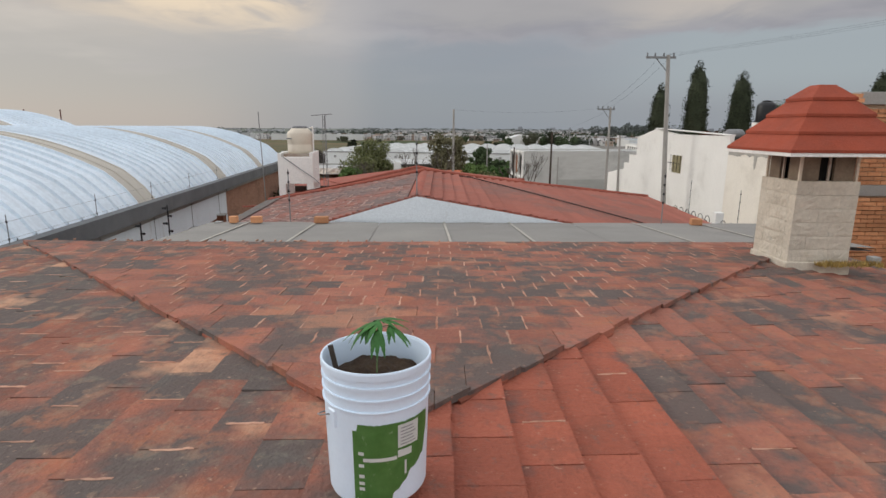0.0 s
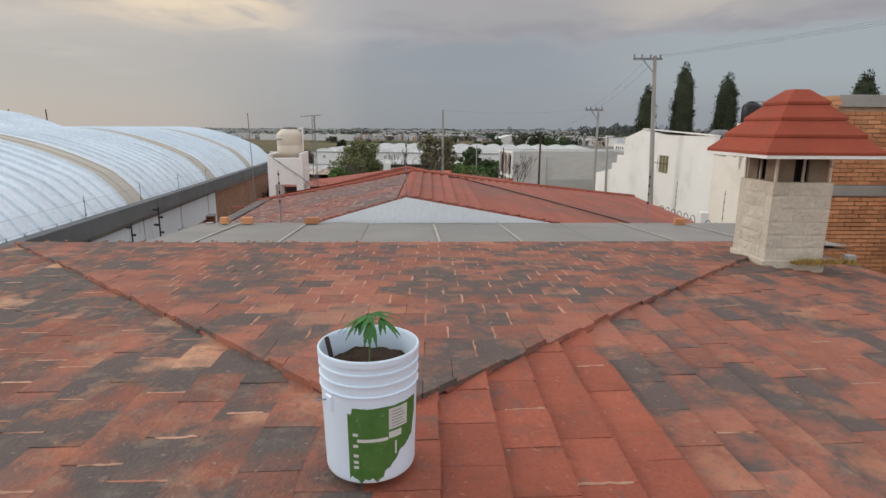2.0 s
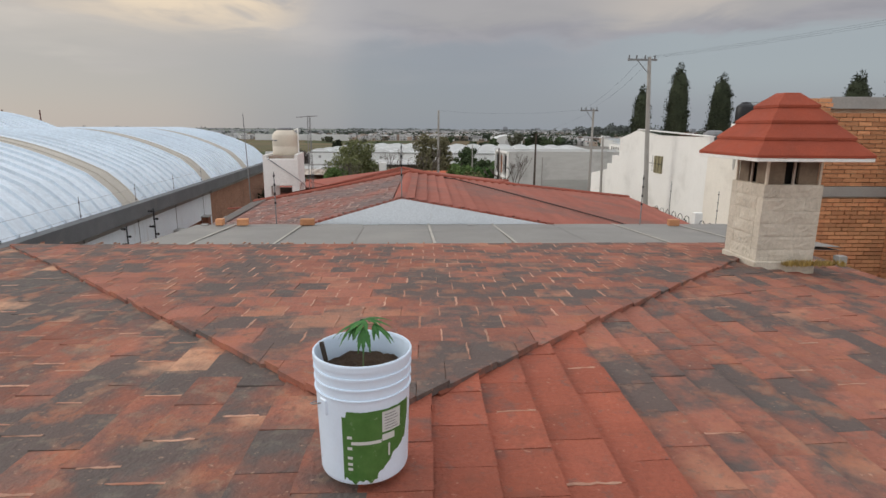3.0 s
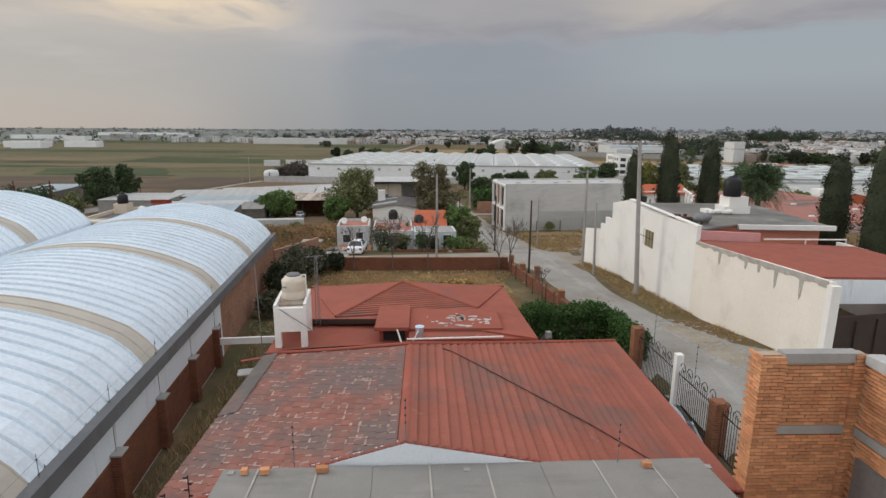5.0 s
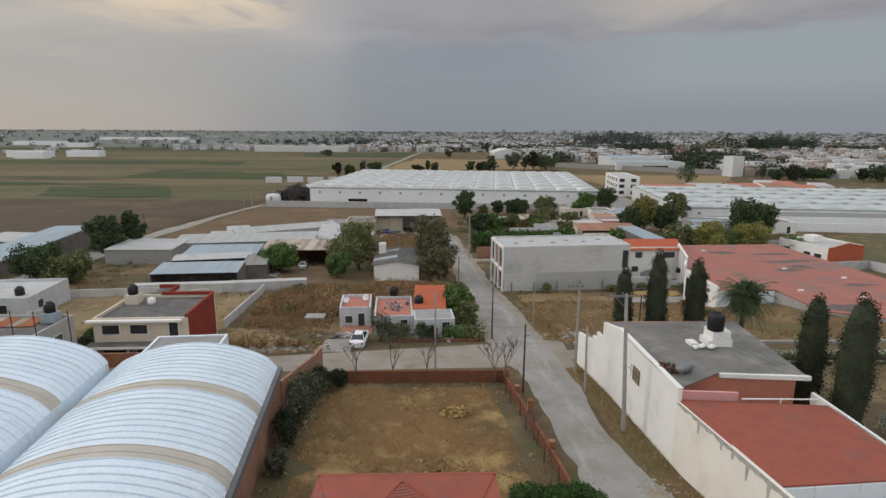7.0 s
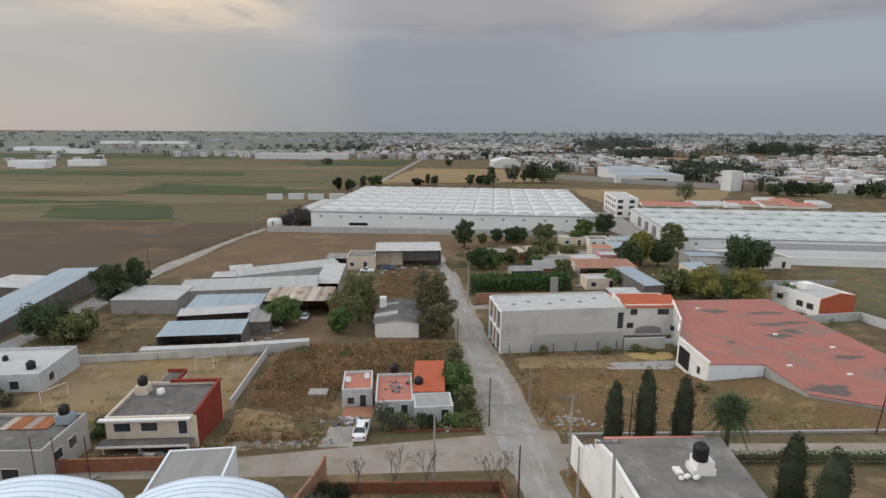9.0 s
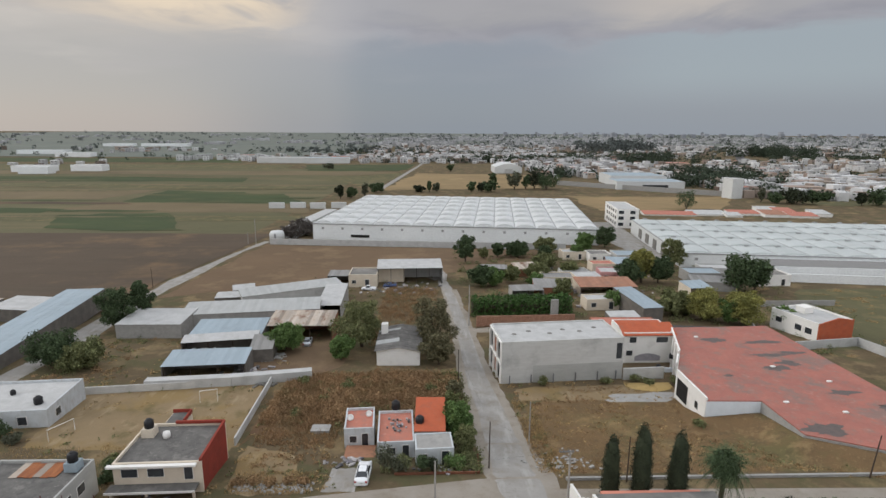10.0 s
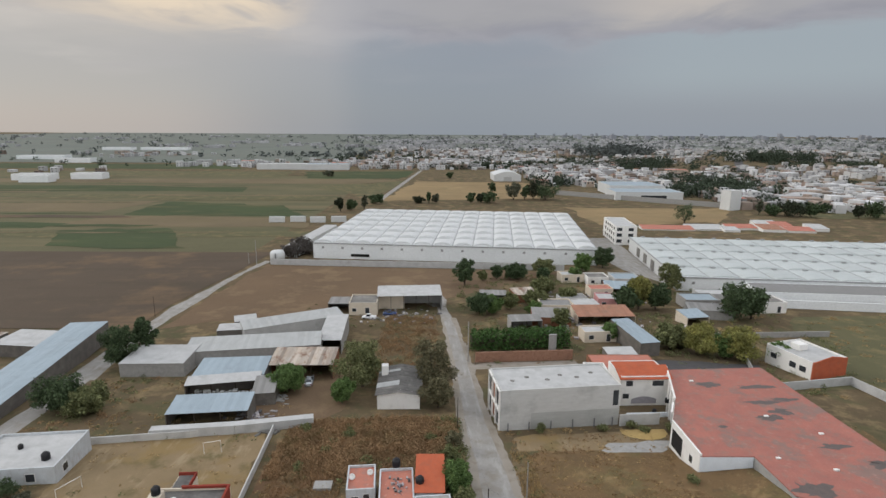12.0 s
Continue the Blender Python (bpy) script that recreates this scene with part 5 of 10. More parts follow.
# ---------------------------------------------------------------- second house
def second_house():
    o = Vector((0.8, 12.5, 4.5))
    t = thing("house", tuple(o), 0, "low house with a red gabled tile roof and white gable", "house")
    RX, Y0, Y1, YA = -0.28, 8.88, 16.85, 14.2
    f = lambda y: (y - Y0) / (Y1 - Y0)
    mix = lambda a, c, k: a + (c - a) * k
    rz = lambda y: 8.85 + 0.008 * (y - Y0)
    back = lambda x: 16.1 + 0.062 * (x + 5.2)                              # the far eave runs askew
    hip_z = lambda x, y: rz(YA) - (y - YA) * (rz(YA) - 7.84 - 0.008 * (x + 5.2)) / (back(x) - YA)      # the far end falls away as a hip
    xl, xr = (lambda y: mix(-5.85, -5.2, f(y))), (lambda y: mix(7.15, 6.95, f(y)))

    def left(u, y, h=0.0):
        """A point of the left slope, u from the ridge to the eave."""
        x = mix(RX, xl(y), u)
        return (x - o.x, y - o.y, min(mix(rz(y), mix(7.22, 7.85, f(y)), u), hip_z(x, y)) + h - o.z)

    def right(u, y, h=0.0):
        x = mix(RX, xr(y), u)
        return (x - o.x, y - o.y, min(mix(rz(y), mix(7.55, 7.88, f(y)), u), hip_z(x, y)) + h - o.z)

    def hip_end(u, far):
        """How far back a course reaches before it meets the hip."""
        return YA + (far - YA) * min(1.0, u)

    walls = Build()
    for a, c in ((-5.2, -5.0), (6.5, 6.7)):
        walls.box(a - o.x, Y0 - o.y, 0, c - o.x, 15.6 - o.y, 2.7)
    walls.box(-5.0 - o.x, 15.6 - o.y, 0, 6.5 - o.x, 15.8 - o.y, 2.85)
    part("wall", walls, M["white"], t)
    g = Build()
    edge = [right(u / 8, Y0, -0.008) for u in range(8, -1, -1)][1:] + [left(u / 8, Y0, -0.008) for u in range(1, 8)]
    edge = [(x, y - 0.062, z) for x, y, z in edge]
    g.prism([(-5.0 - o.x, Y0 - 0.062 - o.y, 0), (6.2 - o.x, Y0 - 0.062 - o.y, 0)] + edge, (0, 0.2, 0))
    part("gable_wall", g, M["bluewhite"], t, "white gable wall with rust streaks")
    for fn in (left, right):
        n = 10
        top = Build().grid(n, 26, lambda u, v: fn(u, mix(Y0 - 0.05, 16.1 if fn is left else Y1, v), -0.03))
        top.add([(x, y, z - 0.07) for x, y, z in top.v[:]], [q[::-1] for q in top.f[:]])
        part("roof", top, M["redpaint"], t)
    # left slope: faded flat bricks, course by course, the joints smeared with pale mortar
    rnd = random.Random(21)
    nc, ny = 23, 32
    rest, pale = Build(), Build()
    for i in range(nc):
        for j in range(ny):
            ua, ub = 0.035 + 0.965 * i / nc, 0.035 + 0.965 * (i + 1.05) / nc
            ya = mix(Y0, Y1, (j + (0.5 if i % 2 else 0)) / ny)
            yb = min(ya + (Y1 - Y0) / ny - 0.012, hip_end(ua, 16.1) - 0.05)
            if yb - ya < 0.05:
                continue
            lift = 0.03 + rnd.uniform(-.006, .008)
            rest.prism([left(ua, ya, 0.0), left(ua, yb, 0.0), left(ub, yb, lift), left(ub, ya, lift)], (0, 0, -0.03))
            if rnd.random() < (0.40 if ya < 13.5 else 0.12):
                k = rnd.uniform(0.01, 0.03)
                pale.prism([left(ua + 0.008, yb - k, 0.008), left(ua + 0.008, yb + k, 0.008), left(ub - 0.01, yb + k, lift + 0.006), left(ub - 0.01, yb - k, lift + 0.006)], (0, 0, -0.02))
            if rnd.random() < (0.2 if ya < 12.5 else 0.05):
                k = rnd.uniform(0.004, 0.010)
                y2 = mix(ya, yb, rnd.uniform(0.3, 1))
                pale.prism([left(ub - k, ya, lift + 0.007), left(ub - k, y2, lift + 0.007), left(ub + k * 0.3, y2, lift + 0.004), left(ub + k * 0.3, ya, lift + 0.004)], (0, 0, -0.02))
    tagged(part("roof_bricks", rest, M["fadedtile"], t, "faded flat roof bricks"), kind="stuff")
    tagged(part("joint_mortar", pale, M["palemortar"], t, "pale mortar between the roof bricks"), kind="stuff")
    # right slope: long stepped courses parallel to the ridge
    ns = 31
    for i in range(ns):
        ua, ub = i / ns, (i + 1.0) / ns
        lift = 0.034 + rnd.uniform(-.005, .006)

        def fn(u, v, ua=ua, ub=ub, lift=lift, i=i):
            y = mix(Y0, hip_end((ua + ub) / 2, Y1), v)
            w = 0.0012 * noise.noise((y * 1.3, i * 3.1, 0))
            return right(mix(ua, ub, min(1.0, u * 4 / 3)) + w, y, (0.004 + lift * u * 4 / 3 if u < 0.9 else -0.02) + 0.006 * noise.noise((y * 2.5, i, 4)))
        part("roof_course", Build().grid(4, 26, fn), M["redtile"], t)
    part("ridge_cap", Build().grid(4, 20, lambda u, v: (RX - 0.16 + 0.32 * u - o.x, mix(Y0 - 0.02, YA, v) - o.y, rz(mix(Y0, YA, v)) + 0.03 - 0.22 * abs(u - 0.5) ** 1.5 - o.z)), M["redpaint"], t, smooth=True)
    for k in range(46):
        a, c = right(k / 46, Y0, 0.012), right((k + 1) / 46, Y0, 0.012)
        part("rake_tile", Build().box(a[0], a[1] - 0.05, min(a[2], c[2]) - 0.022, c[0] - 0.008, a[1] + 0.05, (a[2] + c[2]) / 2 + 0.012), M["redpaint"], t)
    for k in range(46):
        a, c = left(k / 46, Y0, 0.012), left((k + 1) / 46, Y0, 0.012)
        part("rake_tile", Build().box(c[0] + 0.008, a[1] - 0.05, min(a[2], c[2]) - 0.018, a[0], a[1] + 0.05, (a[2] + c[2]) / 2 + 0.012), M["redpaint"], t)
    # the hipped far end, its two hips and a bare cement strip along the street-far eave
    def hip_face(u, v):
        a, c = (mix(RX, -5.2, v), mix(YA, 16.1, v)), (mix(RX, 6.95, v), mix(YA, back(6.95), v))
        x, y = mix(a[0], c[0], u), mix(a[1], c[1], u)
        return (x - o.x, y - o.y, hip_z(x, y) + 0.03 - o.z + 0.012 * noise.noise((x * 1.4, y * 2, 0)))
    part("hip_face", Build().grid(16, 12, hip_face), M["redpaint"], t, "smooth red painted hip face")
    for fn in (left, right):
        part("hip_ridge", Build().path([fn(k / 8, mix(YA, 16.1 if fn is left else Y1, k / 8), 0.035) for k in range(9)], 0.055, 8), M["redpaint"], t)
    strip = Build().grid(3, 14, lambda u, v: left(mix(0.90, 1.005, u), mix(12.4, 15.9, v), 0.045 + 0.012 * noise.noise((u * 3, v * 9, 2))))
    part("eave_strip", strip, M["greymortar"], t, "bare grey cement strip along the eave")
    # cable lying over the roof
    at = lambda x, y: tuple(Vector(right((x - RX) / (xr(y) - RX), y, 0.06)) + o) if x > RX else tuple(Vector(left((x - RX) / (xl(y) - RX), y, 0.05)) + o)
    pts = [at(x, y) for x, y in ((-1.6, 16.0), (-1.1, 15.6), (-0.5, 15.1), (0.1, 14.55), (0.95, 13.92), (1.9, 13.0), (2.7, 12.2), (3.5, 11.4), (4.3, 10.6), (5.0, 9.8), (5.7, 8.95))]
    single("cable", Build().path(pts, 0.016, 6), M["cablebrown"], (0, 0, 0), "dark brown cable lying across the red roof", "cable")


M["palemortar"] = surf("pale_roof_mortar", (0.40, 0.30, 0.26), (0.31, 0.20, 0.17), 2, 0.95, bump=0.2, island=0.2)
M["cablebrown"] = surf("dark_brown_cable", (0.05, 0.03, 0.026), None, 3, 0.7, bump=0)
second_house()


def rear_house():
    o = Vector((-0.5, 20.5, 4.5))
    t = thing("house", tuple(o), 0, "flat-roofed red house with a hipped tile roof at the back", "house")
    L = lambda pts: local(pts, o)
    part("wall", Build().box(-4.9 - o.x, 16.6 - o.y, 0, 3.9 - o.x, 24.2 - o.y, 3.0), M["redpaint"], t)
    flat = Build().prism(L([(-5.4, 16.45, 7.56), (4.0, 16.45, 7.56), (4.0, 20.2, 7.56), (-5.5, 20.2, 7.56)]), (0, 0, 0.07))
    part("roof", flat, M["redpaint"], t, "red painted concrete roof slab")
    # the main roof lies a step higher behind it
    F0, F1, R0, B1, B0 = (-5.55, 19.25, 7.93), (-1.6, 19.1, 7.98), (4.12, 16.62, 8.10), (3.95, 24.4, 7.72), (-5.35, 24.5, 7.66)
    mid = (-0.4, 18.9, 8.0)
    main = Build()
    main.prism(L([F0, F1, (-0.7, 24.45, 7.69), B0]), (0, 0, -0.14))
    main.prism(L([F1, mid, R0, B1, (-0.7, 24.45, 7.69)]), (0, 0, -0.14))
    part("roof", main, M["redpaint"], t)
    part("fascia", Build().prism(L([F0, F1, (F1[0], F1[1] - 0.05, F1[2]), (F0[0], F0[1] - 0.05, F0[2])]), (0, 0, -0.20)), M["gatebrown"], t, "dark underside of the roof edge")
    # low tiled hip that rises out of it
    p0, p1, apex = (-3.4, 19.3, 7.96), (2.3, 20.3, 7.97), (-0.9, 23.0, 8.36)
    n = 16
    hip = part("hip_face", Build().prism(L([p0, p1, apex]), (0, 0, -0.06)), M["redtile"], t)
    A, B, C = Vector(p0), Vector(p1), Vector(apex)
    for i in range(n):
        k, k2 = i / n, min(1, (i + 1.1) / n)
        up, dn = Vector((0, 0, 0.055)), Vector((0, 0, 0.02))
        q = [A.lerp(C, k) + up, B.lerp(C, k) + up, B.lerp(C, k2) + dn, A.lerp(C, k2) + dn]
        part("roof_course", Build().prism(L(q), (0, 0, -0.05)), M["redtile"], hip)
    for q in ([p0, apex, B0], [p1, B1, apex], [apex, B1, B0]):
        part("hip_face", Build().prism(L(q), (0, 0, 0.03)), M["redpaint"], t)
    for a, c in ((p0, apex), (p1, apex)):
        part("hip_ridge", Build().tube(Vector(a) - o + Vector((0, 0, 0.05)), Vector(c) - o + Vector((0, 0, 0.05)), 0.06, 0.06, 8), M["redpaint"], t)
    part("far_edge", Build().prism(L([(-5.4, 24.42, 7.66), (4.0, 24.32, 7.72), (4.0, 24.5, 7.72), (-5.4, 24.6, 7.66)]), (0, 0, 0.08)), M["redpaint"], t)
    # low roof-light with its opening
    dm = part("roof_light", Build().box(-1.55 - o.x, 17.6 - o.y, 3.15, 3.0 - o.x, 19.9 - o.y, 3.62), M["redpaint"], t, "low red rooflight box")
    part("slab", Build().box(-1.7 - o.x, 17.35 - o.y, 3.62, -0.45 - o.x, 19.9 - o.y, 3.76, 0.01), M["redpaint"], dm)
    part("opening", Build().box(-1.4 - o.x, 17.55 - o.y, 3.2, -0.6 - o.x, 17.65 - o.y, 3.6), M["dark"], dm, "dark opening")
    part("hopper", Build().box(-0.45 - o.x, 16.87 - o.y, 3.1, 3.9 - o.x, 17.6 - o.y, 3.5), M["redpaint"], dm)
    pb = Build().path([(-0.5, 16.6, 7.75), (-0.5, 16.6, 8.1), (2.9, 16.75, 8.12)], 0.035, 8)
    single("water_pipe", pb, M["white"], (0, 0, 0), "white plastic water pipe along the roof edge", "pipe")
    pb = Build().path([(-0.62, 16.55, 7.75), (-0.85, 16.9, 8.35)], 0.03, 8).path([(-0.4, 16.6, 7.8), (-0.1, 16.9, 8.3)], 0.02, 8)
    single("water_pipe", pb, M["white"], (0, 0, 0), "short white plastic pipe beside the rooflight", "pipe")
    bk = Build().lathe([(0.13, 0), (0.15, 0.36), (0.165, 0.37), (0.165, 0.39), (0.145, 0.39), (0.13, 0.05), (0.001, 0.05)], 24, (0, 0, 0))
    single("bucket", bk, M["bucket"], (-0.06, 17.1, 8.0), "plain white plastic bucket standing on the red roof", "bucket", smooth=True)


rear_house()
flakes = Build()
fr = random.Random(51)
for _ in range(46):
    x, y, q = 1.5 + fr.gauss(0, 0.55), 18.6 + fr.gauss(0, 0.4), fr.uniform(0.03, 0.13)
    ring = [(x + q * 1.5 * math.cos(k) * fr.uniform(0.5, 1.2), y + q * math.sin(k) * fr.uniform(0.5, 1.2), 8.122) for k in [0.9 * m for m in range(7)]]
    flakes.prism(ring, (0, 0, 0.004))
single("peeled_paint", flakes, M["roofbits"], (0, 0, 0), "pale patches where the red roof paint has peeled", "paint", kind="stuff")


def water_tower():
    o = (-4.72, 18.0, 7.62)
    t = thing("tank_tower", o, 6, "white rendered tank stand on four short legs", "tank stand")
    w, d = 0.56, 0.95
    for x in (-w, w - 0.22):
        for y in (-d, d - 0.24):
            part("leg", Build().box(x, y, 0, x + 0.22, y + 0.24, 0.62), M["white"], t)
    part("body", Build().box(-w, -d, 0.60, w, d, 1.48, 0.01), M["white"], t)
    part("parapet", Build().box(-w, -d, 1.48, -w + 0.1, d, 1.60).box(w - 0.1, -d, 1.48, w, d, 1.62).box(-w + 0.1, d - 0.1, 1.48, w - 0.1, d, 1.6), M["white"], t)
    part("beam", Build().box(-0.4, -0.75, 1.47, 0.42, -0.1, 1.56), M["rust"], t, "rusty steel under the tank")
    k = thing("water_tank", (-4.68, 18.1, 7.62 + 1.54), 0, "cream plastic water tank with a dark lid", "water tank")
    part("shell", Build().lathe([(0.40, 0), (0.425, 0.03), (0.43, 0.06), (0.43, 0.30), (0.42, 0.32), (0.43, 0.34), (0.43, 0.68), (0.415, 0.72), (0.30, 0.84), (0.26, 0.86), (0.001, 0.87)], 40), M["tank"], k, smooth=True)
    part("lid", Build().lathe([(0.25, 0.85), (0.25, 0.90), (0.22, 0.93), (0.001, 0.94)], 32), M["gutter"], k, "dark screw lid", smooth=True)
    part("logo_bar", Build().box(-0.36, -0.425, 0.50, -0.18, -0.405, 0.54), M["galv"], k)
    pp = Build().path([(0.46, -0.1, 0.9), (0.47, -0.1, -0.3), (0.55, -0.2, -0.5)], 0.025, 8).path([(0.30, 0.05, 0.86), (0.46, -0.1, 0.9)], 0.025, 8)
    part("pipe", pp, M["white"], k)
    single("fallen_pipe", Build().path([(-5.0, 17.02, 9.1), (-4.0, 17.02, 8.4), (-3.8, 17.03, 8.2)], 0.014, 6), M["galv"], (0, 0, 0), "thin pipe fixed slantwise on the tank stand", "pipe")
    a = thing("antenna_mast", (-4.05, 19.1, 7.62), 0, "thin lattice antenna mast with a small crossbar", "antenna")
    for x, y in ((-0.09, 0), (0.09, 0), (0, 0.14)):
        part("rail", Build().tube((x, y, 0), (x * 0.5, y * 0.5, 2.9), 0.012), M["galv"], a)
    for i in range(12):
        z = 0.2 + i * 0.22
        part("lacing_bar", Build().tube((-0.08, 0, z), (0.08, 0, z + 0.2), 0.006, n=5), M["galv"], a)
    part("boom", Build().tube((-0.45, 0, 2.85), (0.3, 0, 2.9), 0.012), M["galv"], a)
    part("element", Build().tube((-0.3, -0.3, 2.85), (-0.3, 0.3, 2.85), 0.007), M["galv"], a)
    part("element", Build().tube((0.1, -0.25, 2.88), (0.1, 0.25, 2.88), 0.007), M["galv"], a)


water_tower()


# ---------------------------------------------------------------- vaulted warehouse
def warehouse():
    t = thing("warehouse", (-10.95, 38.0, 4.4), 5.0, "long warehouse of white corrugated vaults with beige translucent strips", "warehouse")
    EZ, RISE, SPAN, LEN, STEP = 3.36, 1.82, 11.9, 56.0, 0.40

    def arc(s, k, lift=0.0):
        """Point across vault k, s from its street-side eave (0) to its far eave (1)."""
        R = (SPAN * SPAN / 4 + RISE * RISE) / (2 * RISE)
        x = -SPAN * s
        return x - (SPAN + 0.12) * k, EZ + STEP * min(1.0, 14 * min(s, 1 - s)) ** 0.6 + RISE + (1.0 if k else 0) - R + math.sqrt(max(0, R * R - (x + SPAN / 2) ** 2)) + lift

    pitch, strip = 0.615, 7.7
    for k in range(3):
        v = 0.0
        i = 0
        edges = []
        while v > -LEN:
            edges.append(v)
            v -= pitch
        for a, c in zip(edges, edges[1:]):
            mid = -(a + c) / 2
            is_strip = abs(((mid - 6.6 + 3.85) % strip) - 3.85) < 0.52
            b = Build()
            n = 42
            prof = [(0.0, 0.0), (0.03, 0.075), (0.08, 0.075), (0.10, -0.05), (0.14, -0.05), (0.17, 0.0), (1.0, 0.0)]
            p, m = [], len(prof)
            for j in range(n + 1):
                x, z = arc(j / n, k)
                p += [(x, a + (c - a) * u, z + h * (0.4 if is_strip else 1.0)) for u, h in prof]
            b.add(p, [(m * j + q, m * j + q + 1, m * (j + 1) + q + 1, m * (j + 1) + q) for j in range(n) for q in range(m - 1)])
            part("translucent_strip" if is_strip else "roof_panel", b, M["vaultstrip"] if is_strip else M["vault"], t, "beige translucent roof strip" if is_strip else "", smooth=False)
        # end wall under the arch
        pts = [(arc(j / 24, k)[0], -0.15, arc(j / 24, k)[1] - 0.02) for j in range(25)] + [(arc(1, k)[0], -0.15, 0), (arc(0, k)[0], -0.15, 0)]
        part("end_wall", Build().prism(pts, (0, -0.2, 0)), M["cream"], t)
        part("gutter", Build().box(0.02 - (SPAN + .12) * k, -LEN, EZ - 0.42, 0.32 - (SPAN + .12) * k, 0.1, EZ + 0.02), M["gutter"], t, "dark grey box gutter")
        if k:
            part("clerestory_wall", Build().box(-0.06 - (SPAN + .12) * k, -LEN, EZ, 0.0 - (SPAN + .12) * k, 0.0, EZ + 1.02), M["vault"], t, "white sheet wall between the vaults")
    part("side_wall", Build().box(-0.15, -14.0, 0, 0.05, 0, EZ - 0.42), M["brickpale"], t, "weathered bare brick side wall")
    part("cement_band", Build().box(-0.1, -LEN, EZ - 0.62, 0.075, -14.05, EZ - 0.424), M["concrete"], t, "grey cement band under the gutter")
    part("side_wall", Build().box(-0.15, -LEN, 0, 0.05, -14.0, EZ - 0.42), M["bluewhite"], t, "white plastered side wall")
    part("coping", Build().box(-0.18, -14.0, EZ - 0.60, 0.12, 0, EZ - 0.44), M["concrete"], t)
    part("end_fascia", Build().box(-SPAN, 0.0, EZ - 0.1, 0.2, 0.08, EZ + 0.02), M["gutter"], t)
    for x, v in ((-SPAN * 1.35, -6), (-SPAN * 1.2, -14)):
        part("vent_pipe", Build().tube((x, v, EZ + 1.2), (x, v, EZ + 2.9), 0.07), M["galv"], t)


M["redpost"] = surf("dark_red_post", (0.10, 0.02, 0.018), None, 3, 0.7, bump=0.05)


def brick_surface(name, c1, c2, mortar, bw=0.28, bh=0.08):
    """Brickwork for walls that stay far from the camera."""
    m = surf(name, c1, c2, 1.5, 0.93, bump=0.2, stain=[((c2[0] * .5, c2[1] * .5, c2[2] * .55), 0.5, (0.52, 0.7), 0.5)])
    n, l = m.node_tree.nodes, m.node_tree.links
    b = n["Principled BSDF"]
    old = b.inputs["Base Color"].links[0].from_socket
    geo = n.new("ShaderNodeNewGeometry")
    sp = n.new("ShaderNodeSeparateXYZ")
    l.new(geo.outputs["Position"], sp.inputs[0])
    add = n.new("ShaderNodeMath")
    l.new(sp.outputs[0], add.inputs[0])
    l.new(sp.outputs[1], add.inputs[1])
    cb = n.new("ShaderNodeCombineXYZ")
    l.new(add.outputs[0], cb.inputs[0])
    l.new(sp.outputs[2], cb.inputs[1])
    br = n.new("ShaderNodeTexBrick")
    l.new(cb.outputs[0], br.inputs["Vector"])
    for k, v in (("Scale", 1.0), ("Mortar Size", 0.009), ("Brick Width", bw), ("Row Height", bh), ("Bias", 0.0)):
        br.inputs[k].default_value = v
    br.inputs["Color1"].default_value = (1, 1, 1, 1)
    br.inputs["Color2"].default_value = (0.72, 0.72, 0.72, 1)
    br.inputs["Mortar"].default_value = (*mortar, 1)
    mx = n.new("ShaderNodeMix")
    mx.data_type, mx.blend_type = "RGBA", "MULTIPLY"
    mx.inputs[0].default_value = 1
    l.new(old, mx.inputs[6])
    l.new(br.outputs["Color"], mx.inputs[7])
    l.new(mx.outputs[2], b.inputs["Base Color"])
    return m


M["brickwall"] = brick_surface("brick_wall_far", (0.30, 0.125, 0.065), (0.22, 0.092, 0.052), (1.25, 1.5, 1.7))
M["brickpale"] = brick_surface("weathered_brick_wall", (0.37, 0.20, 0.13), (0.30, 0.155, 0.10), (1.2, 1.35, 1.5))
M["brickbrown"] = brick_surface("brown_brick_wall", (0.22, 0.085, 0.046), (0.165, 0.066, 0.038), (1.2, 1.3, 1.4))
warehouse()


def fence_post(at, h, lean=0.0, group="electric fence posts", name="electric_fence_post"):
    p = thing(name, at, 0, "thin steel electric-fence post with black insulators", "fence post", group)
    part("rod", Build().tube((0, 0, 0), (lean, 0, h), 0.011, 0.009), M["galv"], p)
    for i in range(4):
        z = h * (0.42 + 0.17 * i)
        part("insulator", Build().lathe([(0.012, -0.022), (0.022, -0.014), (0.013, 0), (0.022, 0.014), (0.012, 0.022)], 8), M["iron"], p, at=(lean * z / h, 0, z))
    return p


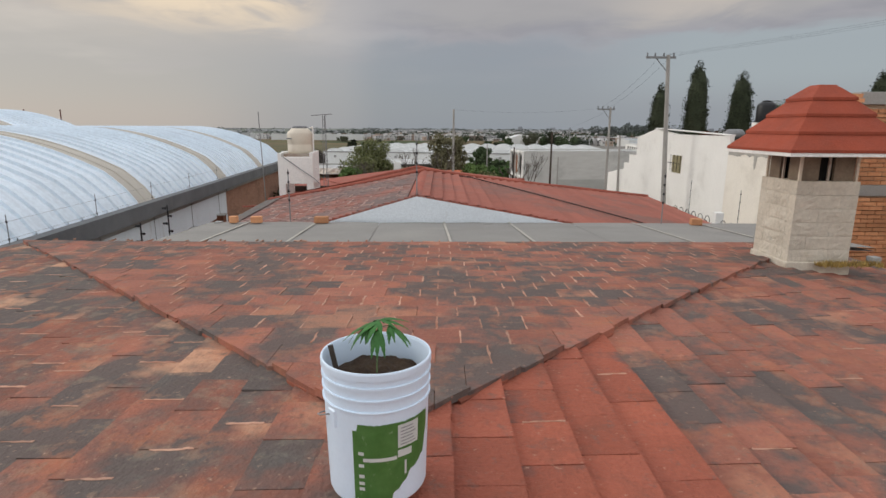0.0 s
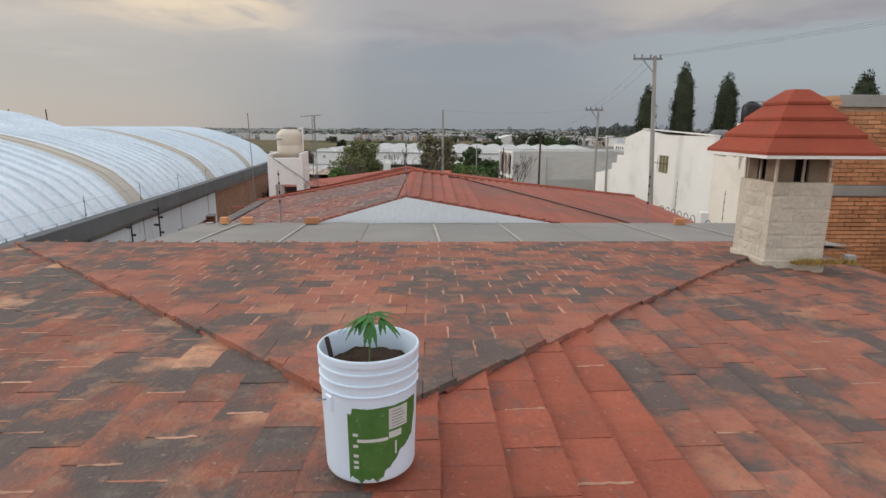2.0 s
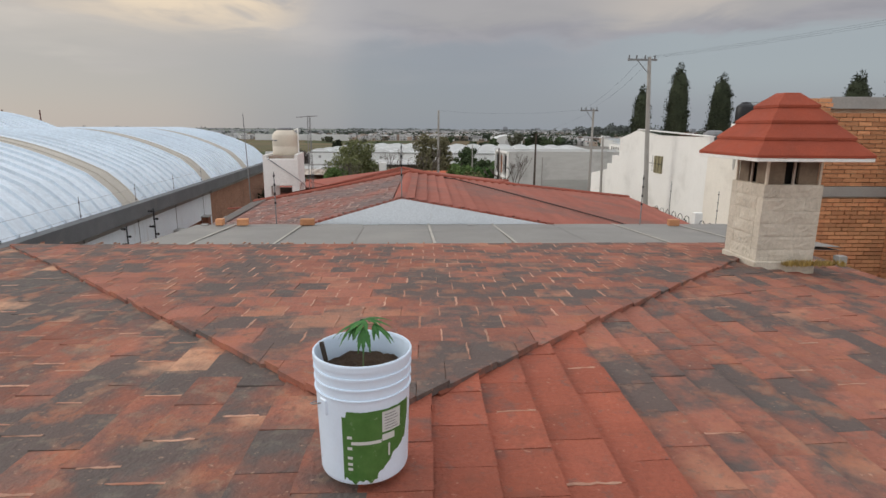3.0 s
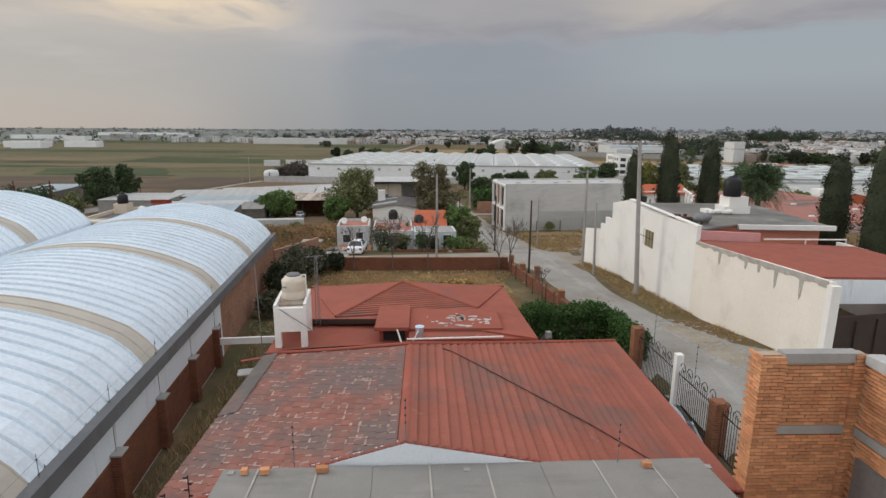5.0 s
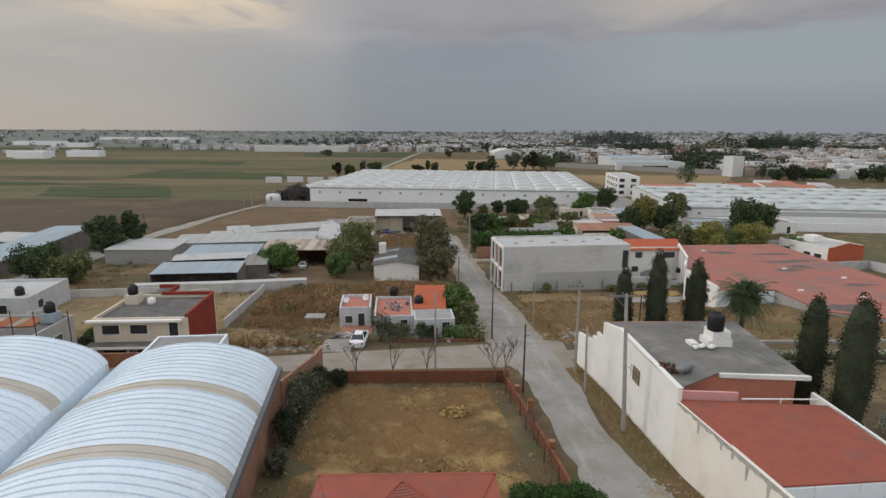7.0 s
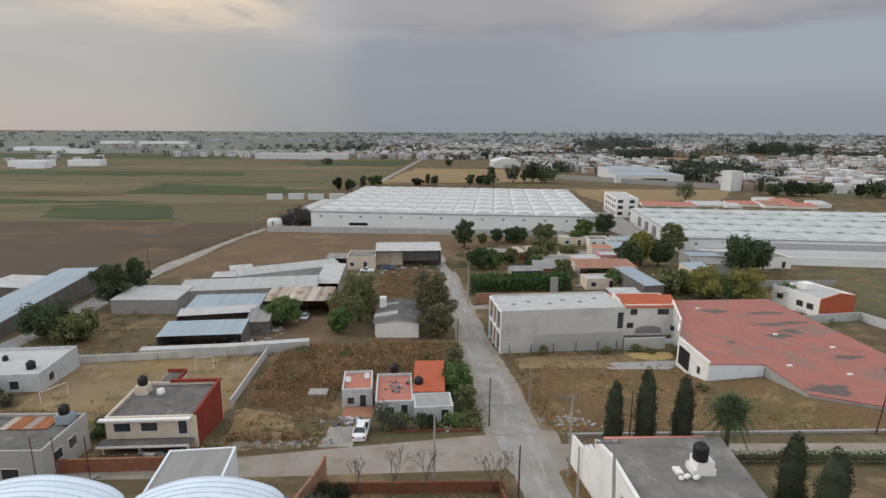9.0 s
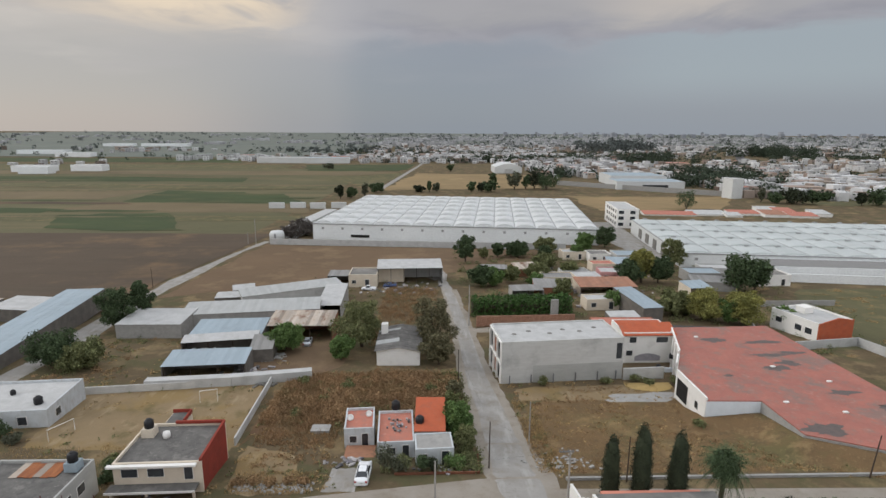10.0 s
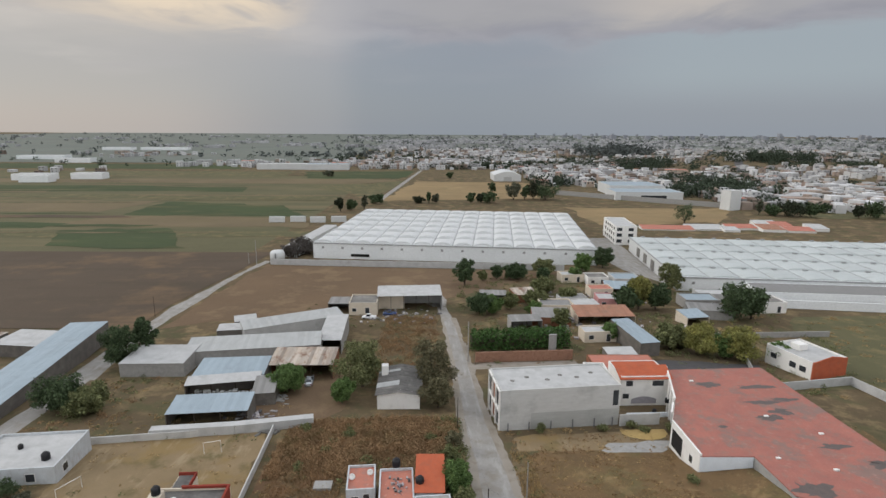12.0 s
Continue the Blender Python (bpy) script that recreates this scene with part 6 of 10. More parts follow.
def west_wall():
    """Brick boundary wall with pillars below the warehouse."""
    t = thing("boundary_wall", (-9.58, 23.6, 4.45), 5.0, "brown brick boundary wall with square pillars", "wall")
    part("wall", Build().box(-0.3, -30.0, 0, -0.05, 0.2, 1.66), M["brickbrown"], t)
    for i in range(9):
        v = -0.9 - 3.35 * i
        pl = part("pillar", Build().box(-0.12, v - 0.2, 0, 0.22, v + 0.2, 1.82, 0.01), M["brickbrown"], t)
        part("cap", Build().box(-0.16, v - 0.24, 1.82, 0.26, v + 0.24, 1.88, 0.01), M["concrete"], pl)
    part("coping", Build().box(-0.32, -30.0, 1.66, -0.03, 0.2, 1.70, 0.01), M["brickbrown"], t)
    m = Matrix(t.matrix_basis)
    for i in range(8):
        q = m @ Vector((0.02, -0.9 - 3.35 * i, 1.88))
        fence_post(tuple(q), 2.04, 0.0)
    wires = Build()
    for k in range(4):
        z = 1.88 + 2.04 * (0.42 + 0.17 * k)
        wires.tube(m @ Vector((0.02, 0, z)), m @ Vector((0.02, -27, z)), 0.003, n=4)
    single("fence_wire", wires, M["galv"], (0, 0, 0), "thin electric-fence wires over the boundary wall", "wire")
    # far continuation: bare brick wall with the beam to the tank stand
    part("beam", Build().box(0.2, -1.0, 1.05, 4.0, -0.85, 1.35), M["white"], t, "white tie beam")


west_wall()


def wire_fence_posts():
    for x, y, z, h in ((-2.62, 8.8, 8.35, 0.98), (4.25, 8.78, 8.36, 0.95), (-0.28, 8.9, 8.86, 1.0)):
        fence_post((x, y, z), h)


def white_building():
    """Long white street wall with a flat-roofed house and a lower red-roofed part behind."""
    o = Vector((20.5, 32, 3.6))
    t = thing("house", tuple(o), 0, "white walled house with a flat concrete roof beside the street", "house")
    L = lambda pts: local(pts, o)
    lx = lambda y: float(np.interp(y, (20, 30, 43, 49), (17.0, 16.15, 15.6, 15.25)))

    def wall(y0, y1, tops, name="street_wall", mat="white", label=""):
        ys = [y0 + (y1 - y0) * i / (len(tops) - 1) for i in range(len(tops))]
        f = [(lx(y0), y0, gz(y0) - 0.3), (lx(y1), y1, gz(y1) - 0.3)] + [(lx(y), y, z) for y, z in zip(ys[::-1], tops[::-1])]
        part(name, Build().prism(L(f), (0.25, 0, 0)), M[mat], t, label)
    wall(20.0, 30.0, (9.15, 8.85), mat="offwhite", label="cream-stained street wall")
    wall(30.0, 43.2, (9.72, 9.70, 9.72, 10.05, 9.40))
    wall(43.2, 44.6, (8.0, 8.0))
    wall(44.6, 45.6, (7.3, 7.3))
    wall(45.6, 49.3, (6.8, 6.2))
    # bare cement coping with drip stains on the lower wall
    def band(u, v):
        y = 20.1 + 9.85 * u
        top = 9.17 - 0.30 * u
        drop = 0.20 + 0.12 * noise.noise((y * 1.7, 2.0, 0)) + 0.07 * noise.noise((y * 6, 5.0, 0)) + 0.10 * (1 - u)
        return (lx(y) - 0.018 - o.x, y - o.y, top - drop * (1 - v) - o.z)
    cement = Build().grid(90, 2, band)
    cement.add([(x + 0.016, y, z) for x, y, z in cement.v[:]], [q[::-1] for q in cement.f[:]])
    part("cement_band", cement, M["stainband"], t, "grey bare cement band with a ragged stained edge")
    for y, d in ((27.6, 0.5), (23.2, 0.7), (21.6, 0.8), (25.4, 0.25), (24.4, 0.2)):
        z = float(np.interp(y, (20, 30), (8.72, 8.45)))
        f = [(lx(y) - 0.012, y - 0.16, z + .3), (lx(y) - 0.012, y + 0.14, z + .3), (lx(y) - 0.012, y + 0.09, z - d * 0.5), (lx(y) - 0.012, y + 0.02, z - d), (lx(y) - 0.012, y - 0.07, z - d * 0.8)]
        part("cement_drip", Build().prism(L(f), (0.03, 0, 0)), M["stainband"], t)
    part("coping", Build().prism(L([(lx(30) - .05, 30, 9.72), (lx(30) + .3, 30, 9.72), (lx(39.9) + .3, 39.9, 10.07), (lx(39.9) - .05, 39.9, 10.07)]), (0, 0, 0.06)), M["white"], t)
    # window in the street wall
    w = part("window", Build().box(lx(36.4) - 0.02 - o.x, 35.5 - o.y, 7.2 - o.z, lx(36.4) + 0.05 - o.x, 37.6 - o.y, 8.35 - o.z), M["curtain"], t, "yellow-curtained window with dark bars")
    for y in (35.5, 36.0, 36.52, 37.05, 37.57):
        part("bar", Build().box(lx(36.4) - 0.04 - o.x, y - o.y, 7.28 - o.z, lx(36.4) - 0.021 - o.x, y + 0.035 - o.y, 8.37 - o.z), M["iron"], w)
    part("bar", Build().box(lx(36.4) - 0.055 - o.x, 35.5 - o.y, 7.8 - o.z, lx(36.4) - 0.041 - o.x, 37.6 - o.y, 7.84 - o.z), M["iron"], w)
    # roofs
    part("roof", Build().prism(L([(16.3, 30.6, 9.28), (20.4, 33.2, 9.24), (26.2, 32.6, 9.20), (27.2, 43.6, 9.18), (15.9, 43.2, 9.30)]), (0, 0, 0.10)), M["roofconcrete"], t, "weathered grey concrete roof")
    part("fascia", Build().prism(L([(20.4, 33.0, 9.02), (26.4, 32.4, 9.02), (26.4, 32.4, 9.32), (20.4, 33.0, 9.32)]), (0, 0.25, 0)), M["white"], t, "white roof edge")
    part("body", Build().box(16.6 - o.x, 33.32 - o.y, -0.6, 26.0 - o.x, 44.0 - o.y, 5.55), M["salmonwall"], t, "salmon-painted rear wall")
    part("pink_wall", Build().prism(L([(16.3, 30.25, 8.6), (20.2, 30.3, 8.6), (20.2, 30.3, 9.25), (16.3, 30.25, 9.45)]), (0, 0.2, 0)), M["pink"], t, "pink painted parapet wall")
    part("tank_plinth", Build().box(21.9 - o.x, 37.7 - o.y, 5.7, 23.8 - o.x, 39.1 - o.y, 6.25).box(22.2 - o.x, 37.7 - o.y, 6.25, 23.6 - o.x, 39.1 - o.y, 6.95), M["white"], t, "white tank plinth")
    part("tank_step", Build().box(20.6 - o.x, 37.8 - o.y, 5.65, 21.2 - o.x, 38.7 - o.y, 6.0), M["white"], t)
    k = thing("water_tank", (22.6, 38.2, 10.55), 0, "black plastic water tank on a white plinth", "water tank")
    k.matrix_basis = k.matrix_basis @ Matrix.Scale(1.15, 4)
    part("shell", Build().lathe([(0.50, 0), (0.53, 0.05), (0.53, 0.95), (0.48, 1.05), (0.3, 1.2), (0.001, 1.22)], 32), M["blacktank"], k, smooth=True)
    part("lid", Build().lathe([(0.26, 1.18), (0.26, 1.26), (0.001, 1.3)], 24), M["blacktank"], k, smooth=True)
    g = thing("gas_tank", (17.9, 33.0, 9.40), 25, "grey gas cylinder lying among rusty scrap on the roof", "gas tank")
    part("cylinder", Build().lathe([(0.02, -0.75), (0.22, -0.68), (0.30, -0.5), (0.30, 0.5), (0.22, 0.68), (0.02, 0.75)], 20), M["galv"], g, smooth=True, at=pose(0, 0, 0.38, 0, 90, 0))
    part("cradle", Build().box(-0.5, -0.2, 0, -0.4, 0.2, 0.2).box(0.4, -0.2, 0, 0.5, 0.2, 0.2), M["rust"], g)
    sc = Build()
    rnd = random.Random(9)
    for _ in range(26):
        x, y = rnd.uniform(-1.0, 0.5), rnd.uniform(-0.5, 0.5)
        sc.box(x, y, 0, x + rnd.uniform(.1, .5), y + rnd.uniform(.1, .3), rnd.uniform(.1, .55))
    single("scrap_heap", sc, M["rustbrown"], (17.1, 33.3, 9.40), "heap of rusty scrap on the concrete roof", "scrap", kind="stuff")
    for i in range(5):
        single("loose_bag", Build().lathe([(0.12, 0), (0.22, 0.08), (0.2, 0.22), (0.05, 0.3)], 10), M["white"], (20.7 + 0.35 * i + 0.1 * (i % 2), 37.2 + 0.15 * (i % 3), 9.4), "white lump of hardened plaster on the roof", "rubble", "plaster lumps on the roof", smooth=True)
    # lower part with the red roof
    r = thing("annex", (22.5, 25, 4.4), 0, "white-walled annex under a sloping red roof", "building")
    A = Vector((22.5, 25, 4.4))
    part("roof", Build().prism(local([(17.05, 21.2, 8.98), (25.6, 22.3, 8.55), (25.8, 29.9, 8.45), (16.3, 30.2, 8.80)], A), (0, 0, 0.10)), M["redpaint"], r, "sloping red painted roof")
    part("front_wall", Build().prism(local([(17.0, 21.1, 7.85), (25.4, 22.2, 7.5), (25.4, 22.2, 8.55), (17.0, 21.1, 8.96)], A), (-0.04, 0.22, 0)), M["bluewhite"], r, "pale blue-white wall over the gate")
    part("back_wall", Build().box(26.2 - A.x, 23 - A.y, 0, 26.4 - A.x, 32 - A.y, 4.0), M["white"], r)
    part("corner_post", Build().box(16.95 - A.x, 19.8 - A.y, 0, 17.35 - A.x, 20.15 - A.y, 4.62, 0.01), M["white"], r, "white corner post")
    gt = part("gate", Build().prism(local([(17.5, 20.1, 4.45), (26.5, 22.0, 4.45), (26.5, 22.0, 7.4), (17.5, 20.1, 7.6)], A), (-0.02, 0.06, 0)), M["gatebrown"], r, "dark brown sheet-metal gate")
    for i in range(9):
        u = i / 8
        x, y = 17.5 + 9 * u, 20.06 + 1.9 * u
        part("rib", Build().box(x - 0.03 - A.x, y - 0.05 - A.y, 0.05, x + 0.03 - A.x, y - A.y, 2.95), M["gatebrown"], gt)
    part("terrace_rail", Build().path(local([(20.3, 30.1, 8.95), (25.2, 29.95, 8.95), (25.2, 29.95, 8.4)], A), 0.05, 6).path(local([(22.8, 30.02, 8.94), (22.8, 30.02, 8.5)], A), 0.04, 6), M["white"], r, "white terrace rail")


M["rustbrown"] = surf("rusty_scrap", (0.12, 0.06, 0.04), (0.07, 0.045, 0.035), 3, 0.9, bump=0.2, island=0.4)
white_building()


def brick_building():
    """Unfinished brick wall with columns and cement beams."""
    t = thing("brick_building", (9.3, 8.97, 4.6), 0, "unfinished orange brick wall with columns and grey cement beams", "building")
    rnd = random.Random(17)
    core = Build().box(-2.1, 0.03, 0, 0.2, 0.25, 6.1).box(0.16, -5.0, 0, 0.40, 0.03, 6.1)
    part("core", core, M["joint"], t, "mortar behind the bricks")
    count = 0
    rest = Build()
    BW, BH, BD = 0.245, 0.068, 0.06
    shapes = [Build().box(-BW / 2, 0, -BH / 2, BW / 2, BD, BH / 2).mesh("brick", M["brick"]) for _ in range(1)]

    def lay(x0, x1, z0, z1, y, odd=0):
        nonlocal count
        z, r = z0, odd
        while z + BH < z1:
            x = x0 + (0 if r % 2 else -(BW + 0.012) / 2)
            while x < x1 - 0.05:
                a, c = max(x, x0), min(x + BW, x1)
                if c - a > 0.05:
                    q = rnd.uniform(-0.006, 0.004)
                    if count < 300 and c - a > BW - 0.001 and z > 4.3 and a < 0.6:
                        count += 1
                        part("brick", shapes[0], M["brick"], t, at=((a + c) / 2, y + q, z + BH / 2))
                    else:
                        rest.box(a, y + q, z, c, y + BD, z + BH)
                x += BW + 0.012
            z += BH + 0.013
            r += 1
    lay(-2.16, -1.62, 0.3, 6.14, -0.16)          # corner column
    lay(-1.62, 0.02, 4.50, 5.93, -0.03)
    lay(-1.62, 0.02, 0.3, 4.28, -0.03, 1)
    lay(-0.10, 0.30, 0.3, 6.14, -0.10)            # corner column
    z, r = 0.3, 0
    while z + BH < 6.1:                          # wall that returns along the passage
        y = -0.11 - (0.13 if r % 2 else 0)
        while y > -5.0 and not 4.28 < z + BH / 2 < 4.5:
            rest.box(0.10 + rnd.uniform(-.005, .005), y - BW, z, 0.2, y, z + BH)
            y -= BW + 0.012
        z += BH + 0.013
        r += 1
    z, r = 0.3, 0
    while z + BH < 6.14:                         # flank of the outer column
        for y in (-0.155, 0.10) if r % 2 else (-0.155, -0.02):
            rest.box(-2.165, y, z, -2.1, y + (0.12 if r % 2 == 0 and y < -.1 else 0.24), z + BH)
        z += BH + 0.013
        r += 1
    tagged(part("bricks", rest, M["brick"], t, "farther orange bricks"), kind="stuff")
    part("beam", Build().box(-1.62, -0.05, 4.29, 0.02, 0.2, 4.49, 0.006), M["concrete"], t, "grey cement beam")
    part("beam", Build().box(0.08, -5.0, 4.29, 0.42, -0.12, 4.49, 0.006), M["concrete"], t, "grey cement beam")
    part("beam", Build().box(-1.62, -0.06, 5.94, 0.02, 0.22, 6.16, 0.006), M["concrete"], t, "grey cement cap beam")
    part("beam", Build().box(0.06, -5.0, 5.94, 0.44, -0.12, 6.16, 0.006), M["roofbits"], t, "pale cement cap")
    part("door_sheet", Build().box(0.02, -1.6, 0, 0.09, -0.35, 3.9), M["galv"], t, "grey sheet-metal door")


brick_building()


# ---------------------------------------------------------------- plants
def leaf_cloud(blobs, n, size, seed, flat=0.0, shell=0.55):
    """Many small leaf clumps in uneven lobes. blobs: x, y, z, rx, ry, rz."""
    rnd = np.random.default_rng(seed)
    w = np.array([b[3] * b[4] * b[5] for b in blobs]) ** 0.67
    pick = rnd.choice(len(blobs), n, p=w / w.sum())
    B = np.array(blobs)[pick]
    d = rnd.normal(size=(n, 3))
    d /= np.linalg.norm(d, axis=1)[:, None]
    r = shell + (1 - shell) * rnd.random(n) ** 0.6
    r *= 1 + 0.16 * rnd.normal(size=n)
    c = B[:, :3] + d * B[:, 3:] * r[:, None]
    a = rnd.normal(size=(n, 3))
    a[:, 2] *= 1 - flat
    a /= np.linalg.norm(a, axis=1)[:, None]
    b2 = np.cross(a, rnd.normal(size=(n, 3)))
    b2 /= np.linalg.norm(b2, axis=1)[:, None]
    s = size * (0.6 + 0.8 * rnd.random(n))[:, None]
    v = np.stack([c - a * s, c + b2 * s * 0.55, c + a * s, c - b2 * s * 0.55], 1).reshape(-1, 3)
    out = Build()
    out.v = [tuple(p) for p in v.tolist()]
    out.f = [(4 * i, 4 * i + 1, 4 * i + 2, 4 * i + 3) for i in range(n)]
    return out


def tree(at, h, r, mat="leaf", seed=1, n=2600, label="leafy green tree", group="", trunk=0.35, size=0.26, name="tree", lobes=15):
    rnd = random.Random(seed)
    if at[1] < 300:                      # broad spreading crowns of the village
        h, r, n, lobes = h * 1.33, r * 1.25, int(n * 2.3), lobes + 14
    t = thing(name, at, rnd.uniform(0, 360), label, "tree", group)
    b = Build()
    tr = max(0.08, h * 0.025)
    b.tube((0, 0, -0.2), (0.1 * rnd.uniform(-1, 1), 0.1 * rnd.uniform(-1, 1), h * trunk), tr * 1.3, tr, 8)
    zc, rz = (h * 0.53, h * 0.50) if at[1] < 300 else (h * (0.5 + trunk * 0.35), h * (0.5 - trunk * 0.35))
    blobs = [(0, 0, zc, r * 0.55, r * 0.55, rz * 0.66)]
    for i in range(lobes):
        a = 2.4 * i + rnd.uniform(-.5, .5)
        u = -0.92 + 1.78 * (i + 0.5) / lobes
        q = r * math.sqrt(max(0.05, 1 - u * u)) * rnd.uniform(0.35, 0.98)
        z = zc + rz * u * 0.72
        k = r * rnd.uniform(0.14, 0.38)
        blobs.append((q * math.cos(a), q * math.sin(a), z, k, k, k * rnd.uniform(0.7, 1.0)))
        if i % 2 == 0:
            b.tube((0, 0, h * trunk * 0.9), (q * math.cos(a), q * math.sin(a), z), tr * 0.5, tr * 0.15, 5)
    part("trunk", b, M["trunk"], t)
    part("crown", leaf_cloud(blobs, int(n * 1.7), size * 0.85, seed, shell=0.35), M[mat], t)
    return t


def cypress(at, h, r, seed):
    rnd = random.Random(seed)
    t = thing("cypress_tree", at, 0, "tall dark columnar cypress", "tree", "cypresses behind the white house")
    part("trunk", Build().tube((0, 0, -0.2), (0, 0, h * 0.8), 0.2, 0.05, 8), M["trunk"], t)
    prof = [(r * 0.5, h * 0.03), (r * 0.62, h * 0.12), (r * 0.74, h * 0.35), (r * 0.74, h * 0.6), (r * 0.66, h * 0.8), (r * 0.45, h * 0.92), (0.02, h * 0.97)]
    core = Build().lathe(prof, 16)
    core.v = [(x * (1 + 0.12 * noise.noise((x * 2, y * 2, z))), y * (1 + 0.12 * noise.noise((x * 2, y * 2, z + 5))), z) for x, y, z in core.v]
    part("inner_foliage", core, M["leafdark"], t, smooth=True)
    blobs = []
    n = 26
    for i in range(n):
        u = (i + 0.5) / n
        k = 0.92 * r * (0.72 + 0.28 * math.sin(math.pi * min(1.0, u * 1.1))) * min(1.0, (1.015 - u) * 7) ** 0.5
        a, q = rnd.uniform(0, 6.28), r * 0.22
        blobs.append((q * 0.5 * math.cos(a), q * 0.5 * math.sin(a), h * (0.05 + 0.93 * u), k * rnd.uniform(0.86, 1.0), k * rnd.uniform(0.86, 1.0), h * 0.05))
    part("crown", leaf_cloud(blobs, 17000, 0.07, seed, shell=0.75), M["leafdark"], t)


def bush(at, h, r, mat, seed, label, group="bushes", name="bush", n=700, size=0.16):
    rnd = random.Random(seed)
    t = thing(name, at, 0, label, "bush", group)
    b = Build()
    blobs = []
    for i in range(5):
        a, q = rnd.uniform(0, 6.28), r * rnd.uniform(.1, .6)
        b.tube((0, 0, -0.1), (q * math.cos(a), q * math.sin(a), h * 0.6), 0.04, 0.015, 5)
        k = r * rnd.uniform(.4, .6)
        blobs.append((q * math.cos(a), q * math.sin(a), h * rnd.uniform(.4, .7), k, k, h * 0.32))
    part("stem", b, M["trunk"], t)
    part("foliage", leaf_cloud(blobs, n, size, seed), M[mat], t)


def bare_tree(at, h, seed):
    rnd = random.Random(seed)
    t = thing("bare_tree", at, 0, "small leafless tree beside the brick lot wall", "tree", "bare trees along the lot wall")
    b = Build()

    def grow(p, d, l, r, k):
        q = p + d * l
        b.tube(p, q, r, r * 0.65, 5, caps=False)
        if k:
            for _ in range(3 if k > 1 else 4):
                nd = (d + Vector((rnd.uniform(-.55, .55), rnd.uniform(-.55, .55), rnd.uniform(-.05, .35)))).normalized()
                grow(q, nd, l * rnd.uniform(.62, .85), r * 0.6, k - 1)
    grow(Vector((0, 0, -0.1)), Vector((0, 0, 1)), h * 0.3, 0.07, 4)
    part("trunk", b, M["twig"], t)


def palm(at, h, seed):
    rnd = random.Random(seed)
    t = thing("palm_tree", at, 0, "bushy green palm with drooping fronds", "tree")
    part("trunk", Build().tube((0, 0, -0.2), (0.1, 0, h), 0.28, 0.2, 10), M["trunk"], t)
    part("crown", leaf_cloud([(0.1, 0, h, 1.2, 1.2, 1.1), (0.1, 0, h - 0.9, 1.2, 1.2, 1.1)], 3000, 0.14, seed, shell=0.3), M["leafdeep"], t)
    for i in range(170):
        a, e = rnd.uniform(0, 6.28), rnd.uniform(-0.9, 1.4)
        L = rnd.uniform(1.6, 2.8)
        b = Build()
        pts = []
        for k in range(7):
            u = k / 6
            q = L * u
            pts.append(Vector((q * math.cos(a) * math.cos(e * (1 - .4 * u)), q * math.sin(a) * math.cos(e * (1 - .4 * u)), q * math.sin(e) - 1.1 * u * u)))
        side = Vector((-math.sin(a), math.cos(a), 0))
        for k in range(6):
            for s in (-1, 1):
                for m in range(3):
                    p = pts[k].lerp(pts[k + 1], m / 3)
                    tip = p + side * s * 0.55 * (1.05 - k / 7) + (pts[k + 1] - pts[k]) * 0.8 + Vector((0, 0, -0.18))
                    b.add([p, p + (pts[k + 1] - pts[k]) * 0.16, tip], [(0, 1, 2)])
        part("frond", b, M["leafdeep"], t, at=(0.1, 0, h))


def blades(name, spots, material, label, seed, category="grass"):
    """Dry stems as one object. spots: x0, y0, x1, y1, count, height, width, dz."""
    rnd = np.random.default_rng(seed)
    V = []
    for x0, y0, x1, y1, n, h, w in spots:
        x, y = rnd.uniform(x0, x1, n), rnd.uniform(y0, y1, n)
        keep = np.array([noise.noise((a * 0.22, b * 0.22, seed)) + 0.35 * noise.noise((a * 0.9, b * 0.9, seed)) for a, b in zip(x, y)]) > -0.30
        x, y = x[keep], y[keep]
        z = np.array([gz(q, p) for p, q in zip(x, y)])
        a = rnd.uniform(0, 6.28, len(x))
        hh = h * (0.45 + 0.75 * rnd.random(len(x)))
        lx, ly = rnd.normal(0, 0.28, len(x)) * hh, rnd.normal(0, 0.28, len(x)) * hh
        ww = w * (0.5 + rnd.random(len(x)))
        V.append(np.stack([np.stack([x - ww * np.cos(a), y - ww * np.sin(a), z], 1), np.stack([x + ww * np.cos(a), y + ww * np.sin(a), z], 1), np.stack([x + lx, y + ly, z + hh], 1)], 1))
    v = np.concatenate(V).reshape(-1, 3)
    b = Build()
    b.v = [tuple(p) for p in v.tolist()]
    b.f = [(3 * i, 3 * i + 1, 3 * i + 2) for i in range(len(v) // 3)]
    single(name, b, material, (0, 0, 0), label, category, kind="stuff")


# ---------------------------------------------------------------- houses of the middle distance
def window(parent, face, u, z, w, h, W, D, mat="glass"):
    """A window in the front (f), left (l) or right (r) wall of a box house."""
    d = 0.05
    if face == "f":
        b = Build().box(u - .06, -d, z - .06, u + w + .06, 0.02, z + h + .06)
        p = Build().box(u, -d - .015, z, u + w, -d + 0.005, z + h)
    elif face == "l":
        b = Build().box(-d, u - .06, z - .06, 0.02, u + w + .06, z + h + .06)
        p = Build().box(-d - .015, u, z, -d + .005, u + w, z + h)
    else:
        b = Build().box(W - .02, u - .06, z - .06, W + d, u + w + .06, z + h + .06)
        p = Build().box(W + d - .005, u, z, W + d + .015, u + w, z + h)
    f = part("window", b, M["white"], parent)
    part("pane", p, M[mat], f, "dark glass pane")
    return f


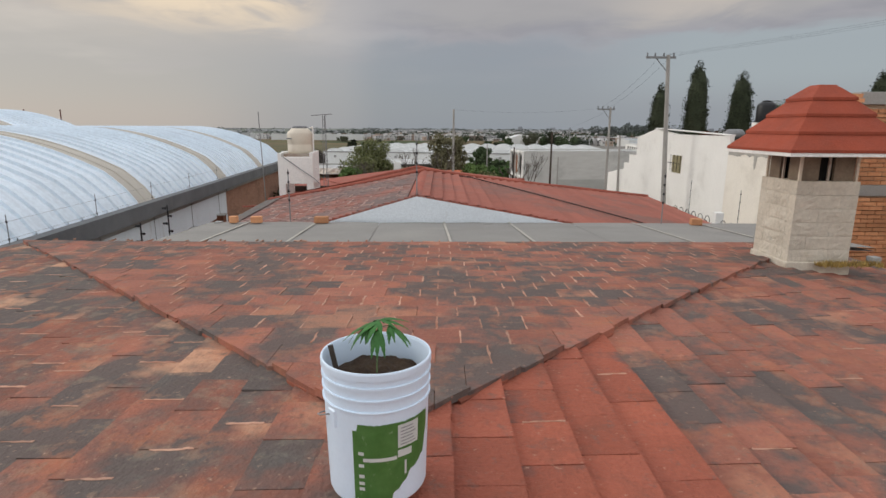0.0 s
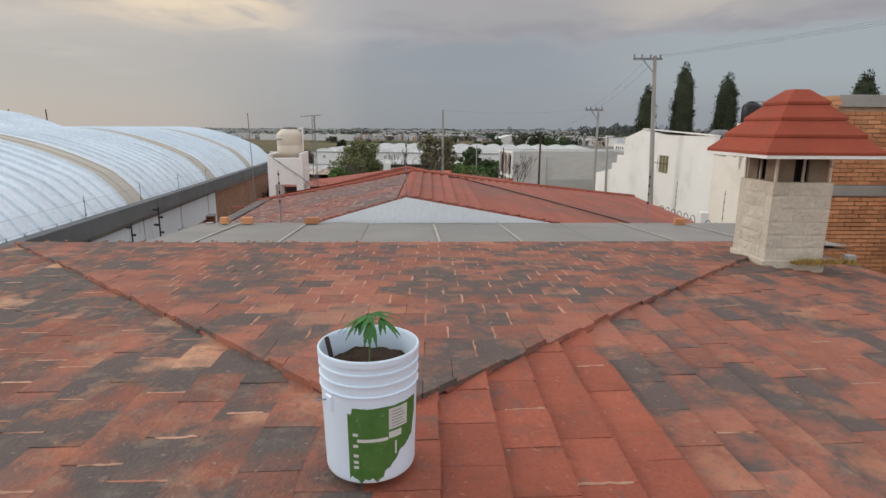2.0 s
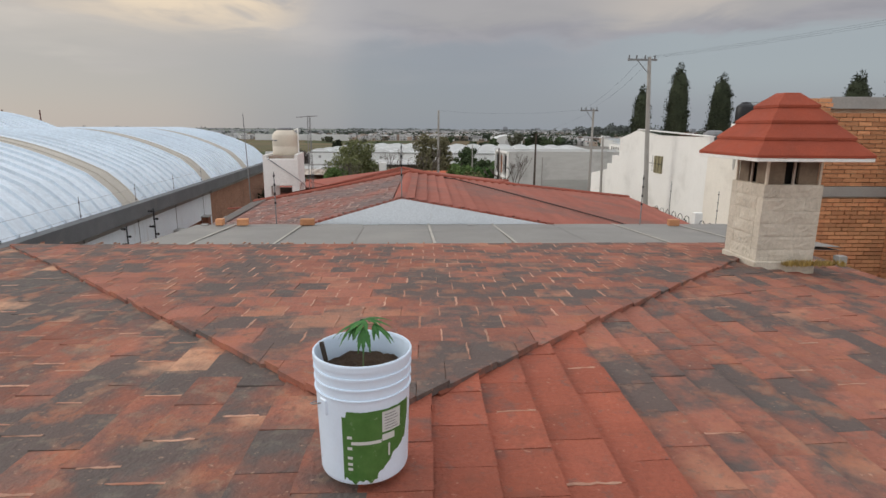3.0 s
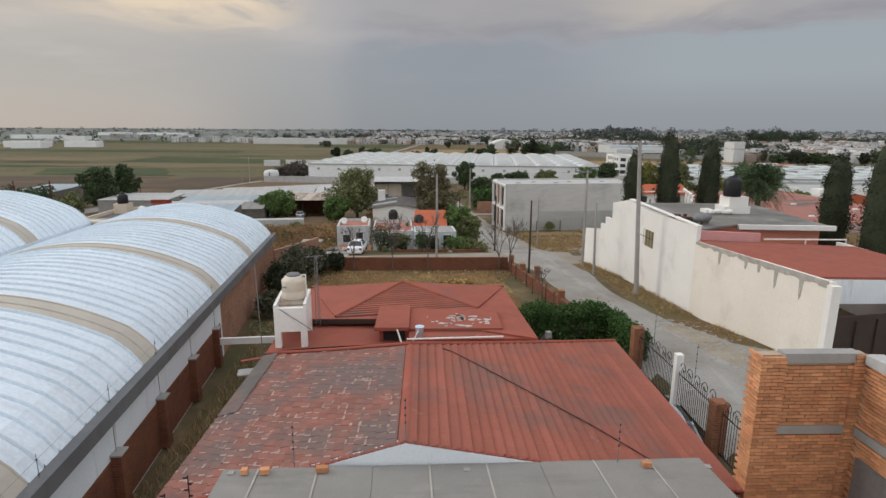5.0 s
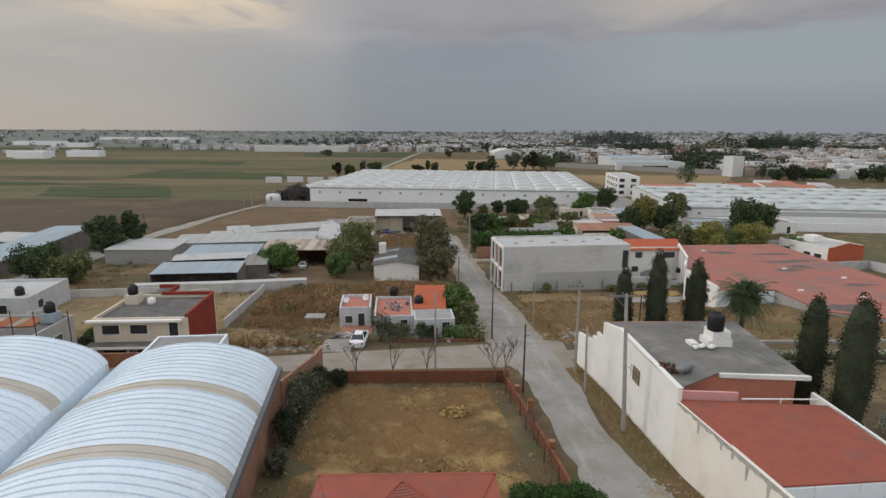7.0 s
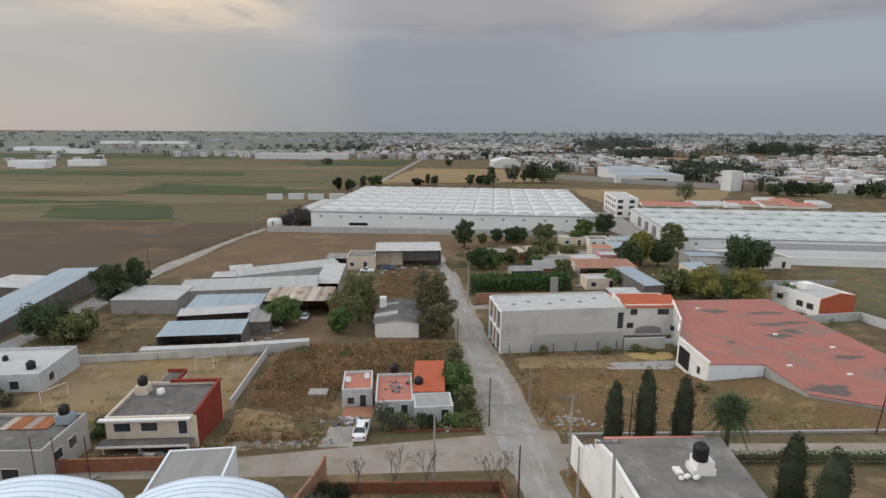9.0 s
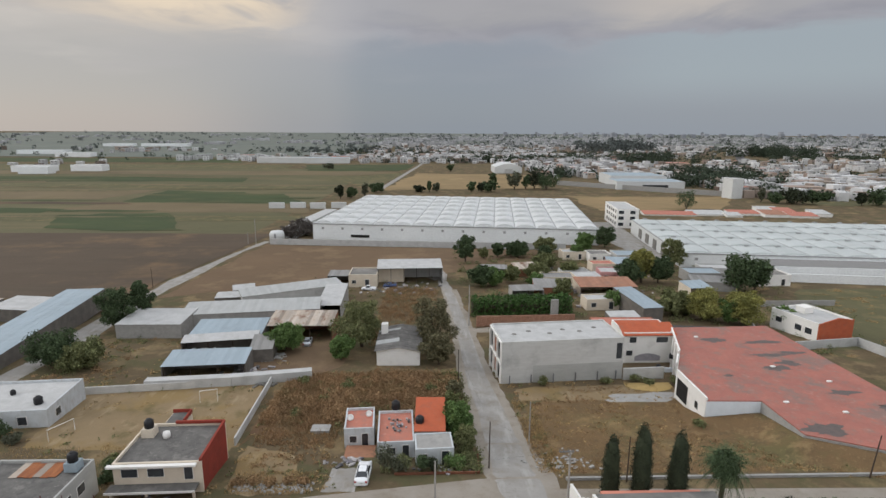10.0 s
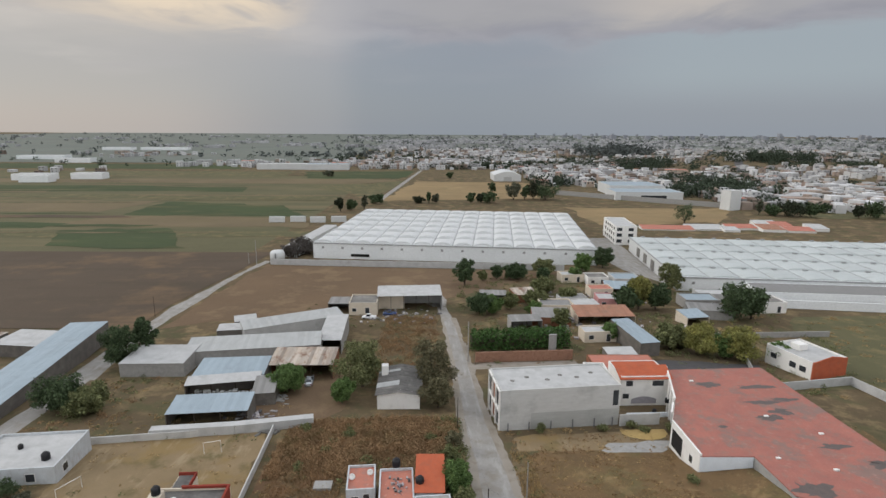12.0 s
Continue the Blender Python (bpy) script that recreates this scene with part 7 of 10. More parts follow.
def flat_house(name, label, fl, w, d, rot, h, wall, roof, z0=None, parapet=0.35, windows=(), sink=1.0, category="house", front=None, right=None, roof_label="", group=""):
    z0 = gz(fl[1]) if z0 is None else z0
    t = thing(name, (fl[0], fl[1], z0), rot, label, category, group)
    part("wall", Build().box(0, 0, -sink, w, 0.2, h), M[front or wall], t)
    part("wall", Build().box(0, d - 0.2, -sink, w, d, h), M[wall], t)
    part("wall", Build().box(0, 0.2, -sink, 0.2, d - 0.2, h), M[wall], t)
    part("wall", Build().box(w - 0.2, 0.2, -sink, w, d - 0.2, h), M[right or wall], t)
    part("roof", Build().box(0.2, 0.2, h - parapet - 0.15, w - 0.2, d - 0.2, h - parapet), M[roof], t, roof_label)
    for win in windows:
        window(t, *win[:5], w, d, *(win[5:6]))
    return t


def shed(name, label, fl, w, d, rot, h0, h1, roof, z0=None, wall="shedwall", open_front=True, group=""):
    """A lean-to: sheet roof on posts, walls at the back and sides."""
    z0 = gz(fl[1]) if z0 is None else z0
    t = thing(name, (fl[0], fl[1], z0), rot, label, "shed", group)
    n = max(6, int(w / 0.8))
    for k in range(n):
        a, c = w * k / n, w * (k + 1) / n
        z = 0.02 if k % 2 else 0.0
        part("roof_sheet", Build().prism([(a, -0.2, h0 + z), (c, -0.2, h0 + z), (c, d + 0.2, h1 + z), (a, d + 0.2, h1 + z)], (0, 0, 0.04)), M[roof], t)
    part("wall", Build().box(0, d - 0.15, -0.8, w, d, h1 - 0.1), M[wall], t)
    for x in (0, w - 0.15):
        f = [(x, 0, -0.8), (x, d - 0.15, -0.8), (x, d - 0.15, h1 - 0.1), (x, 0, h0 - 0.05)]
        part("wall", Build().prism(f, (0.15, 0, 0)), M[wall], t)
    if open_front:
        m = max(2, int(w / 4) + 1)
        for i in range(m):
            x = 0.25 + (w - 0.6) * i / (m - 1)
            part("post", Build().box(x, 0.02, -0.8, x + 0.12, 0.14, h0), M["wood"], t)
    else:
        part("wall", Build().box(0.15, 0, -0.8, w - 0.15, 0.15, h0 - 0.02), M[wall], t)
    return t


def black_tank(at, s=1.0, group="black water tanks on the roofs"):
    k = thing("water_tank", at, 0, "black plastic water tank on a flat roof", "water tank", group)
    part("shell", Build().lathe([(0.50 * s, 0), (0.54 * s, 0.05 * s), (0.54 * s, 0.85 * s), (0.30 * s, 1.08 * s), (0.001, 1.1 * s)], 20), M["blacktank"], k, smooth=True)
    part("lid", Build().lathe([(0.25 * s, 1.06 * s), (0.25 * s, 1.14 * s), (0.001, 1.16 * s)], 16), M["blacktank"], k)


def low_wall(name, pts, h, t, mat, label, group=""):
    b = Build()
    for a, c in zip(pts, pts[1:]):
        n = max(1, int(math.dist(a, c) / 3))
        for i in range(n):
            p = [(a[0] + (c[0] - a[0]) * u, a[1] + (c[1] - a[1]) * u) for u in (i / n, (i + 1) / n)]
            dx, dy = p[1][0] - p[0][0], p[1][1] - p[0][1]
            l = math.hypot(dx, dy)
            nx, ny = -dy / l * t / 2, dx / l * t / 2
            z = [gz(q[1]) for q in p]
            f = [(p[0][0] + nx, p[0][1] + ny, z[0] - .4), (p[0][0] - nx, p[0][1] - ny, z[0] - .4), (p[1][0] - nx, p[1][1] - ny, z[1] - .4), (p[1][0] + nx, p[1][1] + ny, z[1] - .4)]
            top = [(x, y, zz + .4 + h) for x, y, zz in f]
            b.add(f + top, [(0, 1, 2, 3)[::-1], (4, 5, 6, 7), (0, 1, 5, 4), (1, 2, 6, 5), (2, 3, 7, 6), (3, 0, 4, 7)])
    return single(name, b, M[mat], (0, 0, 0), label, "wall", group)


def utility_pole(at, h, mat, label, arm=0.0, r=0.13, lean=0.0, yaw=0.0, group="utility poles"):
    t = thing("utility_pole", at, yaw, label, "utility pole", group)
    part("shaft", Build().tube((0, 0, -0.5), (lean, 0, h), r, r * 0.65, 10), M[mat], t)
    if arm:
        part("crossarm", Build().box(lean - arm, -0.06, h - 0.22, lean + arm * 0.35, 0.06, h - 0.10), M["galv"], t, "steel crossarm")
        part("brace", Build().tube((lean - arm * 0.55, 0, h - 0.2), (lean, 0, h - 1.0), 0.025, n=6), M["galv"], t)
        for x in (-0.95, -0.6, -0.2, 0.25):
            part("insulator", Build().lathe([(0.03, 0), (0.06, 0.05), (0.03, 0.1), (0.06, 0.15), (0.02, 0.22)], 10), M["gutter"], t, at=(lean + arm * x, 0, h - 0.10))
    return t


def car(at, rot, paint, label, kind="sedan"):
    t = thing("car" if kind == "sedan" else "pickup", at, rot, label, "car")
    # rounded hull in cross-sections from tail to nose at +y: place, half width, top
    rows = ((-2.16, 0.62, 0.78), (-2.08, 0.76, 0.90), (-1.6, 0.83, 0.96), (-0.6, 0.85, 0.95), (0.7, 0.85, 0.94), (1.3, 0.84, 0.88), (1.8, 0.80, 0.78), (2.05, 0.70, 0.66), (2.14, 0.56, 0.58))
    body, m = Build(), 12
    pts = []
    for y, w, zt in rows:
        half_ = [(w * 0.86, 0.27), (w * 0.98, 0.36), (w, 0.55), (w * 0.97, zt - 0.12), (w * 0.88, zt - 0.03), (w * 0.45, zt + 0.015)]
        pts += [(x, y, z) for x, z in half_] + [(-x, y, z) for x, z in half_[::-1]]
    body.add(pts, [(k * m + q, k * m + (q + 1) % m, (k + 1) * m + (q + 1) % m, (k + 1) * m + q) for k in range(len(rows) - 1) for q in range(m)] + [tuple(range(m))[::-1], tuple(range((len(rows) - 1) * m, len(rows) * m))])
    part("body", body, M[paint], t, smooth=True)
    cab = ((-1.55, 0.94), (-0.95, 1.37), (0.12, 1.39), (1.0, 0.92)) if kind == "sedan" else ((-0.42, 0.94), (-0.32, 1.48), (0.5, 1.5), (1.05, 0.92))
    wide = (0.74, 0.58, 0.58, 0.74)
    top = Build().add([(-w, y, z) for (y, z), w in zip(cab, wide)] + [(w, y, z) for (y, z), w in zip(cab, wide)], [(0, 4, 5, 1), (1, 5, 6, 2), (2, 6, 7, 3), (0, 1, 2, 3), (4, 7, 6, 5)])
    cb = part("cabin", top, M["carglass"], t, "dark windows")
    (y0, z0), (y1, z1) = cab[1], cab[2]
    roof = Build().grid(6, 6, lambda u, v: (-0.60 + 1.20 * u, y0 - 0.06 + (y1 - y0 + 0.12) * v, z0 + (z1 - z0) * v - 0.03 + 0.06 * math.sin(math.pi * u) ** 0.5 * math.sin(math.pi * (0.12 + 0.76 * v)) ** 0.5))
    part("roof_panel", roof, M[paint], cb, smooth=True)
    for sx in (-1, 1):
        for (ya, za), (yb, zb) in ((cab[0], cab[1]), (cab[-1], cab[-2])):
            part("pillar", Build().tube((sx * 0.74, ya, za), (sx * 0.585, yb, zb), 0.04, n=6), M[paint], cb)
        for y in (-1.3, 1.3):
            wh = part("wheel", Build().lathe([(0.2, -0.1), (0.29, -0.1), (0.315, -0.06), (0.315, 0.06), (0.29, 0.1), (0.2, 0.1)], 20), M["rubber"], t, at=pose(sx * 0.74, y, 0.315, 0, 90, 0))
            part("rim", Build().lathe([(0.02, -0.105), (0.19, -0.105), (0.2, -0.09), (0.2, 0.09), (0.19, 0.105), (0.02, 0.105)], 16), M["galv"], wh)
        part("tail_lamp", Build().box(sx * 0.62 - 0.12, -2.17, 0.66, sx * 0.62 + 0.12, -2.02, 0.86, 0.01), M["taillight"], t)
        part("headlight", Build().box(sx * 0.6 - 0.14, 1.95, 0.6, sx * 0.6 + 0.14, 2.1, 0.72, 0.01), M["bluewhite"], t)
    part("bumper", Build().box(-0.70, -2.2, 0.32, 0.70, -2.06, 0.54, 0.03), M[paint], t)
    part("number_plate", Build().box(-0.2, -2.235, 0.62, 0.2, -2.15, 0.76), M["labelwhite"], t, "blank pale number plate")
    return t


# ---------------------------------------------------------------- street, lot and gardens near the houses
wire_fence_posts()
for k, (x, y, top) in enumerate(((-4.45, 7.9, 8.78), (-4.85, 7.75, 8.5), (-5.05, 6.6, 8.25))):
    sp = thing("insulator_post", (x, y, 4.45), 0, "dark steel post carrying black fence insulators", "fence post", "insulator posts beside the patio roof")
    part("rod", Build().tube((0, 0, 0), (0.02, 0, top - 4.45), 0.014, 0.012), M["iron"], sp)
    for j in range(4):
        z = top - 4.5 - 0.13 * j
        part("insulator", Build().lathe([(0.012, -0.045), (0.022, -0.03), (0.013, -0.01), (0.024, 0.012), (0.012, 0.035)], 8), M["iron"], sp, at=pose(0.05 if j % 2 else -0.03, 0, z, 0, 90, 0))
low_wall("lot_wall", [(-9.6, 44.3), (7.2, 44.3)], 1.15, 0.22, "brickbrown", "brown brick wall at the far end of the dry lot")
low_wall("lot_wall", [(7.3, 44.4), (9.1, 25.2)], 0.75, 0.22, "brickbrown", "low broken brick wall between the lot and the street")
low_wall("lot_wall", [(-10.9, 38.3), (-9.6, 44.2), (-9.4, 47.0)], 2.6, 0.22, "brickpale", "high brick wall beside the warehouse end")
for i, (x, y, h) in enumerate(((8.15, 36.5, 1.7), (7.8, 40.4, 1.2), (8.6, 31.2, 1.2), (9.0, 26.4, 1.0), (7.45, 43.9, 1.4))):
    single("brick_pillar", Build().box(-0.2, -0.2, -0.3, 0.2, 0.2, h, 0.012), M["brickwall"], (x, y, gz(y)), "square brick pillar in the lot wall", "pillar", "pillars of the lot wall")
for i in range(9):
    x, y = 7.2 + 0.2 * (i % 2) + 1.7 * (1 - i / 8), 44 - 18 * (1 - i / 8)
    single("fence_stake", Build().tube((0, 0, -0.2), (0.03, 0.02, 1.25), 0.035, 0.03, 6), M["wood"], (x - 0.5, y, gz(y)), "thin dark wooden fence stake", "fence stake", "stakes along the lot")
for i, x in enumerate((-5.8, -2.6, 0.4, 6.4, 7.3)):
    bare_tree((x, 43.7 + 0.2 * (i % 2), gz(43.7)), 4.6 + 0.5 * (i % 3), 40 + i)
bare_tree((7.9, 33.5, gz(33.5)), 2.6, 61)
for i, (x, y, h, r) in enumerate(((-9.2, 36, 3.4, 1.5), (-9.3, 33.2, 2.6, 1.2), (-9.0, 39.5, 3.2, 1.5), (-8.6, 42.2, 2.6, 1.3), (-9.0, 29.5, 1.6, 0.8), (-7.2, 43.2, 1.8, 1.0))):
    bush((x, y, gz(y)), h, r, ("leafgrey", "leafdark")[i % 2], 70 + i, "dark dusty shrub against the warehouse wall", n=2600, size=0.10)
blades("lot_grass", [(-9.2, 25.3, 8.4, 44.0, 22000, 0.16, 0.02)], M["straw"], "short dry yellow-brown grass covering the lot", 11)
drape("lot_floor", [(-9.5, 25), (-9.5, 44.1)], [(8.6, 25), (7.1, 44.1)], 0.03, M["lotearth"], "dry ochre earth of the lot", jag=0.2, step=2)
single("straw_heap", leaf_cloud([(0, 0, 0.15, 1.1, 0.8, 0.25)], 900, 0.18, 3, shell=0.2), M["strawpale"], (2.6, 37.6, gz(37.6)), "pale heap of cut straw lying on the lot", "straw heap", kind="stuff")


def hedge(pts, h, t, seed, label, group="hedges", name="hedge", mat="hedge", n=400, size=0.09):
    ob = thing(name, (pts[0][0], pts[0][1], gz(pts[0][1])), 0, label, "hedge", group)
    o = (pts[0][0], pts[0][1], gz(pts[0][1]))
    blobs, core = [], Build()
    total = 0
    rnd = random.Random(seed)
    for a, c in zip(pts, pts[1:]):
        l = math.dist(a, c)
        total += l
        m = max(2, int(l / 0.55))
        for i in range(m):
            u = (i + 0.5) / m
            x, y = a[0] + (c[0] - a[0]) * u, a[1] + (c[1] - a[1]) * u
            for z in (0.25, 0.55, 0.82):
                blobs.append((x - o[0] + rnd.uniform(-.1, .1), y - o[1] + rnd.uniform(-.1, .1), gz(y) - o[2] + h * z * rnd.uniform(0.95, 1.05), 0.5, t * 0.55, h * 0.2))
        core.tube((a[0] - o[0], a[1] - o[1], h * 0.45 + gz(a[1]) - o[2]), (c[0] - o[0], c[1] - o[1], h * 0.45 + gz(c[1]) - o[2]), t * 0.3, n=6)
    part("stem", core, M["trunk"], ob)
    part("foliage", leaf_cloud(blobs, int(total * n * h), size, seed, shell=0.6), M[mat], ob)


hedge([(5.0, 24.8), (9.3, 24.6)], 2.35, 1.1, 1, "clipped dense green hedge at the garden's end", n=2600, size=0.06)
hedge([(9.5, 24.7), (9.7, 21.2)], 2.1, 1.0, 2, "clipped green hedge along the street fence", n=2600, size=0.06)
kn = thing("kennel", (6.2, 22.9, gz(22.9)), 20, "small grey wooden kennel with a pitched roof", "kennel")
part("body", Build().box(-0.5, -0.6, 0, 0.5, 0.6, 0.75), M["wood"], kn)
part("roof", Build().prism([(-0.68, -0.75, 0.7), (0, -0.75, 1.15), (0.68, -0.75, 0.7), (0.62, -0.75, 0.65), (0, -0.75, 1.08), (-0.62, -0.75, 0.65)], (0, 1.5, 0)), M["wood"], kn)
part("chimney", Build().box(-0.12, 0.3, 1.0, 0.12, 0.55, 1.4), M["concrete"], kn)
dr = thing("barrel", (9.35, 22.3, 4.4), 0, "blue plastic barrel beside the brick gatepost", "barrel")
part("drum", Build().lathe([(0.24, 0), (0.29, 0.05), (0.30, 0.3), (0.285, 0.33), (0.30, 0.36), (0.30, 0.6), (0.285, 0.63), (0.30, 0.66), (0.28, 0.88), (0.24, 0.92), (0.001, 0.92)], 24), M["bluedrum"], dr, smooth=True)
part("lid", Build().lathe([(0.27, 0.90), (0.27, 0.95), (0.001, 0.96)], 24), M["bluedrum"], dr)


def iron_fence():
    t = thing("iron_fence", (9.4, 16.0, 5.2), 0, "black wrought-iron street fence with scrolled tops", "fence")
    xf = lambda y: 9.25 + 0.02 * (20.5 - y)
    for y, h, mat, w, nm in ((20.5, 1.85, "brickwall", 0.22, "pillar"), (16.8, 2.2, "white", 0.13, "pillar"), (14.0, 1.8, "brickwall", 0.22, "pillar"), (10.9, 1.8, "brickwall", 0.22, "pillar")):
        part(nm, Build().box(xf(y) - 9.4 - w, y - 16 - w, -0.9, xf(y) - 9.4 + w, y - 16 + w, h, 0.01), M[mat], t, "white post" if mat == "white" else "brick gatepost")
    for a, c in ((20.25, 16.95), (16.65, 14.25), (13.75, 11.15)):
        n = int((a - c) / 0.125)
        for z in (0.15, 1.5):
            part("rail", Build().tube((xf(a) - 9.4, a - 16, z), (xf(c) - 9.4, c - 16, z), 0.02, n=6), M["iron"], t)
        for i in range(n + 1):
            y = a + (c - a) * i / n
            part("bar", Build().tube((xf(y) - 9.4, y - 16, 0.1), (xf(y) - 9.4, y - 16, 1.6 + 0.25 * math.sin(math.pi * (i % 8) / 8)), 0.011, n=5), M["iron"], t)
        for i in range(0, n, 4):
            y = a + (c - a) * (i + 2) / n
            pts = [(xf(y) - 9.4, y - 16 + 0.22 * math.cos(k) * (1 - k / 9), 1.8 + 0.22 * math.sin(k) * (1 - k / 9)) for k in [0.6 * j for j in range(12)]]
            part("scroll", Build().path(pts, 0.012, 5), M["iron"], t)
    for y in (18.9, 15.6, 12.6):
        fence_post((xf(y), y, 6.75), 1.5)


iron_fence()
car((8.2, 15.3, 4.75), -4, "car_silver", "silver saloon car parked behind the iron fence")
car((-7.05, 56.6, gz(56.6) + 0.06), -2, "car_white", "white saloon car parked on the street corner")
pole = utility_pole((14.7, 34.6, gz(34.6)), 10.4, "polegrey", "tall grey concrete power pole with a steel crossarm", arm=1.35, r=0.17, lean=-0.6)
utility_pole((14.3, 46.6, gz(46.6)), 8.6, "polegrey", "grey concrete pole with a small crossarm", arm=1.1, r=0.13)
utility_pole((13.9, 41.8, gz(41.8)), 5.9, "polegrey", "short leaning concrete pole", r=0.11, lean=-0.15)
utility_pole((8.57, 41.8, gz(41.8)), 6.1, "wood", "dark wooden pole beside the street", r=0.1)
utility_pole((1.15, 45.4, gz(45.4)), 8.2, "polegrey", "slim grey concrete pole behind the lot wall", r=0.12)
utility_pole((14.15, 66.0, gz(66)), 6.1, "polegrey", "short concrete pole in the dry field", r=0.1)
utility_pole((7.9, 58.6, gz(58.6)), 6.2, "wood", "dark wooden pole with a street lamp head", r=0.1)
utility_pole((5.85, 88.8, gz(88.8)), 5.9, "wood", "thin dark wooden pole", r=0.09)
utility_pole((10.2, 122.6, gz(122.6)), 10, "polegrey", "tall concrete pole beside the hedge", r=0.16)
utility_pole((23.4, 54.8, gz(54.8)), 5.8, "wood", "dark wooden pole between the cypresses", r=0.09)
utility_pole((52.3, 55.1, gz(55.1)), 5.5, "wood", "dark leaning wooden pole", r=0.1, lean=0.5)
utility_pole((-82.1, 162, gz(162)), 6.3, "wood", "thin pole in the ploughed field", r=0.1)
utility_pole((-73.5, 236, gz(236)), 11, "polegrey", "grey pole at the end of the farm track", r=0.14)
utility_pole((-77.5, 238, gz(238)), 5, "polegrey", "short grey post at the end of the farm track", r=0.12)


def wires(a, c, n, sag, dx, label):
    t = thing("power_line", a, 0, label, "power line")
    for k in range(n):
        pts = []
        for i in range(17):
            u = i / 16
            pts.append(((c[0] - a[0]) * u + dx * k, (c[1] - a[1]) * u, (c[2] - a[2]) * u - 4 * sag * u * (1 - u)))
        part("wire", Build().path(pts, 0.004, 4), M["iron"], t)


wires((13.6, 34.6, 14.5), (26, -6, 15.5), 3, 0.6, 0.5, "thin sagging power lines over the street")
wires((13.6, 34.6, 14.4), (13.4, 46.6, 11.7), 2, 0.3, 0.6, "thin power lines between two poles")
wires((13.4, 46.6, 11.7), (1.15, 45.4, 11.5), 1, 0.3, 0, "thin sagging telephone line")
wires((14.3, 46.6, 11.6), (7.9, 58.6, 8.2), 1, 0.3, 0, "thin sagging telephone line")
wires((7.9, 58.6, 8.1), (5.85, 88.8, 4.6), 1, 0.5, 0, "thin sagging telephone line")
# verge along the white wall
drape("gate_apron", [(16.9, 12), (16.9, 23.5)], [(30, 12), (30, 23.5)], 0.04, M["sidegravel"], "pale trodden gravel before the brown gate", jag=0.1)
drape("east_yard", [(6.8, -12), (6.8, 18.5)], [(9.1, -12), (9.1, 18.5)], 0.03, M["ground"], "dry earth between the house and the iron fence", jag=0.0, across=12)
drape("verge", [(15.3, 22.6), (14.6, 26), (13.5, 33), (13.8, 40), (14.0, 48)], [(16.9, 22.6), (16.5, 26), (16.0, 33), (15.7, 40), (15.4, 48)], 0.07, M["fieldgrass"], "dry brown verge below the white wall", jag=0.3)
drape("rubble_bed", [(13.2, 19.5), (13.0, 28.0)], [(15.4, 19.5), (14.5, 28.0)], 0.075, M["rubblebed"], "pale gravelly strip of rubble beside the verge", jag=0.6, step=0.7)
blades("verge_grass", [(14.2, 29, 16.1, 48, 4600, 0.30, 0.02), (15.6, 23, 16.4, 30, 900, 0.25, 0.02)], M["straw"], "dry grass tufts on the street verge", 12)
rub = Build()
rr = random.Random(31)
for _ in range(420):
    x, y, s = 14.2 + rr.gauss(0, 0.7), rr.uniform(19.5, 28.5), rr.uniform(0.03, 0.13) ** 1.2
    a, e = rr.uniform(0, 1), rr.uniform(0.4, 1)
    rub.add([(x + s * u * (1 + 0.5 * a), y + s * v * (1.3 - 0.5 * a), gz(y, x) + 0.03 + s * w * e) for u, v, w in ((-1, -.7, -.2), (.8, -1, -.2), (1, .8, -.2), (-.7, 1, -.2), (-.5, -.3, .6), (.4, -.5, .5), (.5, .3, .7), (-.3, .6, .4))], [(0, 1, 5, 4), (1, 2, 6, 5), (2, 3, 7, 6), (3, 0, 4, 7), (4, 5, 6, 7)])
single("rubble", rub, M["concrete"], (0, 0, 0.03), "grey rubble stones spread along the verge", "rubble", kind="stuff")
drape("yard_floor", [(-9.0, -12), (-9.0, 25)], [(9.9, -12), (9.9, 25)], 0.02, M["ground"], "dry earth round the houses", jag=0.1, step=3)
blades("yard_grass", [(-8.6, 8, -6.0, 25, 3500, 0.3, 0.02)], M["straw"], "dry grass beside the boundary wall", 13)
# odds and ends on the near roofs
single("skylight_panel", Build().box(-0.45, -0.25, 0, 0.45, 0.25, 0.05, 0.01), M["concrete"], (-5.6, 15.6, 7.36), "grey cement slab lying at the roof edge", "slab", rot=12)
single("plank", Build().box(-0.7, -0.06, 0, 0.7, 0.06, 0.04), M["redpaint"], (-5.4, 16.2, 7.6), "red painted plank at the roof edge", "plank", rot=25)
single("white_slab", Build().box(-0.3, -0.15, 0, 0.3, 0.15, 0.05), M["white"], (-6.35, 12.2, 4.55), "white slab lying in the side yard", "slab", rot=20)
for x in (-28.2, -30.9, -32.7):
    single("steel_post", Build().tube((0, 0, 0), (-0.06, 0, 6.9), 0.045, 0.04, 8), M["redpost"], (x, 41.4, 4.3), "thin dark red steel post behind the warehouse", "post", "red posts behind the warehouse")
mast = thing("antenna_mast", (-5.75, 17.6, 4.45), 0, "thin tall grey mast beside the tank stand", "antenna")
part("pole", Build().tube((0, 0, 0), (-0.16, 0, 6.1), 0.022, 0.014), M["galv"], mast)

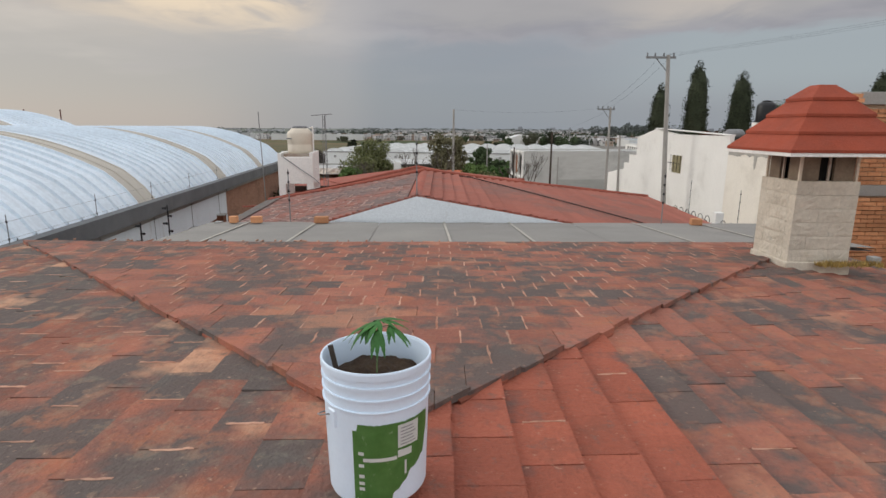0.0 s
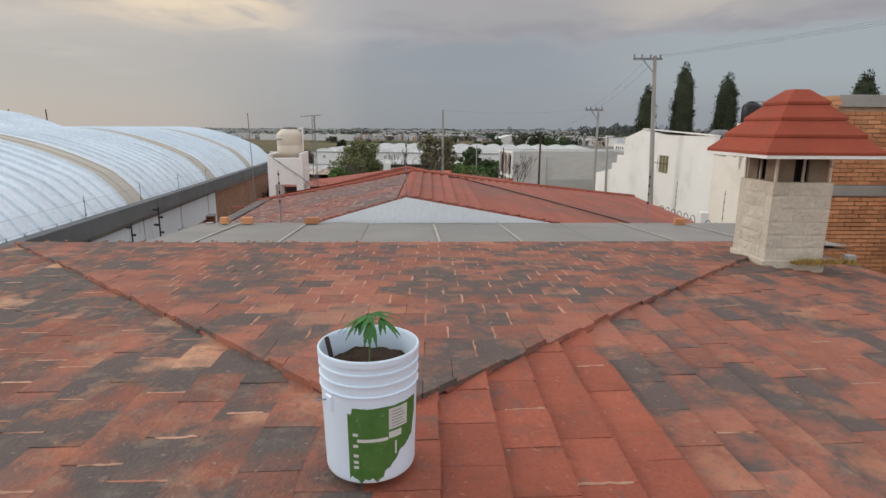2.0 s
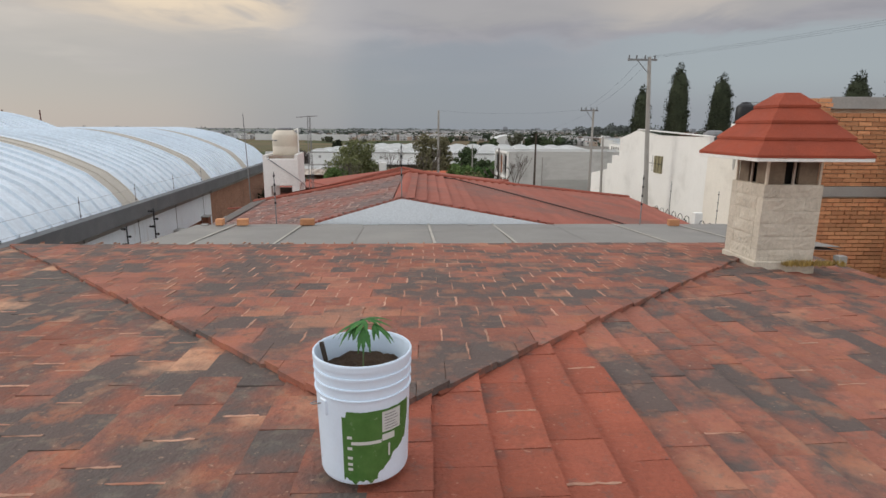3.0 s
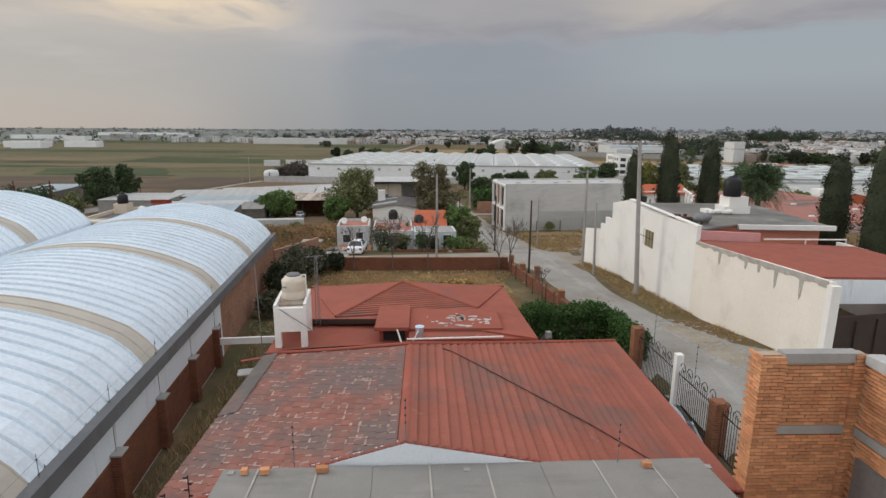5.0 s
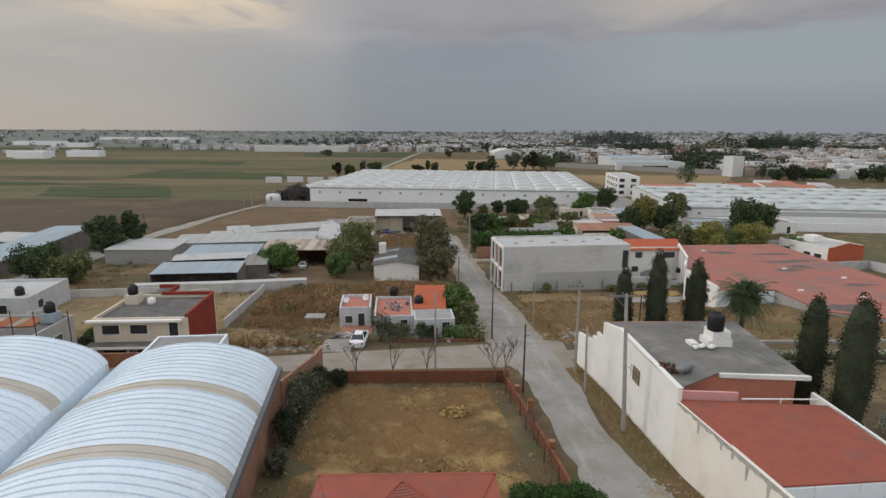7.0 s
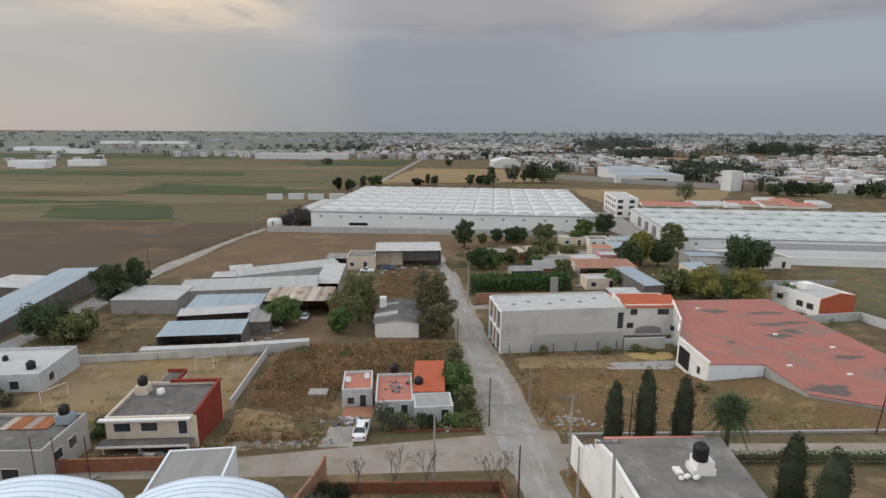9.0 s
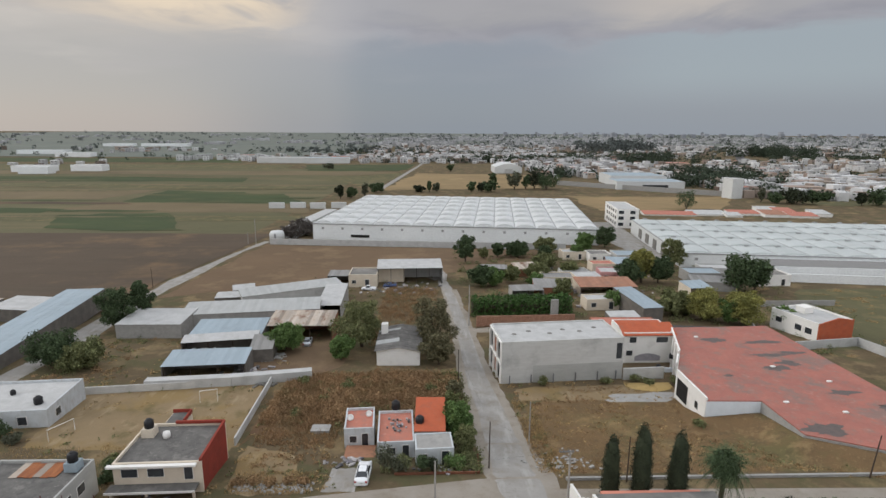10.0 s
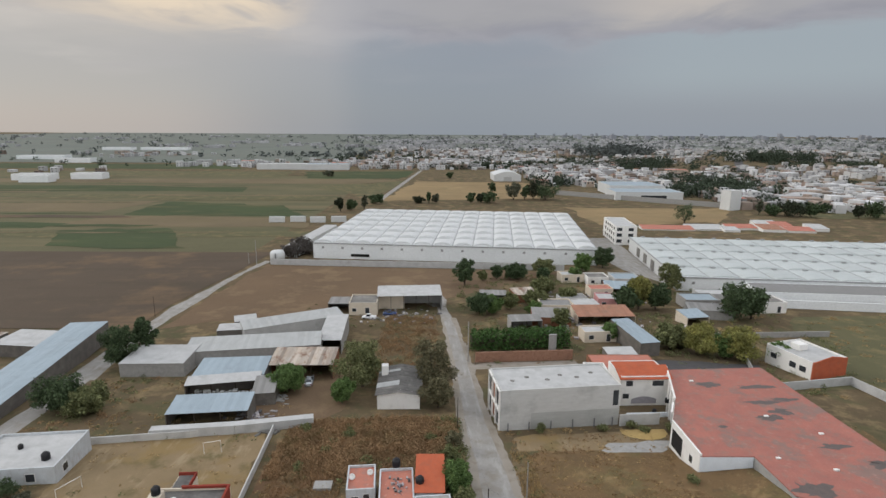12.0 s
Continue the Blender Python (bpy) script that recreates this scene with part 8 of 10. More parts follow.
# ---------------------------------------------------------------- trees near the white house
for at, h, r, s in (((18.3, 46.2), 10.4, 0.95, 1), ((20.95, 45.4), 12.0, 1.05, 2), ((24.4, 45.2), 11.2, 1.1, 3), ((29.1, 36.4), 9.9, 1.15, 4), ((29.0, 32.1), 10.9, 1.3, 5)):
    cypress((*at, gz(at[1])), h, r, s)
palm((28.8, 45.2, gz(45)), 8.0, 3)
hedge([(27.5, 49.2), (52, 48.6)], 1.3, 1.0, 5, "dark low hedge behind the cypresses", n=170)
single("white_shrubbery", leaf_cloud([(0, 0, 1.0, 1.2, 1.0, 0.9), (1.4, 0, 0.8, 1.0, 0.9, 0.8)], 900, 0.12, 9), M["blossom"], (34.0, 33.5, 4.1), "pale blossoming shrub in the garden", "shrub", kind="stuff")
low_wall("kerb_wall", [(16.5, 55.4), (60, 55.6)], 0.35, 0.3, "concrete", "low pale kerb wall along the cross street")

# ---------------------------------------------------------------- middle distance, this side of the grey building
flat_house("house", "salmon-roofed shack with grey-blue walls", (-10.5, 64.9), 3.9, 5.6, 4, 2.9, "shackwall", "salmon", z0=0.7, windows=(("f", 0.7, 0.9, 0.9, 0.9), ("f", 2.3, 0.2, 0.8, 1.9)))
flat_house("house", "salmon-roofed house with a white front", (-5.9, 61.6), 4.7, 8.0, 3, 2.5, "shackwall", "salmon", z0=1.1, windows=(("f", 1.2, 0.8, 1.1, 0.9), ("f", 3.2, 0.1, 0.8, 1.9)))
oh = flat_house("house", "small house with a sloping orange tile roof", (-1.1, 64.2), 3.6, 7.2, -1, 2.7, "shackwall", "orange", z0=0.9, parapet=0.1)
part("tile_roof", Build().prism([(-0.2, -0.2, 2.7), (3.9, -0.2, 2.7), (3.9, 7.4, 3.6), (-0.2, 7.4, 3.6)], (0, 0, 0.12)), M["orange"], oh)
flat_house("house", "white porch with a grey flat roof", (-1.0, 59.5), 4.7, 3.6, 4, 2.4, "shackwall", "concrete", z0=1.5, parapet=0.08, windows=(("f", 0.5, 0.7, 0.9, 1.0), ("f", 3.2, 0.0, 0.9, 2.0)))
single("brick_yard_floor", Build().box(-2, -2, -0.4, 2, 2, 0.08), M["brickwall"], (-8.2, 62.8, 1.2), "orange brick paving beside the shack", "paving")
for x, y, z, s in ((-0.6, 66.0, 3.6, 1.1), (-4.0, 70.2, 3.6, 1.1)):
    black_tank((x, y, z), s)
for x, y in ((-10.0, 67.6), (-7.6, 68.6)):
    k = thing("satellite_dish", (x, y, 3.3), 0, "white satellite dish on the shack roof", "satellite dish", "dishes on the shack")
    part("dish", Build().lathe([(0.02, 0), (0.25, 0.04), (0.42, 0.12), (0.44, 0.14), (0.25, 0.07), (0.02, 0.03)], 16), M["white"], k, at=pose(0, 0, 0.45, 60, 0, 10), smooth=True)
    part("arm", Build().tube((0, 0, 0), (0, 0.05, 0.45), 0.03, n=6), M["galv"], k)
jk = Build()
rr = random.Random(44)
for _ in range(34):
    x, y, s = -3.6 + rr.gauss(0, 0.7), 65.6 + rr.gauss(0, 1.2), rr.uniform(.1, .35)
    jk.box(x, y, 0, x + s, y + s * rr.uniform(.5, 1.5), s * rr.uniform(.4, 1.2))
single("roof_clutter", jk, M["clutter"], (0, 0, 3.28), "mixed clutter stored on the shack roof", "clutter", kind="stuff")
for i, (x, y, h, r, mt) in enumerate(((-4.8, 58.9, 3.3, 2.1, "leafgrey"), (-3.2, 57.9, 2.4, 1.6, "leafgrey"), (-2.2, 58.4, 2.2, 1.2, "leafolive"), (-0.2, 58.0, 2.4, 1.1, "leafdeep"), (3.8, 58.5, 1.9, 1.4, "leaf"), (5.6, 60.5, 1.6, 1.2, "leafolive"), (1.0, 58.0, 1.9, 0.8, "leafdark"))):
    bush((x, y, gz(y)), h, r, mt, 90 + i, "unkempt garden shrub in front of the shack", n=1000, size=0.12)
tree((4.4, 67.5, gz(67.5)), 4.4, 1.7, "leaf", 5, 1800, "bright green garden tree beside the shack", size=0.18)
tree((5.4, 62.5, gz(62.5)), 3.4, 1.2, "leafolive", 6, 1100, "small olive-green tree at the street corner", size=0.16)
def junk(name, label, cx, cy, n, spread, mat, seed, big=0.4):
    """A loose heap of boards, blocks and bits."""
    q = random.Random(seed)
    b = Build()
    for _ in range(n):
        x, y, s = cx + q.gauss(0, spread), cy + q.gauss(0, spread * 0.7), q.uniform(0.08, big)
        a, l = q.uniform(0, 3.14), s * q.uniform(1, 3)
        ca, sa = math.cos(a), math.sin(a)
        z, hh = gz(y), s * q.uniform(0.15, 0.8)
        pts = [(x + u * ca - v * sa, y + u * sa + v * ca, z + w) for w in (-0.05, hh) for u, v in ((-l / 2, -s / 2), (l / 2, -s / 2), (l / 2, s / 2), (-l / 2, s / 2))]
        b.add(pts, [(3, 2, 1, 0), (4, 5, 6, 7), (0, 1, 5, 4), (1, 2, 6, 5), (2, 3, 7, 6), (3, 0, 4, 7)])
    single(name, b, M[mat], (0, 0, 0.03), label, "clutter", kind="stuff")


junk("scrap_pile", "scattered boards and blocks beside the shack", -9.5, 60.5, 40, 1.0, "clutter", 1)
junk("scrap_pile", "bits of lumber and junk in the garden corner", 2.5, 58.6, 40, 1.3, "clutter", 2, 0.3)
junk("rubble_heap", "heap of broken blocks in the farmyard", -30.5, 101.5, 60, 1.6, "concrete", 3, 0.6)
junk("scrap_pile", "farm junk between the cattle sheds", -33.0, 94.5, 60, 1.8, "clutter", 4, 0.6)
junk("scrap_pile", "boards and drums lying in the farmyard", -40.5, 115.8, 50, 2.4, "clutter", 5, 0.6)
junk("rubble_heap", "broken blocks beside the yard wall", -27.6, 88.0, 40, 0.9, "roofconcrete", 6, 0.5)
junk("scrap_pile", "odds and ends in the yard of the cream house", -28.0, 51.0, 40, 2.0, "clutter", 7, 0.5)
junk("scrap_pile", "junk along the wall of the low house", -34.5, 49.9, 30, 0.9, "clutter", 8, 0.5)
junk("rubble_heap", "stones and rubble at the field's edge", 17.5, 60.0, 70, 2.2, "concrete", 9, 0.35)
junk("scrap_pile", "scattered bits round the small houses", 55, 176, 90, 9, "clutter", 10, 1.0)
junk("scrap_pile", "scattered bits round the small houses", 42, 150, 90, 10, "clutter", 11, 1.0)
junk("scrap_pile", "farm junk before the barn", -8, 160, 60, 6, "clutter", 12, 0.8)
low_wall("corner_fence", [(-3.5, 57.0), (6.6, 57.2), (6.9, 63)], 0.3, 0.15, "brickbrown", "low brown garden wall at the street corner")
single("cement_slab", Build().box(-1.3, -0.9, -0.5, 1.3, 0.9, 0.5), M["concrete"], (-14.6, 70.2, gz(70.2)), "grey cement cistern block in the weeds", "cistern")
rb = Build()
for _ in range(220):
    x, y, s = rr.uniform(-21.5, -12.5), 54.0 + rr.gauss(0.5, 0.5), rr.uniform(0.06, 0.22)
    rb.lathe([(s * 0.7, -s * 0.3), (s, 0.1 * s), (s * 0.6, s * 0.7), (0.01, s * 0.8)], 6, (x, y, gz(y)))
single("rubble", rb, M["concrete"], (0, 0, 0.02), "line of stones and rubble beside the side street", "rubble", kind="stuff")
for i, x in enumerate((-21, -19.2, -17.4, -15.5, -13.8)):
    bush((x, 55.0 + 0.3 * (i % 2), gz(55)), 1.0, 0.9, "weed", 120 + i, "dry brown bush beside the rubble", n=500, size=0.13)

hl = flat_house("house", "two-storey cream house with a dark red side wall", (-33.9, 53.5), 9.5, 8.4, 2, 5.0, "cream", "roofsoot", z0=1.3, right="redwall",
                windows=(("f", 0.9, 3.3, 1.7, 0.95), ("f", 3.7, 3.3, 1.7, 0.95), ("f", 7.6, 2.9, 0.9, 1.6), ("f", 0.8, 0.3, 2.5, 1.5, "gatebrown"), ("f", 4.2, 0.7, 1.6, 1.1), ("f", 6.6, 0.2, 1.9, 1.6)))
part("eave", Build().box(-0.5, -0.5, 4.62, 9.0, 0.0, 4.86, 0.01), M["white"], hl, "white projecting roof edge")
part("canopy", Build().box(-0.4, -1.5, 2.22, 9.1, 0.0, 2.42, 0.01), M["roofsoot"], hl, "weathered grey canopy slab")
part("canopy_edge", Build().box(-0.42, -1.56, 2.20, 9.12, -1.49, 2.45), M["white"], hl, "white painted canopy edge")
for x in (0.0, 3.7, 8.7):
    part("column", Build().box(x, -1.2, -1.0, x + 0.25, -0.95, 2.3), M["cream"], hl)
part("parapet", Build().box(9.25, 0, 5.0, 9.52, 8.4, 5.3), M["redwall"], hl, "dark red parapet")
part("parapet", Build().box(3.6, 8.1, 5.0, 9.25, 8.4, 5.35), M["redwall"], hl, "dark red parapet")
part("back_wing", Build().box(2.2, 8.45, -1.5, 4.5, 11.0, 5.0), M["cream"], hl, "narrow back wing")
part("wing_roof", Build().box(2.3, 8.42, 5.0, 4.4, 10.9, 5.06), M["roofsoot"], hl, "blackened grey roof of the wing")
part("parapet", Build().box(4.4, 8.42, 5.0, 4.56, 11.0, 5.5), M["redwall"], hl, "dark red parapet")
part("parapet", Build().box(2.2, 10.9, 5.0, 4.4, 11.0, 5.5), M["redwall"], hl, "dark red parapet")
part("tank_stand", Build().box(0.6, 5.6, 4.6, 2.0, 7.0, 5.7), M["cream"], hl, "cream tank stand")
black_tank((-32.8, 59.8, 7.0), 1.0)
single("small_tank", Build().lathe([(0.4, 0), (0.45, 0.3), (0.4, 0.7), (0.1, 0.85)], 16), M["white"], (-30.6, 59.3, 5.95), "white water drum on the grey roof", "water tank", smooth=True)
flat_house("house", "low house with a blackened grey roof and stained parapet", (-46.0, 46.8), 10.0, 7.2, 0, 3.6, "lowergrey", "roofsoot", z0=3.0, windows=(("f", 6.0, 0.6, 1.6, 1.1), ("r", 1.5, 1.4, 1.2, 1.0), ("r", 3.8, 1.4, 1.2, 1.0)))
rs_ = thing("rust_sheet", (-40.8, 52.6, 6.3), 0, "loose sheets of rusty orange metal on the low roof", "sheet metal")
for k in range(6):
    part("sheet", Build().box(-2.4 + 0.8 * k, -1.5 + 0.1 * (k % 2), 0.012 * (k % 2), -1.57 + 0.8 * k, 1.35 - 0.15 * (k % 3), 0.05 + 0.012 * (k % 2)), M["rustorange" if k % 3 else "rust"], rs_)
black_tank((-37.2, 52.4, 7.4), 0.95)
single("tank_stand", Build().box(-0.7, -0.6, 0, 0.7, 0.6, 1.0, 0.02), M["metalblue"], (-37.2, 52.4, 6.4), "blue-grey tank stand on the low roof", "tank stand")
low_wall("yard_wall", [(-37, 48.6), (-22.5, 49.0)], 1.5, 0.2, "brickwall", "orange brick yard wall in front of the cream house")
flat_house("annex", "white block with a pale flat roof behind the warehouse", (-22.6, 38.5), 5.9, 6.6, 5, 3.4, "bluewhite", "metalgrey", z0=4.2, category="building", parapet=0.12)
flat_house("house", "white flat-roofed house at the sandy yard", (-66.5, 71.0), 13.0, 10.2, 5, 3.0, "shackwall", "roofbits", z0=-0.2, windows=(("f", 9.0, 0.8, 1.2, 1.2), ("r", 2, 0.9, 1.2, 1.1)))
black_tank((-56.3, 74.6, 2.45), 1.1)
black_tank((-62, 77.5, 2.45), 0.7)
low_wall("yard_wall", [(-56.5, 83.8), (-40, 86.0), (-27, 90.6)], 1.3, 0.2, "greyblock", "grey block wall behind the sandy yard")
low_wall("yard_wall", [(-26.7, 90.8), (-25.2, 66.0)], 1.2, 0.2, "greyblock", "grey block wall beside the weeds")
for i, (x, y, h, r, mt) in enumerate(((-58.5, 69.0, 2.4, 2.0, "leafdeep"), (-62.0, 68.4, 2.8, 2.3, "leafdeep"), (-60.4, 65.5, 2.0, 1.8, "leafgrey"), (-65.0, 67.0, 2.6, 2.2, "leafdeep"), (-55.2, 67.6, 1.5, 1.3, "leafgrey"),
                                         (-36.2, 55.6, 1.3, 1.0, "leafdeep"), (-36.9, 58.2, 1.5, 1.2, "leafdeep"), (-38.4, 61.0, 1.0, 1.2, "leafolive"))):
    bush((x, y, gz(y)), h, r, mt, 420 + i, "dark unkempt bush beside the low house", n=1300, size=0.15)
# dark earth laid in place of the shade between the houses
drape("shaded_yard", [(-58, 50), (-58, 66)], [(-35.6, 50), (-36.0, 63)], 0.045, M["ground"], "dark earth standing for shade round the low house", jag=0.9, step=2)
goal = Build().path([(-50.6, 67.6, .4), (-50.6, 67.6, 2.2), (-49.2, 71, 2.0), (-49.2, 71, 0.2)], 0.05, 6)
single("goal_frame", goal, M["white"], (0, 0, 0), "white football goal frame in the sandy yard", "goal")
goal = Build().path([(-35.5, 80.3, -.6), (-35.5, 80.3, 1.4), (-33.0, 81.0, 1.4), (-33.0, 81.0, -.6)], 0.05, 6)
single("goal_frame", goal, M["white"], (0, 0, 0), "white football goal frame in the sandy yard", "goal")

# weeds between shack and hut
blades("weed_field", [(-24.0, 72, 5.2, 92.5, 15000, 0.9, 0.05), (-23, 66, -12, 73, 2500, 0.6, 0.04), (-12, 108, 3, 160, 6000, 0.8, 0.05), (2, 66, 6, 92, 1500, 0.7, 0.05)], M["weed"], "tall reddish-brown dry weeds", 21, "weeds")
blades("field_grass", [(15, 57, 50, 78, 22000, 0.2, 0.03), (13.8, 57, 17, 80, 4000, 0.45, 0.03), (-22, 53, -12.5, 58, 2500, 0.4, 0.03), (-60, 53, -34, 66, 4000, 0.4, 0.03), (50, 55, 75, 60, 3000, 0.4, 0.03)], M["straw"], "short dry grass of the field", 22)
for i, (x, y) in enumerate(((-16, 80), (-19, 75), (-9, 76), (-13, 86), (1, 84), (-21, 88), (3.5, 78))):
    bush((x, y, gz(y)), 1.5, 1.3, "leafolive", 140 + i, "low olive shrub among the dry weeds", n=600, size=0.14)



def on_road(x, y):
    l = float(np.interp(y, (28, 49.8, 54, 76, 100, 121, 172), (9.7, 8.8, 7.0, 7.4, 6.6, 6.4, 3.4)))
    r = float(np.interp(y, (28, 48, 54, 66, 90, 121, 172), (14.4, 14.1, 14.8, 13.8, 11.8, 10.7, 6.7)))
    return l < x < r or 46.8 < y < 53.2 and x < 9 or 50.5 < y < 55 and x > 13


def scrub(name, regions, material, label, seed, leaf=0.13, per=34):
    """Low uneven growth as one object. regions: x0, y0, x1, y1, clumps, spread, height."""
    rnd = random.Random(seed)
    blobs = []
    for x0, y0, x1, y1, n, r, h in regions:
        for _ in range(n):
            x, y = rnd.uniform(x0, x1), rnd.uniform(y0, y1)
            if on_road(x, y) or noise.noise((x * 0.13, y * 0.13, seed)) < rnd.uniform(-0.5, 0.3):
                continue
            k = r * rnd.uniform(0.5, 1.4)
            hh = h * rnd.uniform(0.4, 1.3)
            blobs.append((x, y, gz(y) + hh * 0.35, k, k * rnd.uniform(0.6, 1.2), hh * 0.6))
    single(name, leaf_cloud(blobs, len(blobs) * per, leaf, seed, shell=0.2), material, (0, 0, 0), label, "scrub", kind="stuff")


drape("weed_floor", [(-25, 66), (-24.5, 92.5)], [(-12, 72), (5.6, 93)], 0.04, M["weedfloor"], "reddish earth overgrown with dry weeds", jag=1.5, step=2, across=10)
drape("weed_floor", [(-13, 72), (-13, 93)], [(6.6, 70), (6.2, 93)], 0.042, M["weedfloor"], "reddish earth overgrown with dry weeds", jag=1.0, step=2, across=10)
scrub("dry_scrub", [(-24, 74, 5.2, 92, 1400, 1.1, 0.8), (-23.5, 72, -9, 82, 520, 0.8, 1.9), (-9, 79, 5, 92, 380, 0.8, 1.6), (-22, 56.5, -12, 72, 110, 0.6, 0.5), (-12, 107, 3, 160, 420, 1.0, 0.9), (-70, 88, -56, 112, 60, 0.9, 0.6), (-60, 108, -36, 120, 40, 0.8, 0.5), (14.5, 120, 60, 215, 160, 1.1, 0.6), (14.5, 57, 75, 86, 1500, 0.6, 0.25)], M["weed"], "clumps of reddish-brown dry weeds", 31, 0.12, 60)
scrub("green_scrub", [(-24, 71, 5.2, 93, 200, 0.8, 0.9), (2, 58, 6.9, 92, 220, 0.75, 1.2), (-72, 88, -55, 113, 70, 0.9, 0.7), (-62, 108, -20, 135, 60, 0.9, 0.7), (11, 125, 76, 216, 750, 1.3, 1.2), (76, 125, 110, 190, 150, 1.4, 1.2), (13, 100, 50, 126, 120, 0.8, 0.8), (14, 50, 17, 86, 40, 0.6, 0.5), (44, 56, 70, 72, 50, 0.6, 0.5), (60, 101, 96, 128, 110, 1.2, 0.9), (-38, 150, 4, 176, 70, 1.0, 0.7), (-24, 54, -10, 61, 40, 0.5, 0.5), (-60, 52, -35, 70, 60, 0.6, 0.5), (-58, 82, -26, 92, 40, 0.6, 0.5), (-10, 26, -8, 44, 30, 0.4, 0.5), (5, 57, 8, 64, 25, 0.5, 0.8), (-5, 57.3, 6.8, 59.5, 120, 0.55, 1.2)], M["leafolive"], "dull green scrub growing round yards and walls", 32, 0.16)
scrub("dry_grass", [(14.5, 56, 78, 88, 1200, 0.5, 0.2), (-24, 53, -11, 72, 160, 0.5, 0.25), (-58, 60, -26, 86, 160, 0.6, 0.15), (80, 100, 240, 160, 500, 1.4, 0.4), (-70, 86, -26, 112, 200, 0.7, 0.3), (-9, 26, 8, 44, 260, 0.35, 0.14)], M["straw"], "patches of dry yellow grass", 33, 0.11)
drape("dry_field", [(14.6, 56), (14.0, 80)], [(79, 56), (79, 87)], 0.045, M["fieldgrass"], "golden-brown dry grass field", jag=0.6, step=3, across=12)
bk_ = [(40.6, 77.5, -0.3), (40.62, 71.15, 1.35), (48.75, 70.95, 2.1), (49.1, 62.0, 3.4), (57.9, 57.8, 3.42), (69.8, 56.8, 3.42), (76, 57.5, 3.42)]
bo_ = [(38.8, 77.5), (37.2, 68.5), (42.5, 64.8), (44.8, 59.0), (56.0, 53.8), (70.5, 55.9), (79, 56)]


def bank():
    """Earth raised to fit how much wall the camera sees; its top line carries heights."""
    def fn(u, v):
        k = v * (len(bk_) - 1)
        a = [float(np.interp(k, range(len(bo_)), [p[i] for p in bo_])) for i in (0, 1)]
        c = [float(np.interp(k, range(len(bk_)), [p[i] for p in bk_])) for i in (0, 1, 2)]
        x, y = a[0] + (c[0] - a[0]) * u, a[1] + (c[1] - a[1]) * u
        return (x, y, gz(y) + 0.02 + max(0, c[2] - gz(c[1])) * (u * u * (3 - 2 * u)) + 0.08 * noise.noise((x, y, 2)))
    single("bank", Build().grid(10, 60, fn), M["fieldgrass"], (0, 0, 0), "grassy earth bank against the red-roofed building", "ground", kind="structure", smooth=True)


bank()
# grey building
gb = flat_house("building", "long grey block building with an open white-framed street side", (13.3, 87.4), 21.8, 9.4, 5.5, 7.6, "greyblock", "roofbits", z0=-1.1, parapet=0.25, category="building")
for i, x in enumerate((1.2, 5.0, 9.0, 13.0, 17.0, 20.4)):
    part("stub_post", Build().box(x, -0.5, -0.8, x + 0.16, -0.34, 1.6), M["gutter"], gb, "short dark post")
part("lower_wall", Build().box(5.5, -0.04, -1.0, 21.8, 0.0, 3.1), M["lowergrey"], gb, "darker weathered lower wall")
part("window", Build().box(20.5, -0.05, 3.7, 21.5, 0.02, 6.6), M["glass"], gb, "tall dark window strip")
for z in (0.2, 3.9):
    for i in range(3):
        y = 0.6 + 2.9 * i
        part("opening", Build().box(-0.03, y, z, 0.1, y + 2.3, z + 2.9), M["dark"] if i != 1 else M["brickwall"], gb, "unfinished street opening")
for i in range(4):
    y = 0.1 + 2.9 * i
    part("column", Build().box(-0.35, y, -0.8, -0.04, y + 0.34, 7.5), M["white"], gb, "white column")
for z in (3.3, 7.2):
    part("beam", Build().box(-0.34, 0.4, z, -0.05, 9.0, z + 0.3), M["white"], gb, "white beam")
for i, (x, y) in enumerate(((3, 4.2), (6, 5.4), (9.5, 4.0), (12.4, 5.6), (15.2, 4.4), (18.5, 6))):
    part("roof_bump", Build().lathe([(0.5, 0), (0.42, 0.06), (0.1, 0.1)], 12, (x, y, 7.33)), M["roofconcrete"], gb)
low_wall("yard_wall", [(35.0, 88.9), (42.5, 89.5)], 2.2, 0.25, "greyblock", "grey block yard wall beside the grey building")
bw = flat_house("house", "white two-storey house with an orange roof band", (38.0, 97.4), 9.6, 7.5, 1, 6.2, "white", "orange", z0=-1.9, parapet=0.1,
                windows=(("f", 1.0, 4.2, 1.3, 1.1), ("f", 6.2, 4.2, 2.2, 1.1), ("f", 0.5, 1.6, 1.2, 1.0)))
part("tile_band", Build().prism([(-0.4, -0.5, 5.7), (10.0, -0.5, 5.7), (10.0, 3.2, 7.0), (-0.4, 3.2, 7.0)], (0, 0, 0.15)), M["orange"], bw, "sloping orange tile roof")
part("terrace_wall", Build().box(-0.6, -5.2, -1.2, 9.4, -5.0, 1.3), M["bluewhite"], bw)
part("mural", Build().grid(10, 4, lambda u, v: (2.2 + 5.0 * u, -0.06, 0.5 + (1.5 - 0.6 * (2 * u - 1) ** 2) * v)), M["muralgrey"], bw, "faded grey painting on the wall")
black_tank((46.2, 94.8, 0.2), 0.9)
black_tank((43.0, 92.9, -1.0), 0.8)
th = flat_house("house", "long house with a terracotta roof", (36.5, 108.5), 14.0, 7.4, -1, 3.6, "brickwall", "salmon", z0=-2.6, parapet=0.05, windows=(("f", 2.5, 1.0, 1.4, 1.2), ("f", 8, 1.0, 1.4, 1.2)))
flat_house("house", "red-sided house with a white back wall", (33.5, 103.5), 4.4, 6.0, -4, 4.2, "white", "roofbits", z0=-2.2, front="redwall")
